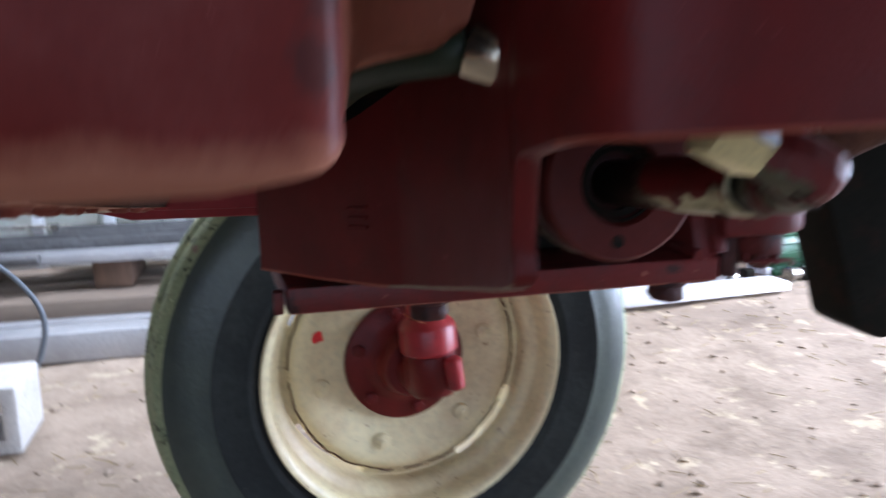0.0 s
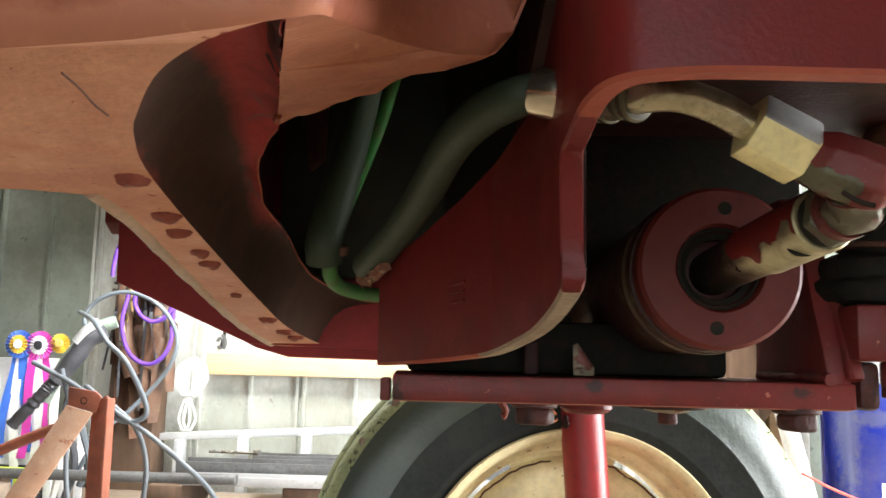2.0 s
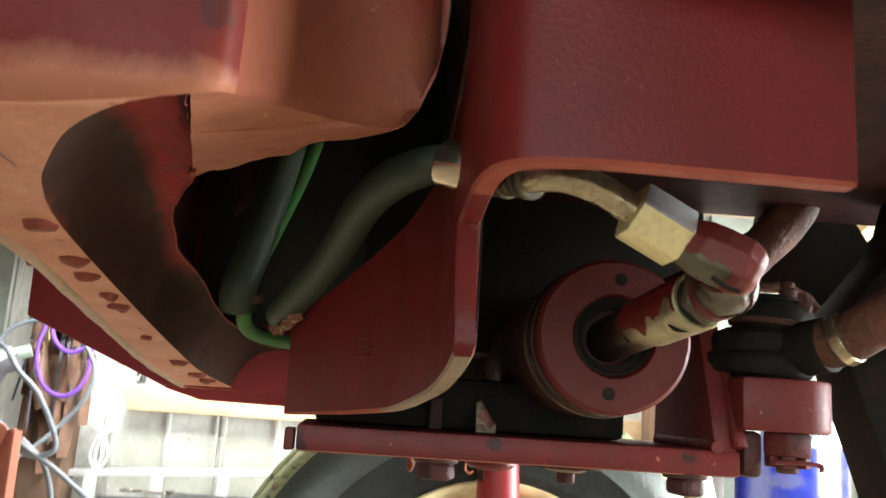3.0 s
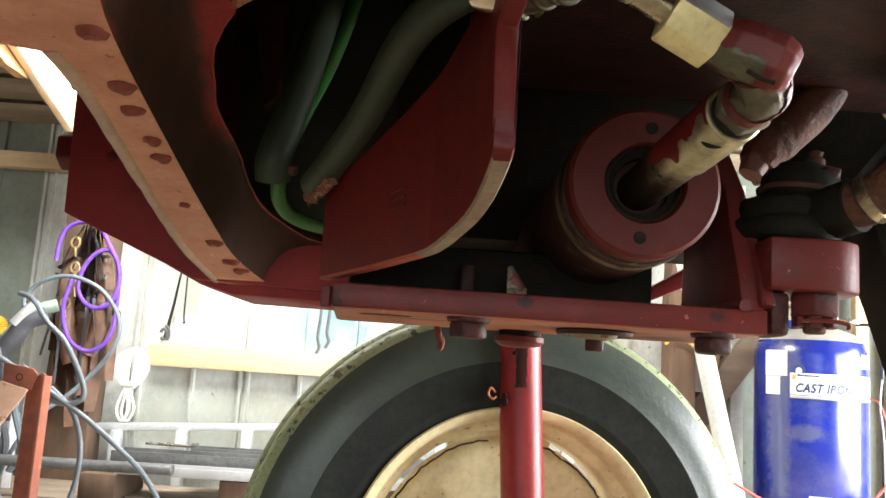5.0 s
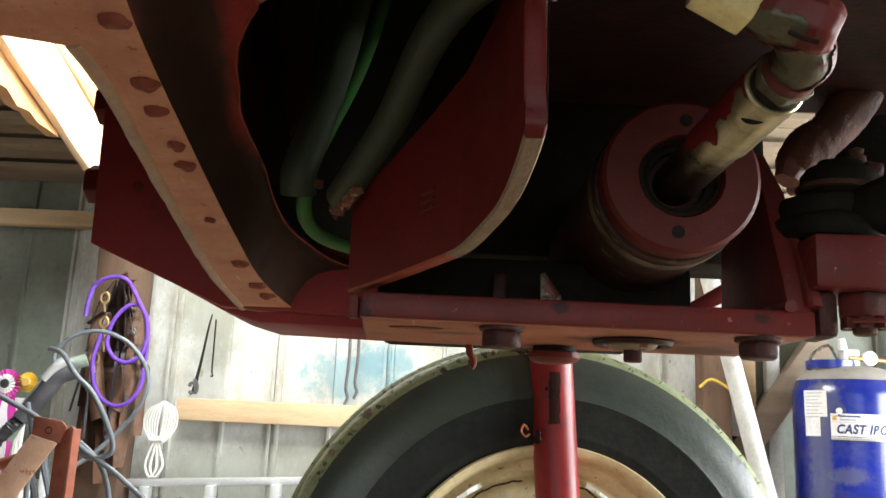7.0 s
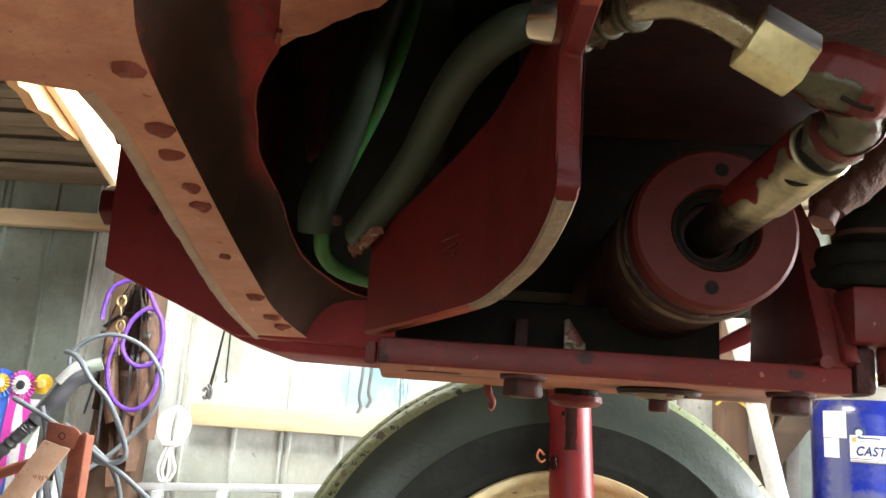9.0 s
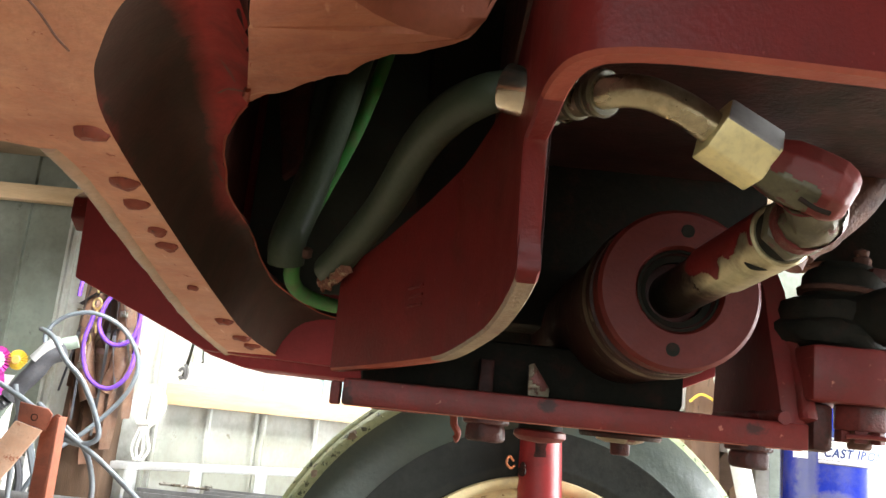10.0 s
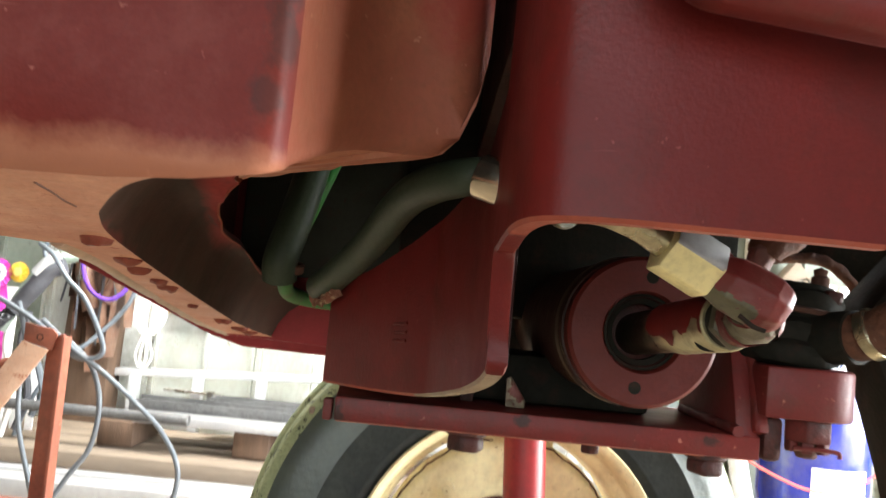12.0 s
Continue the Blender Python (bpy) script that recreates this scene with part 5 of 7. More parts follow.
    part("lug_stop", box(0.2340, 0.2450, 0.0, 0.026, 0.6570, 0.6812, 0.0035), OILY_RED, t, "oily dark stop")
    part("tab", jitter(prism([(0.094, 0.6705), (0.105, 0.6705), (0.1055, 0.675), (0.0965, 0.688), (0.094, 0.687)], 0.018, 0.0196, "y", 0.0004), 0.0008, 90), BAND, t, "bent bare metal tab")
    part("stub", box(0.069, 0.0765, 0.028, 0.04, 0.6705, 0.688, 0.001), RED_DARK, t)
    return t


make_mounting_plate()


def make_ball_joint():
    t = assembly("ball_joint", "oily black ball joint with a castle nut under the lug")
    boot = moved(lathe([(0.012, 0), (0.023, 0.0006), (0.029, 0.003), (0.0315, 0.008), (0.0305, 0.012), (0.0268, 0.0145), (0.0278, 0.019), (0.0262, 0.0245), (0.020, 0.028), (0.014, 0.030), (0, 0.0305)], 40), pose(0.2520, 0.026, 0.7090, 90, 3, 0))
    part("boot", jitter(jitter(boot, 0.0024, 45), 0.0010, 160), DARK, t, "perished black rubber boot")
    head = lathe([(0, 0), (0.0185, 0), (0.0215, 0.003), (0.0220, 0.012), (0.0200, 0.0155), (0.0150, 0.0175), (0.0145, 0.0205), (0, 0.021)], 32)
    part("socket", jitter(moved(head, pose(0.2600, 0.024, 0.7360, 90, 6, 0)), 0.0009, 110), DARK, t, "oily socket of the joint")
    part("socket_lip", moved(lathe([(0.0205, 0), (0.0232, 0.0006), (0.0236, 0.003), (0.0212, 0.0042)], 32), pose(0.2598, 0.024, 0.7385, 90, 6, 0)), RUST, t, "rusty crimped lip")
    part("grease_nipple", moved(lathe([(0.0050, 0), (0.0050, 0.005), (0.0034, 0.0065), (0.0040, 0.0095), (0, 0.0115)], 14), pose(0.2690, 0.022, 0.7560, 90, 0, 0)), RUST, t)
    part("cover_bolt", jitter(box(0.2655, 0.2755, 0.004, 0.012, 0.7455, 0.7535, 0.002), 0.0010, 120), OILY_RED, t, "small oily bolt head")
    nut = hexbar((0.262, 0.010, 0.6815), (0.262, 0.010, 0.6690), 0.0235, 0.0012, 8)
    part("castle_nut", nut, RED_WORN, t, "dark castle nut")
    for k in range(6):
        a = radians(60 * k + 8)
        c = Vector((0.262 + 0.0093 * math.cos(a), 0.010 + 0.0093 * math.sin(a), 0.6662))
        part("castellation", moved(box(-0.003, 0.003, -0.0024, 0.0024, -0.003, 0.003, 0.0006), Matrix.Translation(c) @ Matrix.Rotation(a + math.pi / 2, 4, "Z")), RED_WORN, t)
    part("stud", rod((0.262, 0.010, 0.672), (0.262, 0.010, 0.6600), 0.0062, 0.0058, 18, 0.001), RUST, t)
    part("cotter_pin", tube([(0.2500, -0.001, 0.6660), (0.262, -0.0035, 0.6665), (0.2740, -0.002, 0.6655), (0.2750, -0.002, 0.6625)], 0.0012, 8, 6), RED_OLD, t)
    return t


make_ball_joint()


def make_drag_link():
    t = assembly("drag_link", "dark rusty drag link with a bare clamp end")
    part("tube", jitter(tube([(0.272, -0.004, 0.7290), (0.2800, -0.016, 0.7300), (0.2920, -0.034, 0.7415), (0.3080, -0.055, 0.7560), (0.36, -0.12, 0.805), (0.47, -0.25, 0.91)], 0.0128, 22, 8), 0.0005, 70), LINK_RUST, t)
    end = jitter(tube([(0.258, 0.022, 0.7270), (0.266, 0.008, 0.7265), (0.2760, -0.010, 0.7290)], 0.0150, 16, 6), 0.0010, 90)
    part("rod_end", end, DARK, t, "oily black rod end")
    part("clamp", moved(lathe([(0.0128, 0), (0.0140, 0.0008), (0.0140, 0.0060), (0.0128, 0.007)], 28), along((0.2790, -0.0145, 0.7297), (0.2860, -0.025, 0.7355))), ZINC, t, "bare metal clamp")
    return t


make_drag_link()


def make_steel_line():
    t = assembly("steel_line", "rusty brown curved steel pipe")
    run = [(0.2660, 0.1, 0.7785), (0.2735, 0.1, 0.7915), (0.2897, 0.1, 0.8046), (0.3092, 0.1, 0.8284), (0.3255, 0.1, 0.8576), (0.343, 0.1, 0.8831), (0.3742, 0.1, 0.9241), (0.3964, 0.1, 0.9539), (0.46, 0.1, 1.03)]
    part("pipe", jitter(jitter(tube(run, 0.0150, 26, 9, rad=lambda f: 0.72 + 0.28 * min(1.0, f * 6)), 0.0022, 60), 0.0008, 240), LINK_RUST, t)
    foot = jitter(tube([(0.2610, 0.098, 0.7700), (0.2650, 0.099, 0.7790), (0.2720, 0.1, 0.7890)], 0.0105, 16, 6, rad=lambda f: 0.75 + 0.3 * f), 0.0014, 120)
    part("foot", foot, OILY_PINK, t, "bare pinkish foot of the pipe")
    return t


make_steel_line()


def make_drop_arm():
    pts = [(0.300, 0.745), (0.309, 0.716), (0.322, 0.682), (0.334, 0.646), (0.343, 0.612), (0.362, 0.602), (0.40, 0.612), (0.42, 0.70), (0.43, 0.9), (0.375, 0.9), (0.345, 0.80)]
    bm = prism(pts, 0.028, 0.075, "y", 0.005)
    t = assembly("drop_arm", "oily dark iron steering arm")
    part("arm", bm, DARK, t)
    return t


make_drop_arm()

# ---------------- the far front wheel and its kingpin ----------------


def make_wheel():
    m = Matrix.Translation((0.180, 0.805, 0.357)) @ Matrix.Rotation(radians(8.5), 4, "Z") @ Matrix.Scale(1.022, 4)
    t = assembly("front_wheel", "worn black front tyre on a cream painted steel rim", m)
    side = [(0.2185, -0.062), (0.219, -0.069), (0.224, -0.0709), (0.236, -0.0738), (0.2372, -0.0743), (0.240, -0.0745), (0.2415, -0.0744), (0.262, -0.0772), (0.282, -0.0785), (0.2835, -0.0789), (0.2860, -0.0789), (0.2875, -0.0783),
            (0.305, -0.0762), (0.322, -0.0720), (0.336, -0.0655), (0.345, -0.0590), (0.3495, -0.0545)]
    tread = [(0.3495, -0.0545), (0.3545, -0.0500), (0.3575, -0.0440), (0.3600, -0.0300), (0.3560, -0.0275), (0.3525, -0.0240), (0.3525, -0.0200), (0.3600, -0.0160), (0.3640, -0.0100), (0.3650, 0.0),
             (0.3640, 0.0100), (0.3600, 0.0160), (0.3525, 0.0200), (0.3525, 0.0240), (0.3560, 0.0275), (0.3600, 0.0300), (0.3575, 0.0440), (0.3545, 0.0500), (0.3495, 0.0545)]
    far = [(r, -a) for r, a in side[::-1]]
    tyre = part("tyre", lathe(side[:11], 128), TYRE, t, "smooth worn black sidewall", local=True, sharp=50)
    part("shoulder", lathe(side[10:16], 128), SHOULDER, tyre, "dusty shoulder with sky light put into its grey-green", local=True, sharp=50)
    part("tread", lathe(side[15:] + tread[1:], 128), TREAD, tyre, "dusty ribbed tread", local=True, sharp=50)
    part("outer_sidewall", lathe(far, 96), TYRE, tyre, local=True)
    rng = random.Random(4)
    # moulding vents along the shoulder
    for k in range(46):
        a = 2 * math.pi * (k + rng.uniform(-0.2, 0.2)) / 46
        r = 0.3503 + rng.uniform(-0.0015, 0.001)
        c = Vector((r * math.cos(a), -0.0548, r * math.sin(a)))
        b = rod(c, c + Vector((0.003 * math.cos(a), -0.004, 0.003 * math.sin(a))), 0.0012, 0.0004, 6)
        part("moulding_nib", b, TREAD, tyre, local=True)
    for k in range(9):
        a = radians(rng.uniform(103, 113) if k < 5 else rng.uniform(96, 145))
        c = Vector((0.352 * math.cos(a), -0.050 + rng.uniform(-0.004, 0.004), 0.352 * math.sin(a)))
        b = moved(lathe([(0, -0.004), (0.004, -0.003), (0.006, 0), (0.004, 0.003), (0, 0.004)], 8), Matrix.Translation(c) @ Matrix.Scale(rng.uniform(0.5, 1.3), 4))
        part("dirt_clod", jitter(b, 0.003, 160, k), WOOD_GREY, tyre, "clod of dry dirt", local=True)
    t["matrix"] = Matrix.Translation((0, 0, 0.003)) @ m @ Matrix.Scale(1.02, 4)
    rim = part("rim", lathe([(0.2055, -0.052), (0.2065, -0.060), (0.2150, -0.0655), (0.2185, -0.0715), (0.2165, -0.0745), (0.2115, -0.0735), (0.2060, -0.0680), (0.2025, -0.0590), (0.2010, -0.0380), (0.1985, -0.0340), (0.1920, -0.0300),
                             (0.1860, -0.0240), (0.1835, -0.0120), (0.1830, 0.030), (0.195, 0.038), (0.205, 0.06)], 128), RIM, t, "cream rim with chipped rusty edges", local=True, sharp=40)
    # the dished disc with four narrow slots at its edge
    seg = 96
    prof = [(0.1825, 0.0040), (0.1750, 0.0020), (0.1690, -0.0060), (0.1640, -0.0125), (0.1560, -0.0150), (0.1420, -0.0130), (0.1280, -0.0080), (0.1100, -0.0030), (0.0900, 0.0), (0.0600, 0.0)]
    bm = lathe(prof, seg)
    slots = []
    for f in bm.faces:
        c = f.calc_center_median()
        r = math.hypot(c.x, c.z)
        a = math.degrees(math.atan2(c.z, c.x)) % 90
        if r > 0.1765 and 26 < a < 66:
            slots.append(f)
    bmesh.ops.delete(bm, geom=slots, context="FACES")
    part("disc", bm, RIM, rim, "cream dished wheel disc", local=True)
    for a0, a1, seed in ((98, 178, 2), (184, 262, 5), (268, 330, 8), (336, 378, 11), (20, 80, 14)):
        pts = []
        for k in range(34):
            a = radians(a0 + (a1 - a0) * k / 33)
            r = 0.1705 + 0.0030 * noise.noise(Vector((math.cos(a) * 9, math.sin(a) * 9, seed))) + 0.0024 * noise.noise(Vector((math.cos(a) * 34, math.sin(a) * 34, seed)))
            pts.append((r * math.cos(a), -0.0056, r * math.sin(a)))
        part("rust_line", tube(pts, 0.0014, 6, 2), RUST, rim, "wavy rusty edge of the disc", local=True)
    for k in range(6):
        a = radians(60 * k + 12)
        c = Vector((0.128 * math.cos(a), -0.008, 0.128 * math.sin(a)))
        n = moved(lathe([(0.0135, 0.002), (0.0120, -0.004), (0.006, -0.006), (0, -0.0062)], 20), Matrix.Translation(c))
        part("stud_boss", n, RIM, rim, local=True)
        part("stud", hexbar(c + Vector((0, -0.003, 0)), c + Vector((0, -0.0095, 0)), 0.012, 0.0012, 20 * k), RIM, rim, local=True)
    part("sticker", moved(box(-0.0075, 0.0075, -0.0008, 0, -0.0075, 0.0075), Matrix.Translation((-0.128, -0.0125, 0.050)) @ Matrix.Rotation(radians(-12), 4, "Y")), STICKER, rim, "small red sticker", local=True)
    hub = part("hub", lathe([(0.088, 0.0005), (0.0895, -0.0025), (0.0890, -0.010), (0.0860, -0.0125), (0.0660, -0.0135), (0.0590, -0.0170), (0.0480, -0.026), (0.0440, -0.044), (0.0400, -0.050), (0.0, -0.052)], 72), RED, t, "dark red hub flange", local=True)
    for k in range(6):
        a = radians(60 * k + 42)
        c = Vector((0.074 * math.cos(a), -0.0125, 0.074 * math.sin(a)))
        part("hub_bolt", hexbar(c, c + Vector((0, -0.008, 0)), 0.016, 0.0014, 15 * k), RED, hub, local=True)
    return t


make_wheel()


def make_kingpin():
    t = assembly("kingpin", "bright red kingpin tube with a copper wire tied round it")
    top, low = Vector((0.180, 0.735, 0.80)), Vector((0.2035, 0.728, 0.432))
    d = (low - top).normalized()
    part("tube", rod(top, low, 0.0295, 0.0295, 40), RED_BRIGHT, t)
    c0 = low - d * 0.012
    part("collar", moved(lathe([(0.0295, 0), (0.0395, 0.010), (0.0415, 0.014), (0.0415, 0.048), (0.038, 0.052), (0, 0.052)], 44), along(c0, low + d * 0.2)), RED_BRIGHT, t)
    part("knuckle", moved(lathe([(0, 0), (0.036, 0.0), (0.038, 0.006), (0.038, 0.052), (0.032, 0.060), (0, 0.062)], 40), along(low + d * 0.042, low + d * 0.2)), RED, t, "dark red knuckle")
    part("pinch_bolt", rod((0.231, 0.690, 0.392), (0.2375, 0.688, 0.345), 0.0135, 0.0125, 24, 0.004), RED_BRIGHT, t)
    part("stub_axle", rod((0.205, 0.72, 0.358), (0.18, 0.80, 0.352), 0.030, 0.036, 32), RED, t)
    w = top.lerp(low, 0.965)
    part("wire", tube([w + Vector((0.0305 * math.cos(a), 0.0305 * math.sin(a), 0.004 * math.sin(2.3 * a))) for a in np.linspace(2.6, 8.6, 16)], 0.0011, 8, 4), COPPER, t, "twisted copper wire")
    part("wire_knot", tube([(0.1555, 0.712, 0.606), (0.149, 0.706, 0.612), (0.146, 0.706, 0.603), (0.152, 0.706, 0.597), (0.157, 0.709, 0.600)], 0.0016, 8, 5), COPPER, t, "orange wire loop")
    bm = rod(top.lerp(low, 0.32), top.lerp(low, 0.505), 0.0299, 0.0299, 180)
    bmesh.ops.subdivide_edges(bm, edges=[e for e in bm.edges if e.calc_length() > 0.03], cuts=40)
    off = [f for f in bm.faces if abs(f.calc_center_median().x - 0.1885 + 0.0010 * noise.noise(f.calc_center_median() * 120)) > 0.0075 or f.calc_center_median().y > 0.715]
    bmesh.ops.delete(bm, geom=off, context="FACES")
    part("scraped_strip", bm, RED_DARK, t, "dark scraped strip")
    for x, y, z, r in ((0.1668, 0.7085, 0.594, 0.006), (0.1672, 0.7075, 0.602, 0.004), (0.2165, 0.7105, 0.545, 0.005), (0.2145, 0.708, 0.535, 0.0035), (0.178, 0.7018, 0.66, 0.003)):
        chip = jitter(moved(lathe([(0, -0.0006), (r, -0.0004), (r * 1.1, 0.0012), (0, 0.0012)], 12), Matrix.Translation((x, y, z)) @ Matrix.Rotation(math.atan2(x - 0.19, 0.735 - y), 4, "Z")), 0.0012, 240, z)
        part("paint_chip", chip, RED_DARK, t, "dark chip in the paint")
    return t


make_kingpin()

# ---------------- things along the far wall ----------------


def make_ladder():
    t = thing("ladder", (-0.4, 2.9, 0), "aluminium ladder lying on its side against the sheet wall", "ladder")

    def top(x):
        return 0.338 + 0.055 * (x + 1.22)

    for dz, y in ((0.0, 2.955), (-0.33, 2.90)):
        pts = [(-1.75, top(-1.75) + dz + 0.012), (-1.75, top(-1.75) + dz - 0.016), (0.95, top(0.95) + dz - 0.016), (0.95, top(0.95) + dz + 0.012)]
        part("rail", prism(pts, y - 0.032, y + 0.032, "y", 0.003), ALU, t)
    for k in range(-2, 8):
        x = -1.105 + 0.252 * k
        z = top(x)
        part("rung", prism([(x - 0.019, z - 0.014), (x + 0.019, z - 0.014), (x + 0.017, z - 0.32), (x - 0.021, z - 0.32)], 2.895, 2.945, "y", 0.004), ALU, t)
    part("latch_bar", rod((-0.975, 2.88, 0.292), (-0.735, 2.88, 0.288), 0.006, 0.006, 12), STEEL, t)
    part("latch", box(-0.80, -0.775, 2.868, 2.892, 0.275, 0.302, 0.002), STEEL, t)
    return t


make_ladder()


def make_lumber():
    rng = random.Random(3)

    def plank(x0, x1, y0, y1, z0, z1, material, label, turn, cat="plank"):
        bm = box(x0, x1, y0, y1, z0, z1, 0.004)
        bmesh.ops.subdivide_edges(bm, edges=[e for e in bm.edges if e.calc_length() > 0.7], cuts=14)
        jitter(bm, 0.003, 6, rng.random() * 9)
        c = Vector(((x0 + x1) / 2, (y0 + y1) / 2, z0))
        moved(bm, Matrix.Translation(c) @ Matrix.Rotation(radians(turn), 4, "Z") @ Matrix.Translation(-c))
        return whole("plank" if cat == "plank" else "steel_section", bm, material, label, cat, "stacked timber" if cat == "plank" else "steel sections")

    for k, (y, z) in enumerate(((2.10, 0.0), (2.23, 0.002))):
        plank(-3.0 + 0.3 * k, 0.35, y, y + 0.115, z, z + 0.085, PIPE_LT, "pale grey box section lying on the dirt", 0.8, "steel section")
    for k in range(4):
        y = 2.36 + 0.145 * k
        plank(-3.1 + rng.uniform(-0.2, 0.2), 0.45 + rng.uniform(-0.2, 0.3), y, y + 0.135, 0.0, 0.055, WOOD_GREY, "weathered brown plank in the stack", rng.uniform(-0.4, 0.6))
    for k in range(4):
        y = 2.28 + 0.15 * k
        plank(-2.9 + rng.uniform(-0.2, 0.2), 0.3 + rng.uniform(-0.2, 0.3), y, y + 0.135, 0.089, 0.142, WOOD_GREY, "weathered brown plank in the stack", rng.uniform(-0.4, 0.6))
    for x in (-1.62, -0.98, -0.52, -0.02):
        bm = box(x - 0.06, x + 0.06, 2.42, 2.72, 0.1455, 0.232, 0.006)
        whole("timber_block", jitter(bm, 0.003, 9), WOOD_Z, "dark timber block under the steel channels", "timber block", "blocks under the channels")

    def channel(x0, x1, y, z, w, h, material, label):
        pts = [(y, z), (y + w, z), (y + w, z + h), (y + w - 0.006, z + h), (y + w - 0.006, z + 0.006), (y + 0.006, z + 0.006), (y + 0.006, z + h), (y, z + h)]
        return whole("steel_channel", prism(pts, x0, x1, "x", 0.001), material, label, "steel channel", "steel sections")

    channel(-0.92, 0.45, 2.40, 0.2355, 0.10, 0.030, PIPE_LT, "grey steel channel across the timber blocks")
    channel(-0.98, 0.5, 2.52, 0.2355, 0.13, 0.062, PIPE_DK, "dark steel channel across the timber blocks")
    channel(-0.75, 0.5, 2.67, 0.2365, 0.09, 0.07, PIPE_DK, "dark steel channel across the timber blocks")
    whole("steel_pipe", rod((-1.9, 2.44, 0.252), (-0.72, 2.36, 0.264), 0.018, 0.018, 20, 0.002), PIPE_DK, "dark steel pipe resting on the timber blocks", "pipe")
    whole("timber_packer", box(-1.7, -1.5, 2.3, 2.42, 0.1455, 0.228, 0.004), WOOD_GREY, "timber packer on the plank stack", "timber block")


make_lumber()


def make_concrete_block():
    bm = bmesh.new()
    x0, x1, z0, z1 = -0.960, -0.565, 0.0, 0.152
    xs = [x0, x0 + 0.035, x0 + 0.175, x0 + 0.215, x1 - 0.035, x1]
    zs = [z0, z0 + 0.035, z1 - 0.035, z1]
    grid = {}
    for i, x in enumerate(xs):
        for k, z in enumerate(zs):
            for j, y in enumerate((1.455, 1.645)):
                grid[i, j, k] = bm.verts.new((x, y, z))
    hollow = {(1, 1), (3, 1)}
    for i in range(5):
        for k in range(3):
            if (i, k) in hollow:
                continue
            for j in (0, 1):
                bm.faces.new((grid[i, j, k], grid[i + 1, j, k], grid[i + 1, j, k + 1], grid[i, j, k + 1]))
    for i in range(5):
        for k in (0, 3):
            bm.faces.new((grid[i, 0, k], grid[i + 1, 0, k], grid[i + 1, 1, k], grid[i, 1, k]))
    for k in range(3):
        for i in (0, 5):
            bm.faces.new((grid[i, 0, k], grid[i, 1, k], grid[i, 1, k + 1], grid[i, 0, k + 1]))
    for i, k in hollow:
        for a, b in (((i, k), (i + 1, k)), ((i, k + 1), (i + 1, k + 1)), ((i, k), (i, k + 1)), ((i + 1, k), (i + 1, k + 1))):
            bm.faces.new((grid[a[0], 0, a[1]], grid[b[0], 0, b[1]], grid[b[0], 1, b[1]], grid[a[0], 1, a[1]]))
    bmesh.ops.recalc_face_normals(bm, faces=bm.faces)
    bevel(bm, 0.006, 2, 50)
    jitter(bm, 0.002, 40)
    whole("concrete_block", bm, CONC, "pale hollow concrete block lying on the dirt", "concrete block")


make_concrete_block()


def make_stand():
    t = thing("implement_stand", (-0.87, 1.58, 0.152), "rusty orange steel stand on the concrete block", "stand")
    part("base", box(-1.02, -0.80, 1.47, 1.63, 0.1525, 0.160, 0.001), RUST_RED, t)
    leg = prism([(-0.872, 0.160), (-0.822, 0.160), (-0.826, 0.560), (-0.840, 0.568), (-0.872, 0.54)], 1.59, 1.597, "y", 0.001)
    part("leg", leg, RUST_RED, t)
    part("leg_flange", prism([(-0.822, 0.160), (-0.815, 0.160), (-0.818, 0.562), (-0.826, 0.562)], 1.555, 1.597, "y", 0.001), RUST_RED, t)
    head = prism([(-0.916, 0.545), (-0.848, 0.528), (-0.838, 0.566), (-0.85, 0.578), (-0.918, 0.588)], 1.560, 1.567, "y", 0.0012)
    part("head_plate", head, RUST_RED, t, "bent head plate with a bolt hole")
    part("bolt_hole", moved(lathe([(0.0085, -0.0008), (0.0065, -0.0010), (0.006, 0.0004), (0, 0.0006)], 18), Matrix.Translation((-0.878, 1.560, 0.556))), DARK, t, "round bolt hole")
    arm = prism([(-0.916, 0.545), (-0.852, 0.528), (-1.02, 0.26), (-1.10, 0.163), (-1.16, 0.163), (-1.085, 0.262)], 1.552, 1.559, "y", 0.001)
    part("arm", arm, PALE_ARM, t, "pale worn front arm")
    part("side_arm", tube([(-0.90, 1.575, 0.505), (-1.0, 1.585, 0.470), (-1.15, 1.60, 0.405), (-1.4, 1.62, 0.30)], 0.013, 12, 5), RUST_RED, t)
    return t


make_stand()


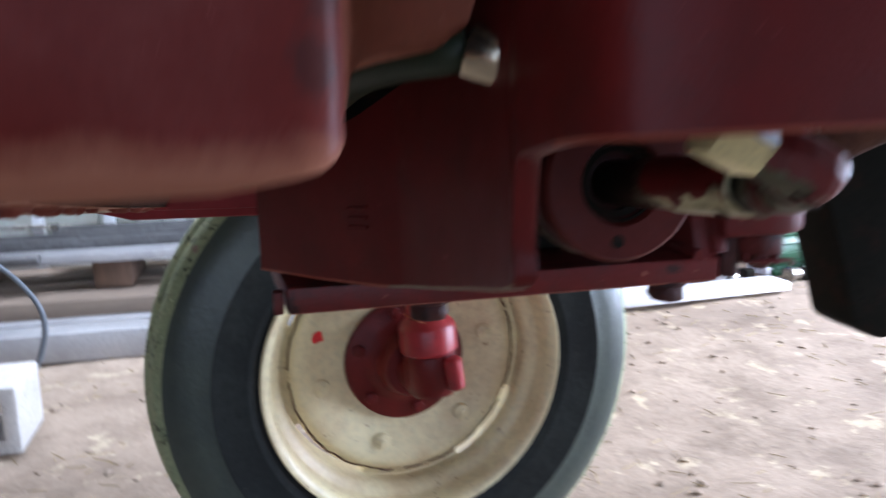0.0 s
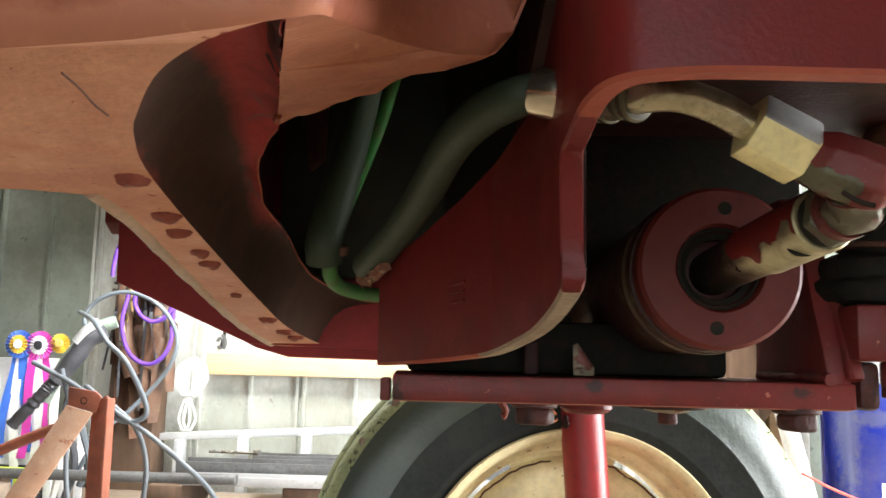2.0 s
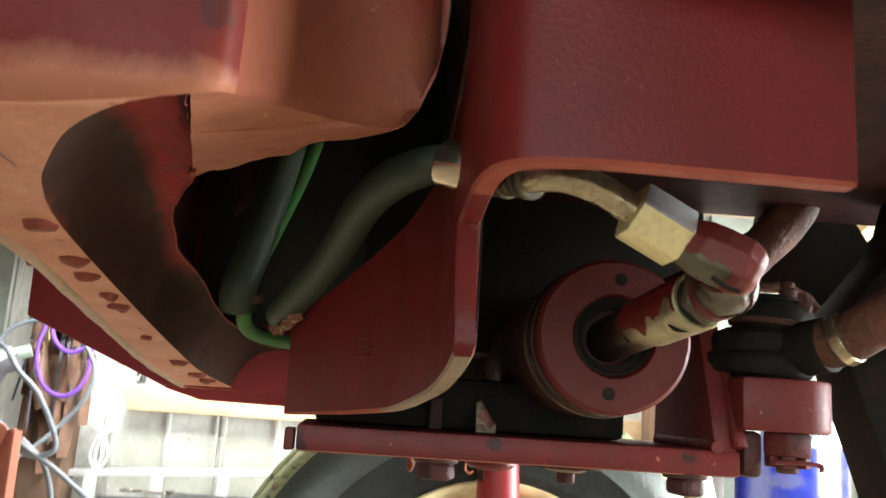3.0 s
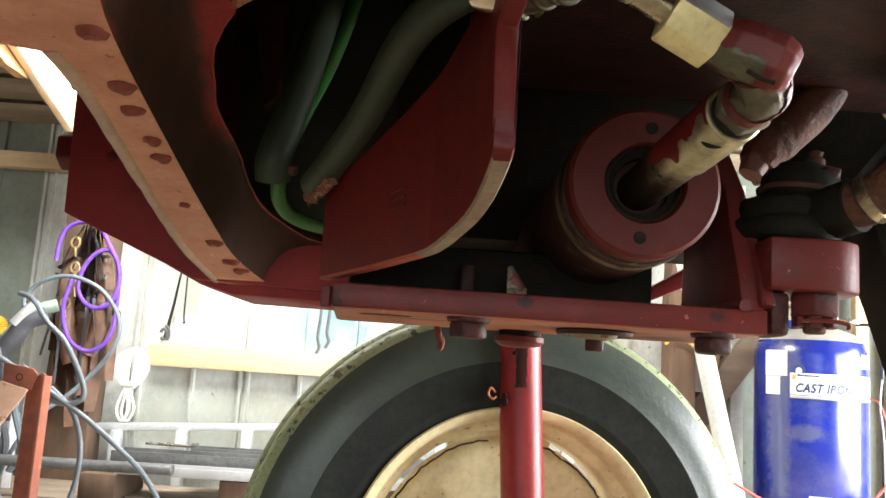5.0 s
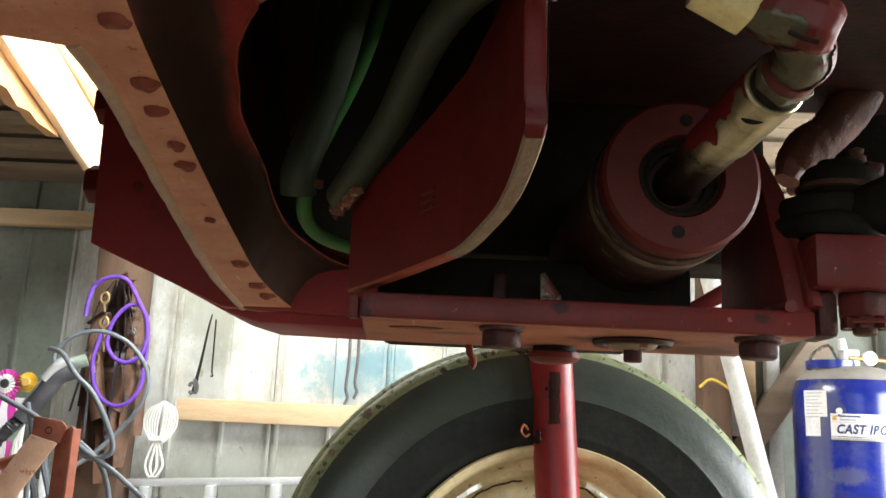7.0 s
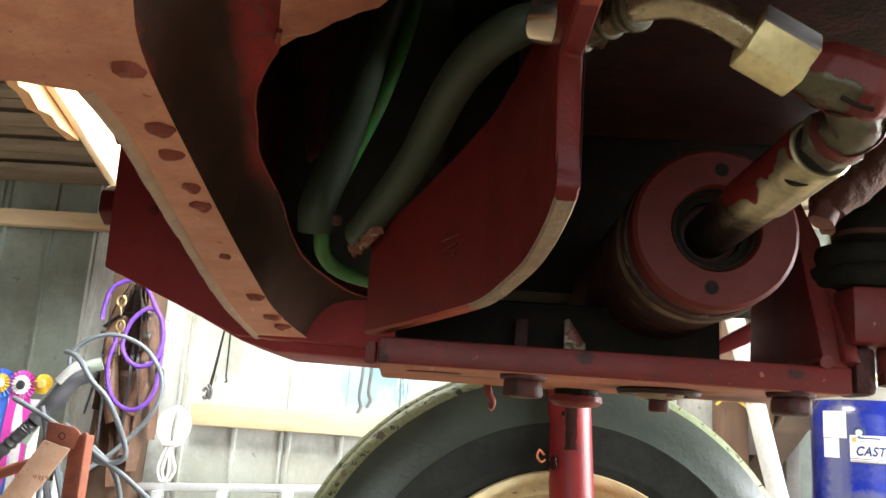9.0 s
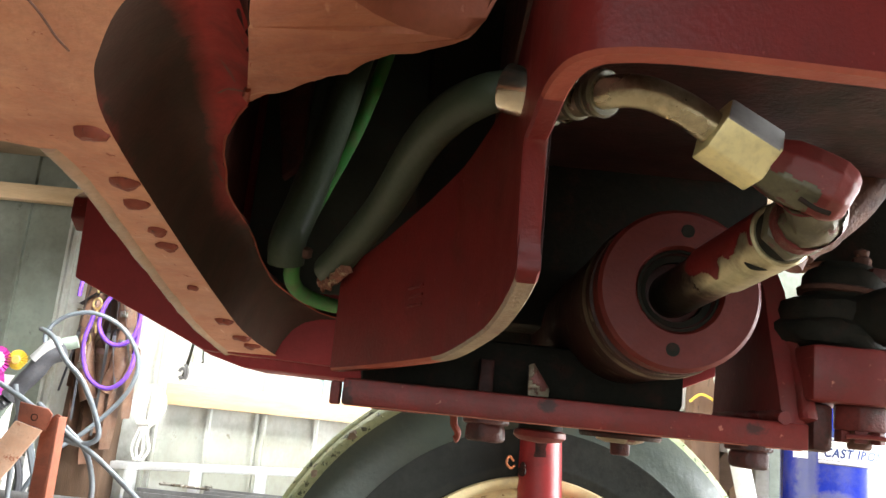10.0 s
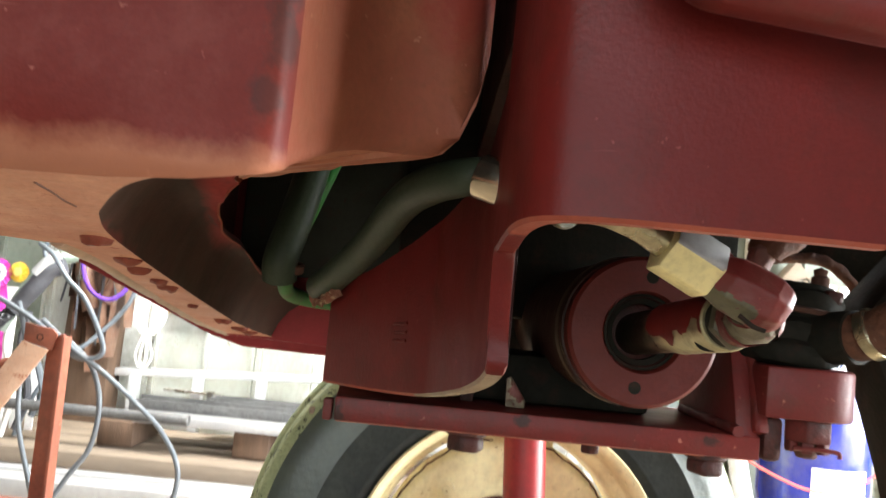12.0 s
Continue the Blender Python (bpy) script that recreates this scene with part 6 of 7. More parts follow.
def make_tank():
    c = Vector((1.534, 2.72, 0))
    R = 0.2
    t = thing("compressor_tank", (c.x, c.y, 0), "upright blue painted compressor tank with white labels", "air tank")
    shell = lathe([(0, 0.045), (0.10, 0.05), (0.165, 0.075), (0.192, 0.115), (R, 0.16), (R, 0.775), (0.1985, 0.797), (0.186, 0.832), (0.155, 0.864), (0.11, 0.882), (0.06, 0.889), (0, 0.890)], 80)
    up = Matrix.Translation(c) @ Matrix.Rotation(radians(90), 4, "X")
    body = part("shell", moved(shell, up), BLUE, t)
    part("dome_dust", moved(lathe([(0.1875, 0.8335), (0.1555, 0.8658), (0.1105, 0.8838), (0.06, 0.8908), (0, 0.8918)], 64), up), mat("dusty_dome", (0.42, 0.40, 0.34), (0.3, 0.3, 0.3), (0.1, 0.12, 0.3), 9, 90, 0.6, bump=0.1, spots=0.6), t, "dusty grey top")
    for k in range(3):
        a = radians(120 * k + 35)
        part("foot", moved(box(-0.03, 0.03, -0.012, 0.012, 0.0, 0.10, 0.004), Matrix.Translation(c + Vector((0.15 * math.cos(a), 0.15 * math.sin(a), 0)))), BLUE, t)

    def wrap(bm, r):
        """Bends a flat piece (x along the wall of the tank, z up) round the tank; x = 0 faces the camera's side."""
        for v in bm.verts:
            a = v.co.x / R - math.pi / 2 - 0.4
            rr = r - v.co.y
            v.co = Vector((c.x + rr * math.cos(a), c.y + rr * math.sin(a), v.co.z))
        return bm

    def patch(x0, x1, z0, z1, lift):
        bm = bmesh.new()
        n = max(2, int(abs(x1 - x0) / 0.008))
        rows = [[bm.verts.new((x0 + (x1 - x0) * i / n, y, z)) for i in range(n + 1)] for z, y in ((z0, 0), (z0, lift), (z1, lift), (z1, 0))]
        for r, s in zip(rows, rows[1:]):
            for i in range(n):
                bm.faces.new((r[i], r[i + 1], s[i + 1], s[i]))
        for v in bm.verts:
            v.co.y = -v.co.y
        return wrap(bm, R)

    lab = part("front_label", patch(-0.075, 0.34, 0.622, 0.712, 0.0012), LABEL, t, "white and silver wrap-round label")
    part("label_stripe", patch(-0.075, 0.34, 0.6225, 0.630, 0.0018), LABEL_GREY, lab)
    part("label_stripe", patch(-0.075, 0.34, 0.682, 0.6835, 0.0018), LABEL_GREY, lab)
    part("label_stripe", patch(-0.075, 0.34, 0.6185, 0.6222, 0.0018), BLACKP, lab)
    part("label_stripe", patch(-0.075, 0.34, 0.6320, 0.6345, 0.0018), BLACKP, lab)
    for k, (a, b) in enumerate(((-0.045, 0.022), (-0.045, 0.006))):
        part("small_print", patch(a, b, 0.7005 - 0.012 * k, 0.7055 - 0.012 * k, 0.0020), LABEL_GREY if k else INK, lab)
    part("print_mark", patch(-0.068, -0.054, 0.688, 0.704, 0.0020), GOLD, lab)
    cu = bpy.data.curves.new("word", "FONT")
    cu.body, cu.size, cu.shear, cu.extrude, cu.space_character = "CAST IRON", 0.043, 0.28, 0.0004, 1.12
    cu.offset = 0.0016
    tmp = bpy.data.objects.new("word", cu)
    scene.collection.objects.link(tmp)
    bpy.context.view_layer.update()
    me = bpy.data.meshes.new_from_object(tmp.evaluated_get(bpy.context.evaluated_depsgraph_get()))
    bpy.data.objects.remove(tmp)
    bm = bmesh.new()
    bm.from_mesh(me)
    bpy.data.meshes.remove(me)
    bmesh.ops.subdivide_edges(bm, edges=[e for e in bm.edges if e.calc_length() > 0.012], cuts=2)
    for v in bm.verts:
        v.co = Vector((v.co.x * 0.80 - 0.058, -0.0018 + (-0.0004 if v.co.z > 0 else 0.0004), v.co.y + 0.645))
    part("word", wrap(bm, R), INK, lab, "dark blue italic capitals")
    side = part("side_label", patch(-0.178, -0.085, 0.700, 0.793, 0.0012), LABEL, t, "white instruction label")
    for k in range(7):
        part("small_print", patch(-0.168, -0.1 - 0.008 * (k % 3), 0.782 - 0.012 * k, 0.7845 - 0.012 * k, 0.0018), LABEL_GREY, side)
    part("lower_label", patch(-0.176, -0.112, 0.632, 0.698, 0.0012), LABEL, t, "white instruction label")
    disc = lathe([(0, -0.0012), (0.021, -0.0012), (0.022, 0), (0, 0)], 24)
    moved(disc, Matrix.Translation((-0.045, 0, 0.722)))
    sticker = part("round_sticker", wrap(disc, R), INK, t, "round dark blue sticker with a white mark")
    mark = lathe([(0, -0.0018), (0.011, -0.0018), (0.012, 0), (0, 0)], 7)
    moved(mark, Matrix.Translation((-0.045, 0, 0.721)))
    part("white_mark", wrap(mark, R), LABEL, sticker)
    part("lower_notice", patch(-0.011, 0.2, 0.15, 0.286, 0.0012), LABEL, t, "white notice low on the tank")
    part("far_label", patch(0.19, 0.27, 0.74, 0.79, 0.0012), LABEL, t)
    # fittings on the top
    z = 0.888
    part("collar", moved(lathe([(0.085, 0), (0.088, 0.002), (0.088, 0.03), (0.085, 0.032), (0.082, 0.03), (0.082, 0.002)], 48, True), Matrix.Translation(c + Vector((-0.07, -0.01, z - 0.012))) @ Matrix.Rotation(radians(90), 4, "X")), BLUE, t, "blue lifting collar")
    part("valve_body", moved(box(-0.03, 0.03, -0.025, 0.025, 0, 0.06, 0.006), Matrix.Translation(c + Vector((-0.02, -0.05, z)))), WHITE, t, "white valve body")
    part("gauge", moved(lathe([(0, 0), (0.026, 0), (0.028, 0.004), (0.028, 0.02), (0.0, 0.022)], 28), Matrix.Translation(c + Vector((0.045, -0.08, z + 0.03)))), WHITE, t, "white dial gauge")
    part("knob", rod(c + Vector((-0.045, -0.06, z + 0.055)), c + Vector((-0.05, -0.06, z + 0.10)), 0.017, 0.014, 20, 0.003), WHITE, t)
    part("brass_tee", rod(c + Vector((-0.03, -0.07, z + 0.03)), c + Vector((0.12, -0.07, z + 0.022)), 0.010, 0.010, 16), BRASS, t)
    part("outlet_cock", moved(box(-0.012, 0.035, -0.01, 0.01, -0.01, 0.012, 0.003), Matrix.Translation(c + Vector((0.115, -0.075, z + 0.03)))), STEEL, t)
    part("air_line", tube([c + Vector((0.14, -0.07, z + 0.02)), c + Vector((0.19, -0.10, z + 0.01)), c + Vector((0.21, -0.12, z - 0.08)), c + Vector((0.205, -0.13, z - 0.18))], 0.006, 10, 6), BLACKP, t)
    part("bow_handle", tube([c + Vector((-0.14, -0.02, z - 0.03)), c + Vector((-0.15, -0.03, z + 0.03)), c + Vector((-0.09, -0.04, z + 0.075)), c + Vector((-0.06, -0.05, z + 0.02))], 0.006, 10, 6), STEEL, t)
    return t


make_tank()


def make_red_wire():
    whole("red_wire", tube([(1.14, 2.44, 0.325), (1.24, 2.42, 0.275), (1.37, 2.40, 0.232), (1.50, 2.40, 0.238), (1.62, 2.42, 0.31), (1.70, 2.44, 0.42), (1.76, 2.6, 0.55), (1.9, 2.9, 0.62), (1.95, 3.07, 0.64)], 0.0045, 8, 8), REDWIRE, "thin pink-red wire sagging past the tank", "wire")


make_red_wire()


def make_right_corner():
    whole("white_pipe", rod((1.262, 2.58, 0.0), (0.905, 2.70, 1.68), 0.034, 0.034, 32, 0.003), WHITEPIPE, "white plastic pipe leaning past the timber post", "pipe")
    bm = prism([(0.98, 0.33), (1.06, 0.26), (1.60, 0.98), (1.53, 1.06)], 2.965, 3.05, "y", 0.004)
    whole("timber_brace", bm, WOOD_GREY, "grey-brown diagonal timber brace on the wall", "timber brace")
    for x, m, l in ((1.235, WOOD, "pale upright board against the wall"), (1.335, WHITEPIPE, "white upright trunking against the wall"), (1.86, WOOD, "pale upright board against the wall"), (2.02, WHITEPIPE, "white upright trunking against the wall")):
        whole("upright_board", box(x, x + 0.055, 3.0, 3.045, 0.0, 1.5, 0.003), m, l, "board", "boards against the wall")
    whole("junction_box", box(1.155, 1.245, 2.94, 3.04, 0.62, 0.755, 0.006), PIPE_LT, "small grey metal junction box on the wall", "junction box")
    whole("yellow_wire", tube([(1.02, 2.86, 0.80), (1.06, 2.84, 0.83), (1.12, 2.83, 0.80), (1.16, 2.84, 0.76), (1.165, 2.88, 0.70)], 0.005, 8, 6), YELLOW, "looped yellow wire on the post", "wire")
    whole("white_cable", tube([(1.80, 2.45, 0.70), (1.88, 2.42, 0.71), (2.0, 2.40, 0.63), (2.08, 2.4, 0.45), (2.1, 2.42, 0.0)], 0.008, 10, 8), WHITECABLE, "white cable arching down to the floor", "cable")
    for k in range(4):
        x = 1.80 + 0.045 * k
        whole("hanging_wire", tube([(x, 2.70, 0.95), (x + 0.01 * (-1) ** k, 2.70, 0.80), (x - 0.008, 2.70, 0.62), (x + 0.006, 2.70, 0.45 + 0.05 * k), (x + 0.01, 2.70, 0.002)], 0.0035, 8, 8), COPPER if k % 2 else WHITECABLE, "thin bundled wire standing on end", "wire", "bundled wires")


make_right_corner()


def make_floor_clutter():
    bm = box(-0.34, 0.34, -0.06, 0.06, 0.0, 0.032, 0.004)
    moved(bm, Matrix.Translation((1.47, 2.235, 0.012)) @ Matrix.Rotation(radians(5), 4, "Z"))
    whole("floor_board", jitter(bm, 0.002, 9), WHITE, "white painted board lying on the dirt", "board")
    bm = box(-0.2, 0.2, -0.035, 0.035, 0.0, 0.03, 0.004)
    moved(bm, Matrix.Translation((1.36, 2.40, 0.006)) @ Matrix.Rotation(radians(24), 4, "Z"))
    whole("floor_board", jitter(bm, 0.002, 9), WHITE, "short white painted board lying on the dirt", "board")
    t = thing("gate_valve", (1.70, 2.44, 0), "grey cast gate valve standing on the floor", "valve")
    part("flange", rod((1.70, 2.44, 0.0), (1.70, 2.44, 0.018), 0.05, 0.05, 26, 0.003), STEEL, t)
    part("stem", rod((1.70, 2.44, 0.018), (1.70, 2.44, 0.20), 0.016, 0.014, 18), STEEL, t)
    part("body", jitter(box(1.655, 1.755, 2.405, 2.475, 0.195, 0.285, 0.014), 0.003, 30), STEEL, t)
    part("bore", rod((1.70, 2.407, 0.24), (1.70, 2.397, 0.24), 0.028, 0.028, 22), DARK, t)
    t = thing("electric_motor", (2.02, 2.55, 0), "green finned electric motor on the floor", "motor")
    axis = Matrix.Translation((1.88, 2.52, 0.092)) @ Matrix.Rotation(radians(-78), 4, "Z")
    part("casing", moved(lathe([(0, 0), (0.06, 0.0), (0.072, 0.012), (0.075, 0.03), (0.075, 0.22), (0.07, 0.24), (0, 0.245)], 36), axis), GREENM, t)
    for k in range(14):
        a = 2 * math.pi * k / 14
        part("fin", moved(box(0.073, 0.086, 0.04, 0.21, -0.002, 0.002), axis @ Matrix.Rotation(a, 4, "Y")), GREENM, t)
    part("shaft", moved(rod((0, -0.05, 0), (0, 0.002, 0), 0.01, 0.01, 14), axis), STEEL, t)
    part("foot", box(1.92, 2.12, 2.47, 2.62, 0.0, 0.022, 0.003), GREENM, t)
    rng = random.Random(11)
    for k in range(9):
        x, y = 1.50 + 0.075 * k + rng.uniform(-0.02, 0.02), 2.40 + rng.uniform(-0.04, 0.14)
        s = rng.uniform(0.022, 0.042)
        kind = k % 3
        if kind == 0:
            whole("pipe_fitting", rod((x - s, y, s * 0.9), (x + s, y + s * 0.6, s * 0.9), s * 0.9, s * 0.7, 16, 0.004), STEEL, "small grey pipe fitting on the dirt", "pipe fitting", "scrap fittings")
        elif kind == 1:
            whole("scrap_casting", jitter(box(x - s, x + s, y - s, y + s, 0.0, s * 1.6, 0.008), 0.006, 25, k), DARK, "dark scrap casting on the dirt", "scrap metal", "scrap fittings")
        else:
            whole("white_offcut", moved(box(-s * 1.5, s * 1.5, -s * 0.5, s * 0.5, 0, s, 0.003), Matrix.Translation((x, y, 0.002)) @ Matrix.Rotation(rng.uniform(0, 3), 4, "Z")), WHITE, "small white offcut on the dirt", "offcut", "scrap fittings")
    t = thing("step_stool", (2.1, 2.45, 0), "small white stool on the dirt", "stool")
    part("top", box(2.10, 2.36, 2.36, 2.50, 0.13, 0.155, 0.004), WHITE, t)
    for x in (2.12, 2.32):
        for y in (2.37, 2.47):
            part("leg", box(x, x + 0.022, y, y + 0.02, 0, 0.13), WHITE, t)


make_floor_clutter()

# ---------------- things hung on the post and wall ----------------


def make_harness():
    t = thing("leather_harness", (-1.27, 2.80, 0.55), "bunch of brown leather harness straps hung on the post", "harness")
    rng = random.Random(8)

    def strap(pts, w, material, name="strap"):
        path = smooth_path(pts, 8)
        rows = [[], [], [], []]
        for i, p in enumerate(path):
            d = path[min(i + 1, len(path) - 1)] - path[max(i - 1, 0)]
            sx = Vector((d.z, 0.35 * math.sin(i * 0.2 + rng.random() * 0.2), -d.x)).normalized() * w / 2
            n = Vector((0, -0.0022, 0))
            for row, q in zip(rows, (p - sx, p + sx, p + sx + n, p - sx + n)):
                row.append(q)
        bm = skin(rows + [rows[0]])
        part(name, bm, material, t)

    top = Vector((-1.285, 2.79, 1.135))
    for k, (x, z, bow) in enumerate(((-1.36, 0.60, -0.03), (-1.32, 0.55, -0.015), (-1.27, 0.50, 0.01), (-1.22, 0.56, 0.02), (-1.18, 0.66, 0.04), (-1.245, 0.46, 0.03), (-1.30, 0.72, -0.05))):
        y = 2.815 - 0.006 * k
        strap([top + Vector((rng.uniform(-0.01, 0.01), 0.02 - 0.004 * k, 0)), ((top.x + x) / 2 + bow, y, 0.90), (x + bow * 0.6, y - 0.004, 0.75), (x, y, z)], 0.045 + 0.012 * (k % 3), LEATHER)
    for k, (x, z, w) in enumerate(((-1.395, 0.62, 0.06), (-1.355, 0.42, 0.075), (-1.29, 0.34, 0.08), (-1.225, 0.40, 0.075), (-1.165, 0.52, 0.065), (-1.31, 0.52, 0.07))):
        y = 2.828 - 0.003 * (k % 2)
        strap([top + Vector((0.3 * (x + 1.285), 0.03, -0.02)), (x * 0.5 + top.x * 0.5 + 0.02 * math.sin(3.1 * k), y, 0.95), (x + 0.015 * math.sin(2.3 * k + 1), y - 0.004, 0.75), (x, y, z)], w, LEATHER, "flap")
    pad = jitter(tube([(-1.335, 2.79, 0.98), (-1.345, 2.775, 0.85), (-1.33, 2.77, 0.70), (-1.29, 2.78, 0.58)], 0.035, 14, 8), 0.006, 18)
    part("pad", pad, LEATHER, t, "padded brown collar")
    pad = jitter(tube([(-1.215, 2.78, 0.96), (-1.195, 2.77, 0.84), (-1.205, 2.77, 0.70), (-1.24, 2.775, 0.62)], 0.033, 14, 8), 0.006, 18)
    part("pad", pad, LEATHER, t, "padded brown collar")
    strap([(-1.38, 2.755, 0.93), (-1.30, 2.745, 0.985), (-1.20, 2.745, 0.985), (-1.11, 2.755, 0.965)], 0.024, STRAP, "buckle_strap")
    strap([(-1.36, 2.752, 0.84), (-1.27, 2.742, 0.83), (-1.19, 2.744, 0.855), (-1.145, 2.755, 0.86)], 0.024, STRAP, "buckle_strap")
    for k, (x0, x1, z1) in enumerate(((-1.35, -1.40, 0.60), (-1.31, -1.335, 0.50), (-1.265, -1.25, 0.45), (-1.23, -1.19, 0.62), (-1.215, -1.15, 0.72))):
        strap([(top.x + 0.25 * (x0 - top.x), 2.755, 1.10), (x0, 2.742 - 0.003 * k, 0.98), (0.5 * (x0 + x1) + 0.012 * (-1) ** k, 2.738, 0.80), (x1, 2.745, z1)], 0.014, STRAP if k % 2 else BLACKP, "thin_strap")
    for x, z in ((-1.365, 0.90), (-1.20, 0.905), (-1.19, 0.80), (-1.33, 0.70)):
        part("buckle", jitter(box(x - 0.014, x + 0.014, 2.728, 2.733, z - 0.011, z + 0.011, 0.002), 0.002, 60), STEEL, t, "small steel buckle")
    for x, z in ((-1.315, 1.03), (-1.305, 0.935), (-1.30, 0.88), (-1.325, 0.80)):
        ring = tube([(x + 0.016 * math.cos(a), 2.728, z + 0.02 * math.sin(a)) for a in np.linspace(0, 2 * math.pi, 9)], 0.0045, 8, 4)
        part("snap_hook", ring, BRASS, t, "brass snap hook")
        part("snap_bar", rod((x, 2.728, z - 0.02), (x + 0.006, 2.728, z - 0.055), 0.005, 0.004, 10), BRASS, t)
    t.location.x += 0.038
    return t


make_harness()


def make_purple_rope():
    bm = tube([(-1.337, 2.715, 0.956), (-1.331, 2.71, 1.016), (-1.312, 2.705, 1.073), (-1.268, 2.70, 1.101), (-1.221, 2.695, 1.108), (-1.180, 2.695, 1.090), (-1.148, 2.695, 1.042), (-1.122, 2.69, 1.000),
               (-1.095, 2.69, 0.955), (-1.084, 2.69, 0.885), (-1.103, 2.69, 0.815), (-1.152, 2.69, 0.786), (-1.202, 2.695, 0.803), (-1.235, 2.70, 0.850), (-1.234, 2.70, 0.902), (-1.214, 2.70, 0.956), (-1.172, 2.70, 0.999),
               (-1.130, 2.705, 1.000), (-1.103, 2.71, 0.950), (-1.092, 2.71, 0.870), (-1.091, 2.71, 0.793), (-1.091, 2.705, 0.718), (-1.113, 2.70, 0.660), (-1.161, 2.70, 0.627), (-1.214, 2.70, 0.639), (-1.253, 2.70, 0.677), (-1.277, 2.70, 0.744),
               (-1.280, 2.70, 0.807), (-1.268, 2.70, 0.860), (-1.262, 2.70, 0.900)], 0.0080, 10, 6, twist=0.9, lobes=3, depth=0.14)
    whole("purple_rope", bm, PURPLE, "purple lead rope looped over the harness", "rope")


make_purple_rope()


def make_cables():
    """Grey flex in loose loops, hung from the post in front of the stand."""
    whole("grey_cable", tube([(-1.345, 2.56, 0.735), (-1.36, 2.56, 0.80), (-1.30, 2.56, 0.865), (-1.20, 2.56, 0.885), (-1.09, 2.56, 0.84), (-1.02, 2.56, 0.74), (-1.03, 2.56, 0.64), (-1.09, 2.56, 0.55), (-1.17, 2.54, 0.46), (-1.25, 2.5, 0.38), (-1.32, 2.46, 0.2), (-1.36, 2.45, 0.01)], 0.0080, 12, 8),
          GREYCABLE, "grey flex hung in a wide loop", "cable", "grey cables")
    whole("grey_cable", tube([(-1.28, 2.35, 0.80), (-1.20, 2.2, 0.79), (-1.07, 2.0, 0.76), (-0.99, 1.92, 0.70), (-0.922, 1.90, 0.643), (-0.86, 1.90, 0.53), (-0.868, 1.90, 0.49), (-0.93, 1.90, 0.485), (-1.02, 1.92, 0.54), (-1.10, 1.94, 0.585), (-1.22, 1.96, 0.637)], 0.0075, 10, 8),
          GREYCABLE, "grey flex bent back on itself", "cable", "grey cables")
    whole("grey_cable", tube([(-1.05, 1.94, 0.575), (-0.94, 1.90, 0.505), (-0.85, 1.90, 0.45), (-0.755, 1.90, 0.379), (-0.67, 1.90, 0.305), (-0.612, 1.90, 0.212), (-0.615, 1.90, 0.12), (-0.66, 1.9, 0.03), (-0.75, 1.9, 0.008)], 0.0075, 10, 8),
          GREYCABLE, "grey flex sagging to the floor", "cable", "grey cables")
    whole("grey_cable", tube([(-0.96, 1.93, 0.52), (-0.89, 1.92, 0.46), (-0.855, 1.92, 0.36), (-0.865, 1.92, 0.24), (-0.915, 1.92, 0.155), (-0.98, 1.92, 0.05), (-1.05, 1.92, 0.009)], 0.0075, 10, 8),
          GREYCABLE, "grey flex sagging to the floor", "cable", "grey cables")
    whole("grey_cable", tube([(-1.13, 1.95, 0.62), (-1.095, 1.95, 0.50), (-1.098, 1.95, 0.40), (-1.085, 1.95, 0.27), (-1.04, 1.95, 0.13), (-1.0, 1.95, 0.009)], 0.0075, 10, 8),
          GREYCABLE, "grey flex sagging to the floor", "cable", "grey cables")
    bms = []
    for k in range(6):
        w, dx = 0.008 + 0.0092 * k, 0.004 * (k % 3)
        bms.append(tube([(-1.085 + dx, 2.955, 0.655), (-1.085 - w, 2.95, 0.62), (-1.088 - 1.1 * w, 2.945, 0.55), (-1.088, 2.94, 0.485), (-1.085 + 1.1 * w, 2.945, 0.55), (-1.083 + w, 2.95, 0.62), (-1.085 + dx, 2.955, 0.655)], 0.0033, 8, 6))
    for s in (-1, 1):
        bms.append(tube([(-1.09, 2.93, 0.515), (-1.09 + 0.018 * s, 2.93, 0.47), (-1.088 + 0.034 * s, 2.93, 0.41), (-1.09 + 0.012 * s, 2.93, 0.365), (-1.09 - 0.012 * s, 2.93, 0.40), (-1.088, 2.93, 0.50)], 0.0055, 8, 6))
    t = thing("cable_coil", (-1.085, 2.95, 0.36), "bundled white cable hung on the timber rail", "cable")
    for b in bms:
        part("cable_turn", b, WHITECABLE, t)
    part("tie", rod((-1.112, 2.925, 0.505), (-1.062, 2.925, 0.508), 0.011, 0.011, 12, 0.002), WHITECABLE, t)


make_cables()


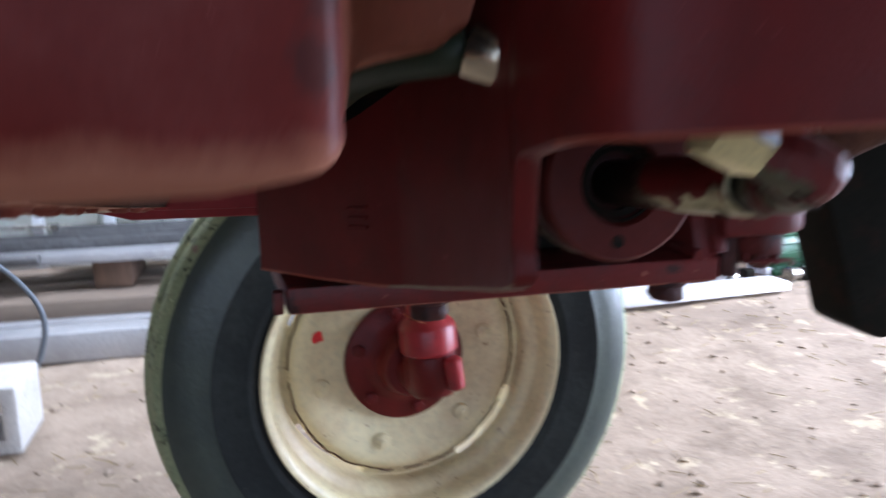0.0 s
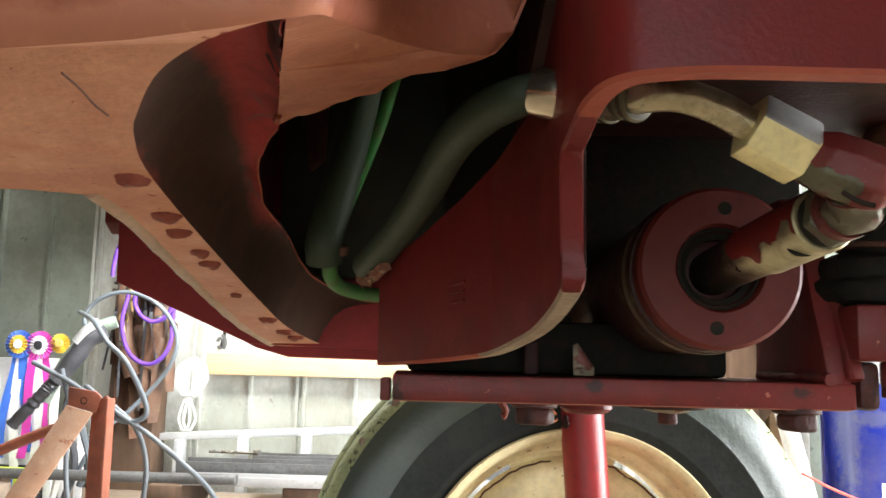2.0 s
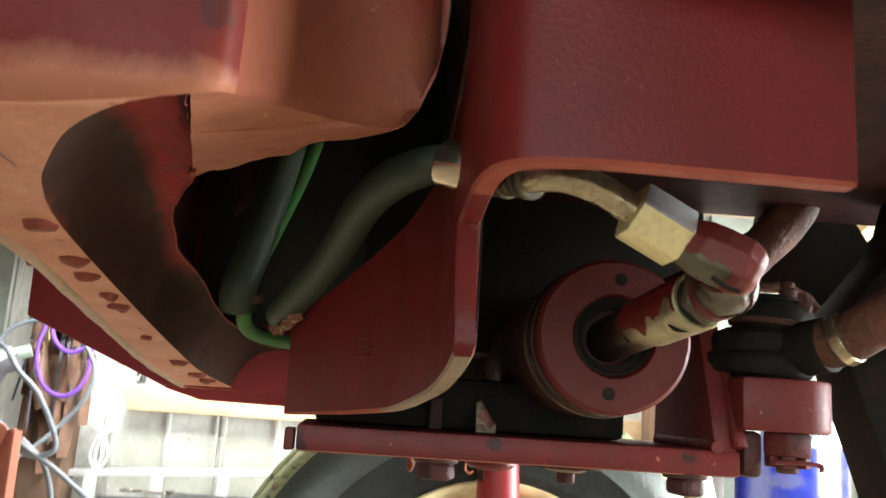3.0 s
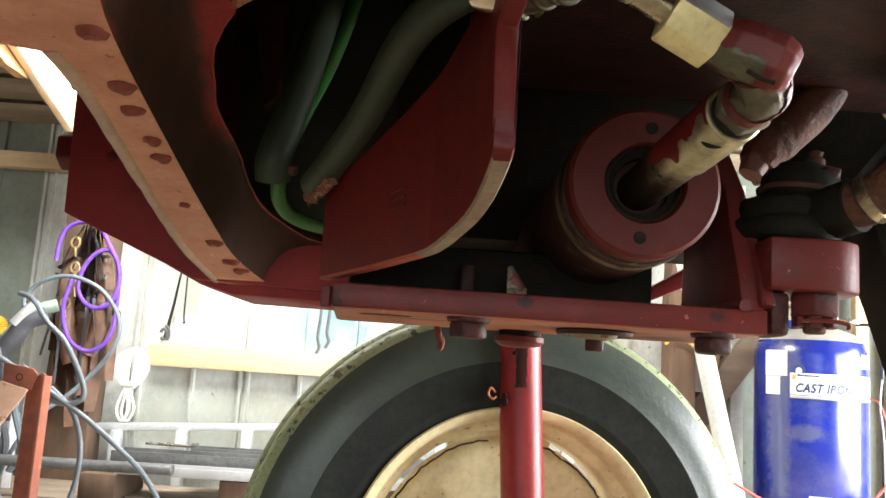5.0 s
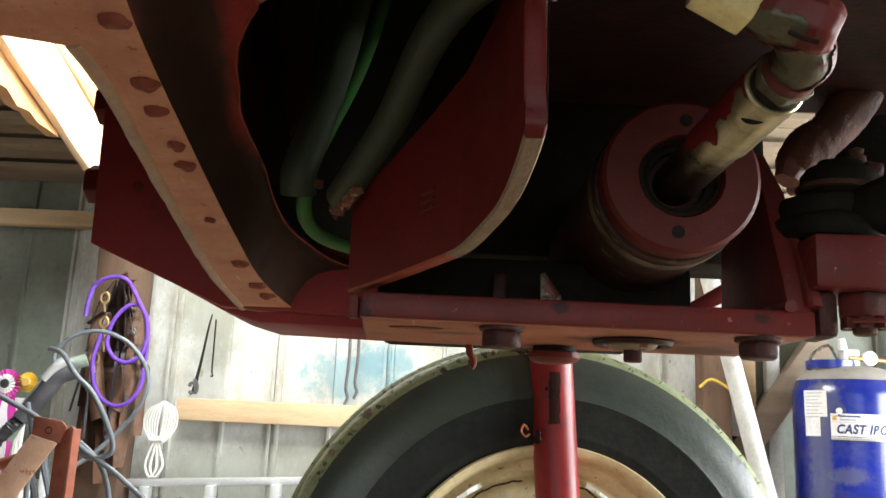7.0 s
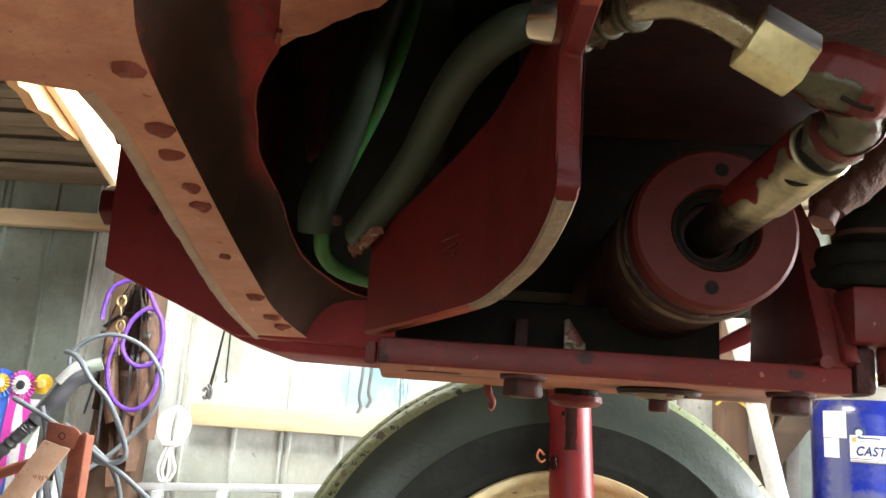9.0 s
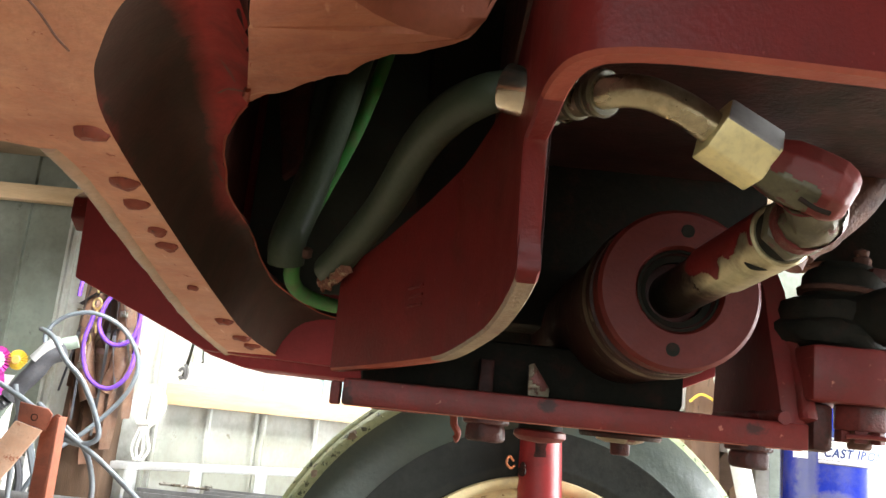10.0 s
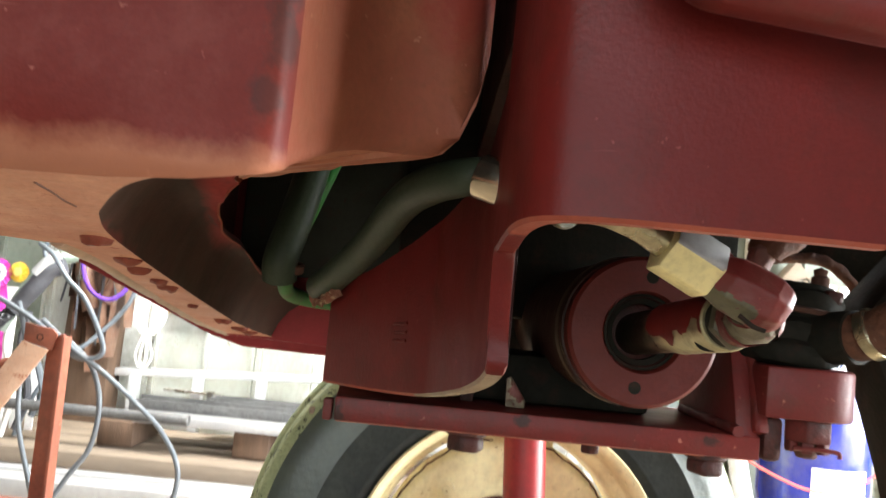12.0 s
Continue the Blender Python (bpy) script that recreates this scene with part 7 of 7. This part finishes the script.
def make_lance():
    t = thing("washer_lance", (-1.3, 2.4, 0.4), "grey pressure washer hose and gun hung on the post", "pressure washer")
    part("hose", tube([(-1.19, 2.44, 0.775), (-1.255, 2.42, 0.745), (-1.32, 2.40, 0.66), (-1.365, 2.40, 0.58), (-1.40, 2.4, 0.50)], 0.022, 14, 7), mat("sage_hose", (0.22, 0.27, 0.22), (0.16, 0.2, 0.17), None, 14, 90, 0.5, bump=0.08), t, "sage green hose")
    part("gun", jitter(tube([(-1.20, 2.38, 0.735), (-1.25, 2.37, 0.71), (-1.29, 2.37, 0.65), (-1.35, 2.37, 0.57)], 0.03, 14, 6), 0.005, 20), STRAP, t, "dark gun body")
    part("silver_band", tube([(-1.215, 2.36, 0.77), (-1.25, 2.352, 0.742), (-1.285, 2.352, 0.70)], 0.017, 12, 5), ALU, t, "silver band")
    grip = tube([(-1.36, 2.37, 0.565), (-1.40, 2.37, 0.52), (-1.49, 2.37, 0.42)], 0.021, 14, 10, rad=lambda f: 1 + 0.14 * math.sin(f * 70))
    part("grip", grip, BLACKP, t, "ribbed black grip")
    for k in range(4):
        x = -1.36 + 0.05 * k
        part("strap_tail", tube([(x, 2.40, 0.60 - 0.03 * k), (x - 0.02, 2.41, 0.45), (x + 0.02, 2.42, 0.30), (x - 0.01, 2.42, 0.12 + 0.05 * k)], 0.012, 8, 6), (WHITECABLE, STRAP, GREYCABLE, WHITECABLE)[k], t)
    return t


make_lance()


def make_rosettes():
    for x, z, m1, m2, lab in ((-1.625, 0.690, RIBBLUE, YELLOW, "blue and yellow show rosette with ribbon tails"), (-1.548, 0.688, MAGENTA, WHITE, "magenta show rosette with a white centre and ribbon tails"), (-1.472, 0.696, YELLOW, YELLOW, "small yellow show rosette")):
        y = 2.62
        t = thing("rosette", (x, y, z - 0.4), lab, "rosette", "show rosettes on the wall")
        for r, n, dy, m in ((0.052 if x < -1.5 else 0.036, 22, 0.0, m1), (0.034 if x < -1.5 else 0.024, 16, -0.007, m2)):
            bm = bmesh.new()
            c = bm.verts.new((x, y + dy - 0.004, z))
            ring = []
            for k in range(2 * n):
                a = math.pi * k / n
                ring.append(bm.verts.new((x + r * math.cos(a), y + dy + (0.006 if k % 2 else -0.006), z + r * math.sin(a))))
            mid = [bm.verts.new(Vector((x, y + dy, z)).lerp(v.co, 0.45)) for v in ring]
            for k in range(2 * n):
                j = (k + 1) % (2 * n)
                bm.faces.new((ring[k], ring[j], mid[j], mid[k]))
                bm.faces.new((mid[k], mid[j], c))
            part("pleats", bm, m, t, sharp=10)
        part("button", moved(lathe([(0, -0.004), (0.014, -0.003), (0.017, 0.001), (0, 0.001)], 24), Matrix.Translation((x, y - 0.014, z))), WHITE if x < -1.6 else (BLACKP if x < -1.5 else GOLD), t)
        if x < -1.5:
            for k, (dx, ln) in enumerate(((-0.03, 0.38), (0.004, 0.44), (0.034, 0.36))):
                rows = [[], []]
                for i in range(13):
                    f = i / 12
                    wob = 0.006 * math.sin(5 * f + k + x * 30)
                    for row, s in zip(rows, (-0.016, 0.016)):
                        row.append((x + dx * (0.5 + f) + s + wob, y + 0.004 + 0.003 * k + wob, z - 0.03 - ln * f))
                rows2 = [[(p[0], p[1] + 0.0012, p[2]) for p in row] for row in rows]
                part("ribbon", skin([rows[0], rows[1], rows2[1], rows2[0], rows[0]]), (m1, WHITE, m1)[k], t)


make_rosettes()


def make_left_items():
    t = thing("display_board", (-1.62, 2.70, 0.0), "pale board with posters behind the rosettes", "board")
    part("panel", box(-2.25, -1.49, 2.665, 2.685, 0.25, 0.64, 0.003), WHITE, t)
    part("lower_panel", box(-2.25, -1.52, 2.66, 2.684, 0.0, 0.25, 0.003), BLACKP, t)
    bm = box(-1.70, -1.50, 2.53, 2.60, 0.165, 0.255, 0.018, 3)
    t = thing("lime_bag", (-1.6, 2.56, 0.0), "lime yellow cloth bag with a blue label", "bag")
    part("cloth", jitter(bm, 0.008, 14), HIVIS, t)
    part("label", box(-1.645, -1.555, 2.5215, 2.5265, 0.195, 0.228, 0.002), RIBBLUE, t)
    part("label_print", box(-1.635, -1.565, 2.519, 2.5225, 0.206, 0.218, 0.001), WHITE, t)
    part("box_under", box(-1.72, -1.48, 2.52, 2.63, 0.0, 0.160, 0.004), BLACKP, t)
    for k in range(3):
        x = -1.46 + 0.055 * k
        whole("white_strap", jitter(box(x - 0.014, x + 0.014, 2.58, 2.588, 0.0, 0.54 - 0.07 * k, 0.002), 0.006, 7, k), WHITE, "white plastic strip standing behind the cables", "plastic strip", "white strips")


make_left_items()


def make_wall_tools():
    t = thing("hanging_pliers", (-0.97, 2.99, 0.7), "dark long-handled tool hung on the sheet wall", "hand tool")
    part("handle", tube([(-0.945, 3.02, 1.02), (-0.955, 3.02, 0.96), (-0.968, 3.015, 0.84), (-0.978, 3.01, 0.76), (-0.985, 3.0, 0.70)], 0.007, 8, 6, rad=lambda f: 0.45 + 0.75 * f), DARK, t)
    part("eye", tube([(-0.992 + 0.012 * math.cos(a), 3.0, 0.715 + 0.02 * math.sin(a)) for a in np.linspace(-2.4, 2.9, 10)], 0.007, 8, 4), PIPE_DK, t)
    part("jaw", tube([(-0.985, 2.995, 0.75), (-0.972, 2.995, 0.735), (-0.968, 2.995, 0.71), (-0.975, 2.995, 0.69)], 0.006, 8, 5), PIPE_DK, t)
    whole("wire_hook", tube([(-0.93, 3.03, 1.0), (-0.928, 3.03, 0.88), (-0.926, 3.028, 0.79), (-0.918, 3.02, 0.768), (-0.926, 3.015, 0.765)], 0.0035, 8, 6), DARK, "thin wire hook hung on the sheet wall", "hook")
    for x, z0, z1 in ((-0.368, 1.02, 0.675), (-0.332, 1.05, 0.70)):
        whole("iron_hanger", tube([(x, 3.03, z0), (x + 0.002, 3.03, (z0 + z1) / 2), (x - 0.004, 3.028, z1 + 0.07), (x + 0.006, 3.024, z1 + 0.03), (x - 0.006, 3.022, z1)], 0.0065, 8, 6), PIPE_DK, "grey iron hanger hooked on the sheet wall", "hook", "iron hangers")


make_wall_tools()

# ---------------- loose straw and clods on the floor ----------------


def make_straw():
    rng = random.Random(21)
    verts, faces = [], []
    for k in range(1500):
        x, y = rng.uniform(-1.6, 2.6), rng.uniform(0.4, 2.5)
        if rng.random() > 0.35 + 0.65 * (noise.noise(Vector((x, y, 3)) * 1.6) > -0.05):
            continue
        a, ln, w = rng.uniform(0, 6.28), rng.uniform(0.01, 0.05), rng.uniform(0.0006, 0.0013)
        dx, dy = math.cos(a) * ln / 2, math.sin(a) * ln / 2
        z0, z1 = ground_z(x - dx, y - dy) + 0.0025, ground_z(x + dx, y + dy) + rng.uniform(0.002, 0.008)
        px, py = -math.sin(a) * w, math.cos(a) * w
        n = len(verts)
        for ex, ey, ez in ((-dx, -dy, z0), (dx, dy, z1)):
            verts += [(x + ex + px, y + ey + py, ez), (x + ex - px, y + ey - py, ez), (x + ex, y + ey, ez + 1.6 * w)]
        faces += [(n, n + 3, n + 4, n + 1), (n + 1, n + 4, n + 5, n + 2), (n + 2, n + 5, n + 3, n)]
    me = bpy.data.meshes.new("straw")
    me.from_pydata(verts, [], faces)
    me.materials.append(STRAW)
    tagged(new("straw", me), "loose straw strewn over the dirt floor", "straw", kind="stuff")
    bms = []
    for k in range(420):
        x, y = rng.uniform(-1.5, 2.6), rng.uniform(0.6, 2.4)
        s = rng.uniform(0.003, 0.011)
        b = bmesh.new()
        bmesh.ops.create_icosphere(b, subdivisions=1, radius=s)
        for v in b.verts:
            v.co += noise.noise_vector(v.co * 90 + Vector((k, 0, 0))) * s * 0.5
            v.co.z *= 0.6
        bms.append(moved(b, Matrix.Translation((x, y, ground_z(x, y) + s * 0.3))))
    tagged(new("clods", finish(join(*bms), "clods", DIRT)), "small dry clods of dirt on the floor", "dirt clods", kind="stuff")


make_straw()
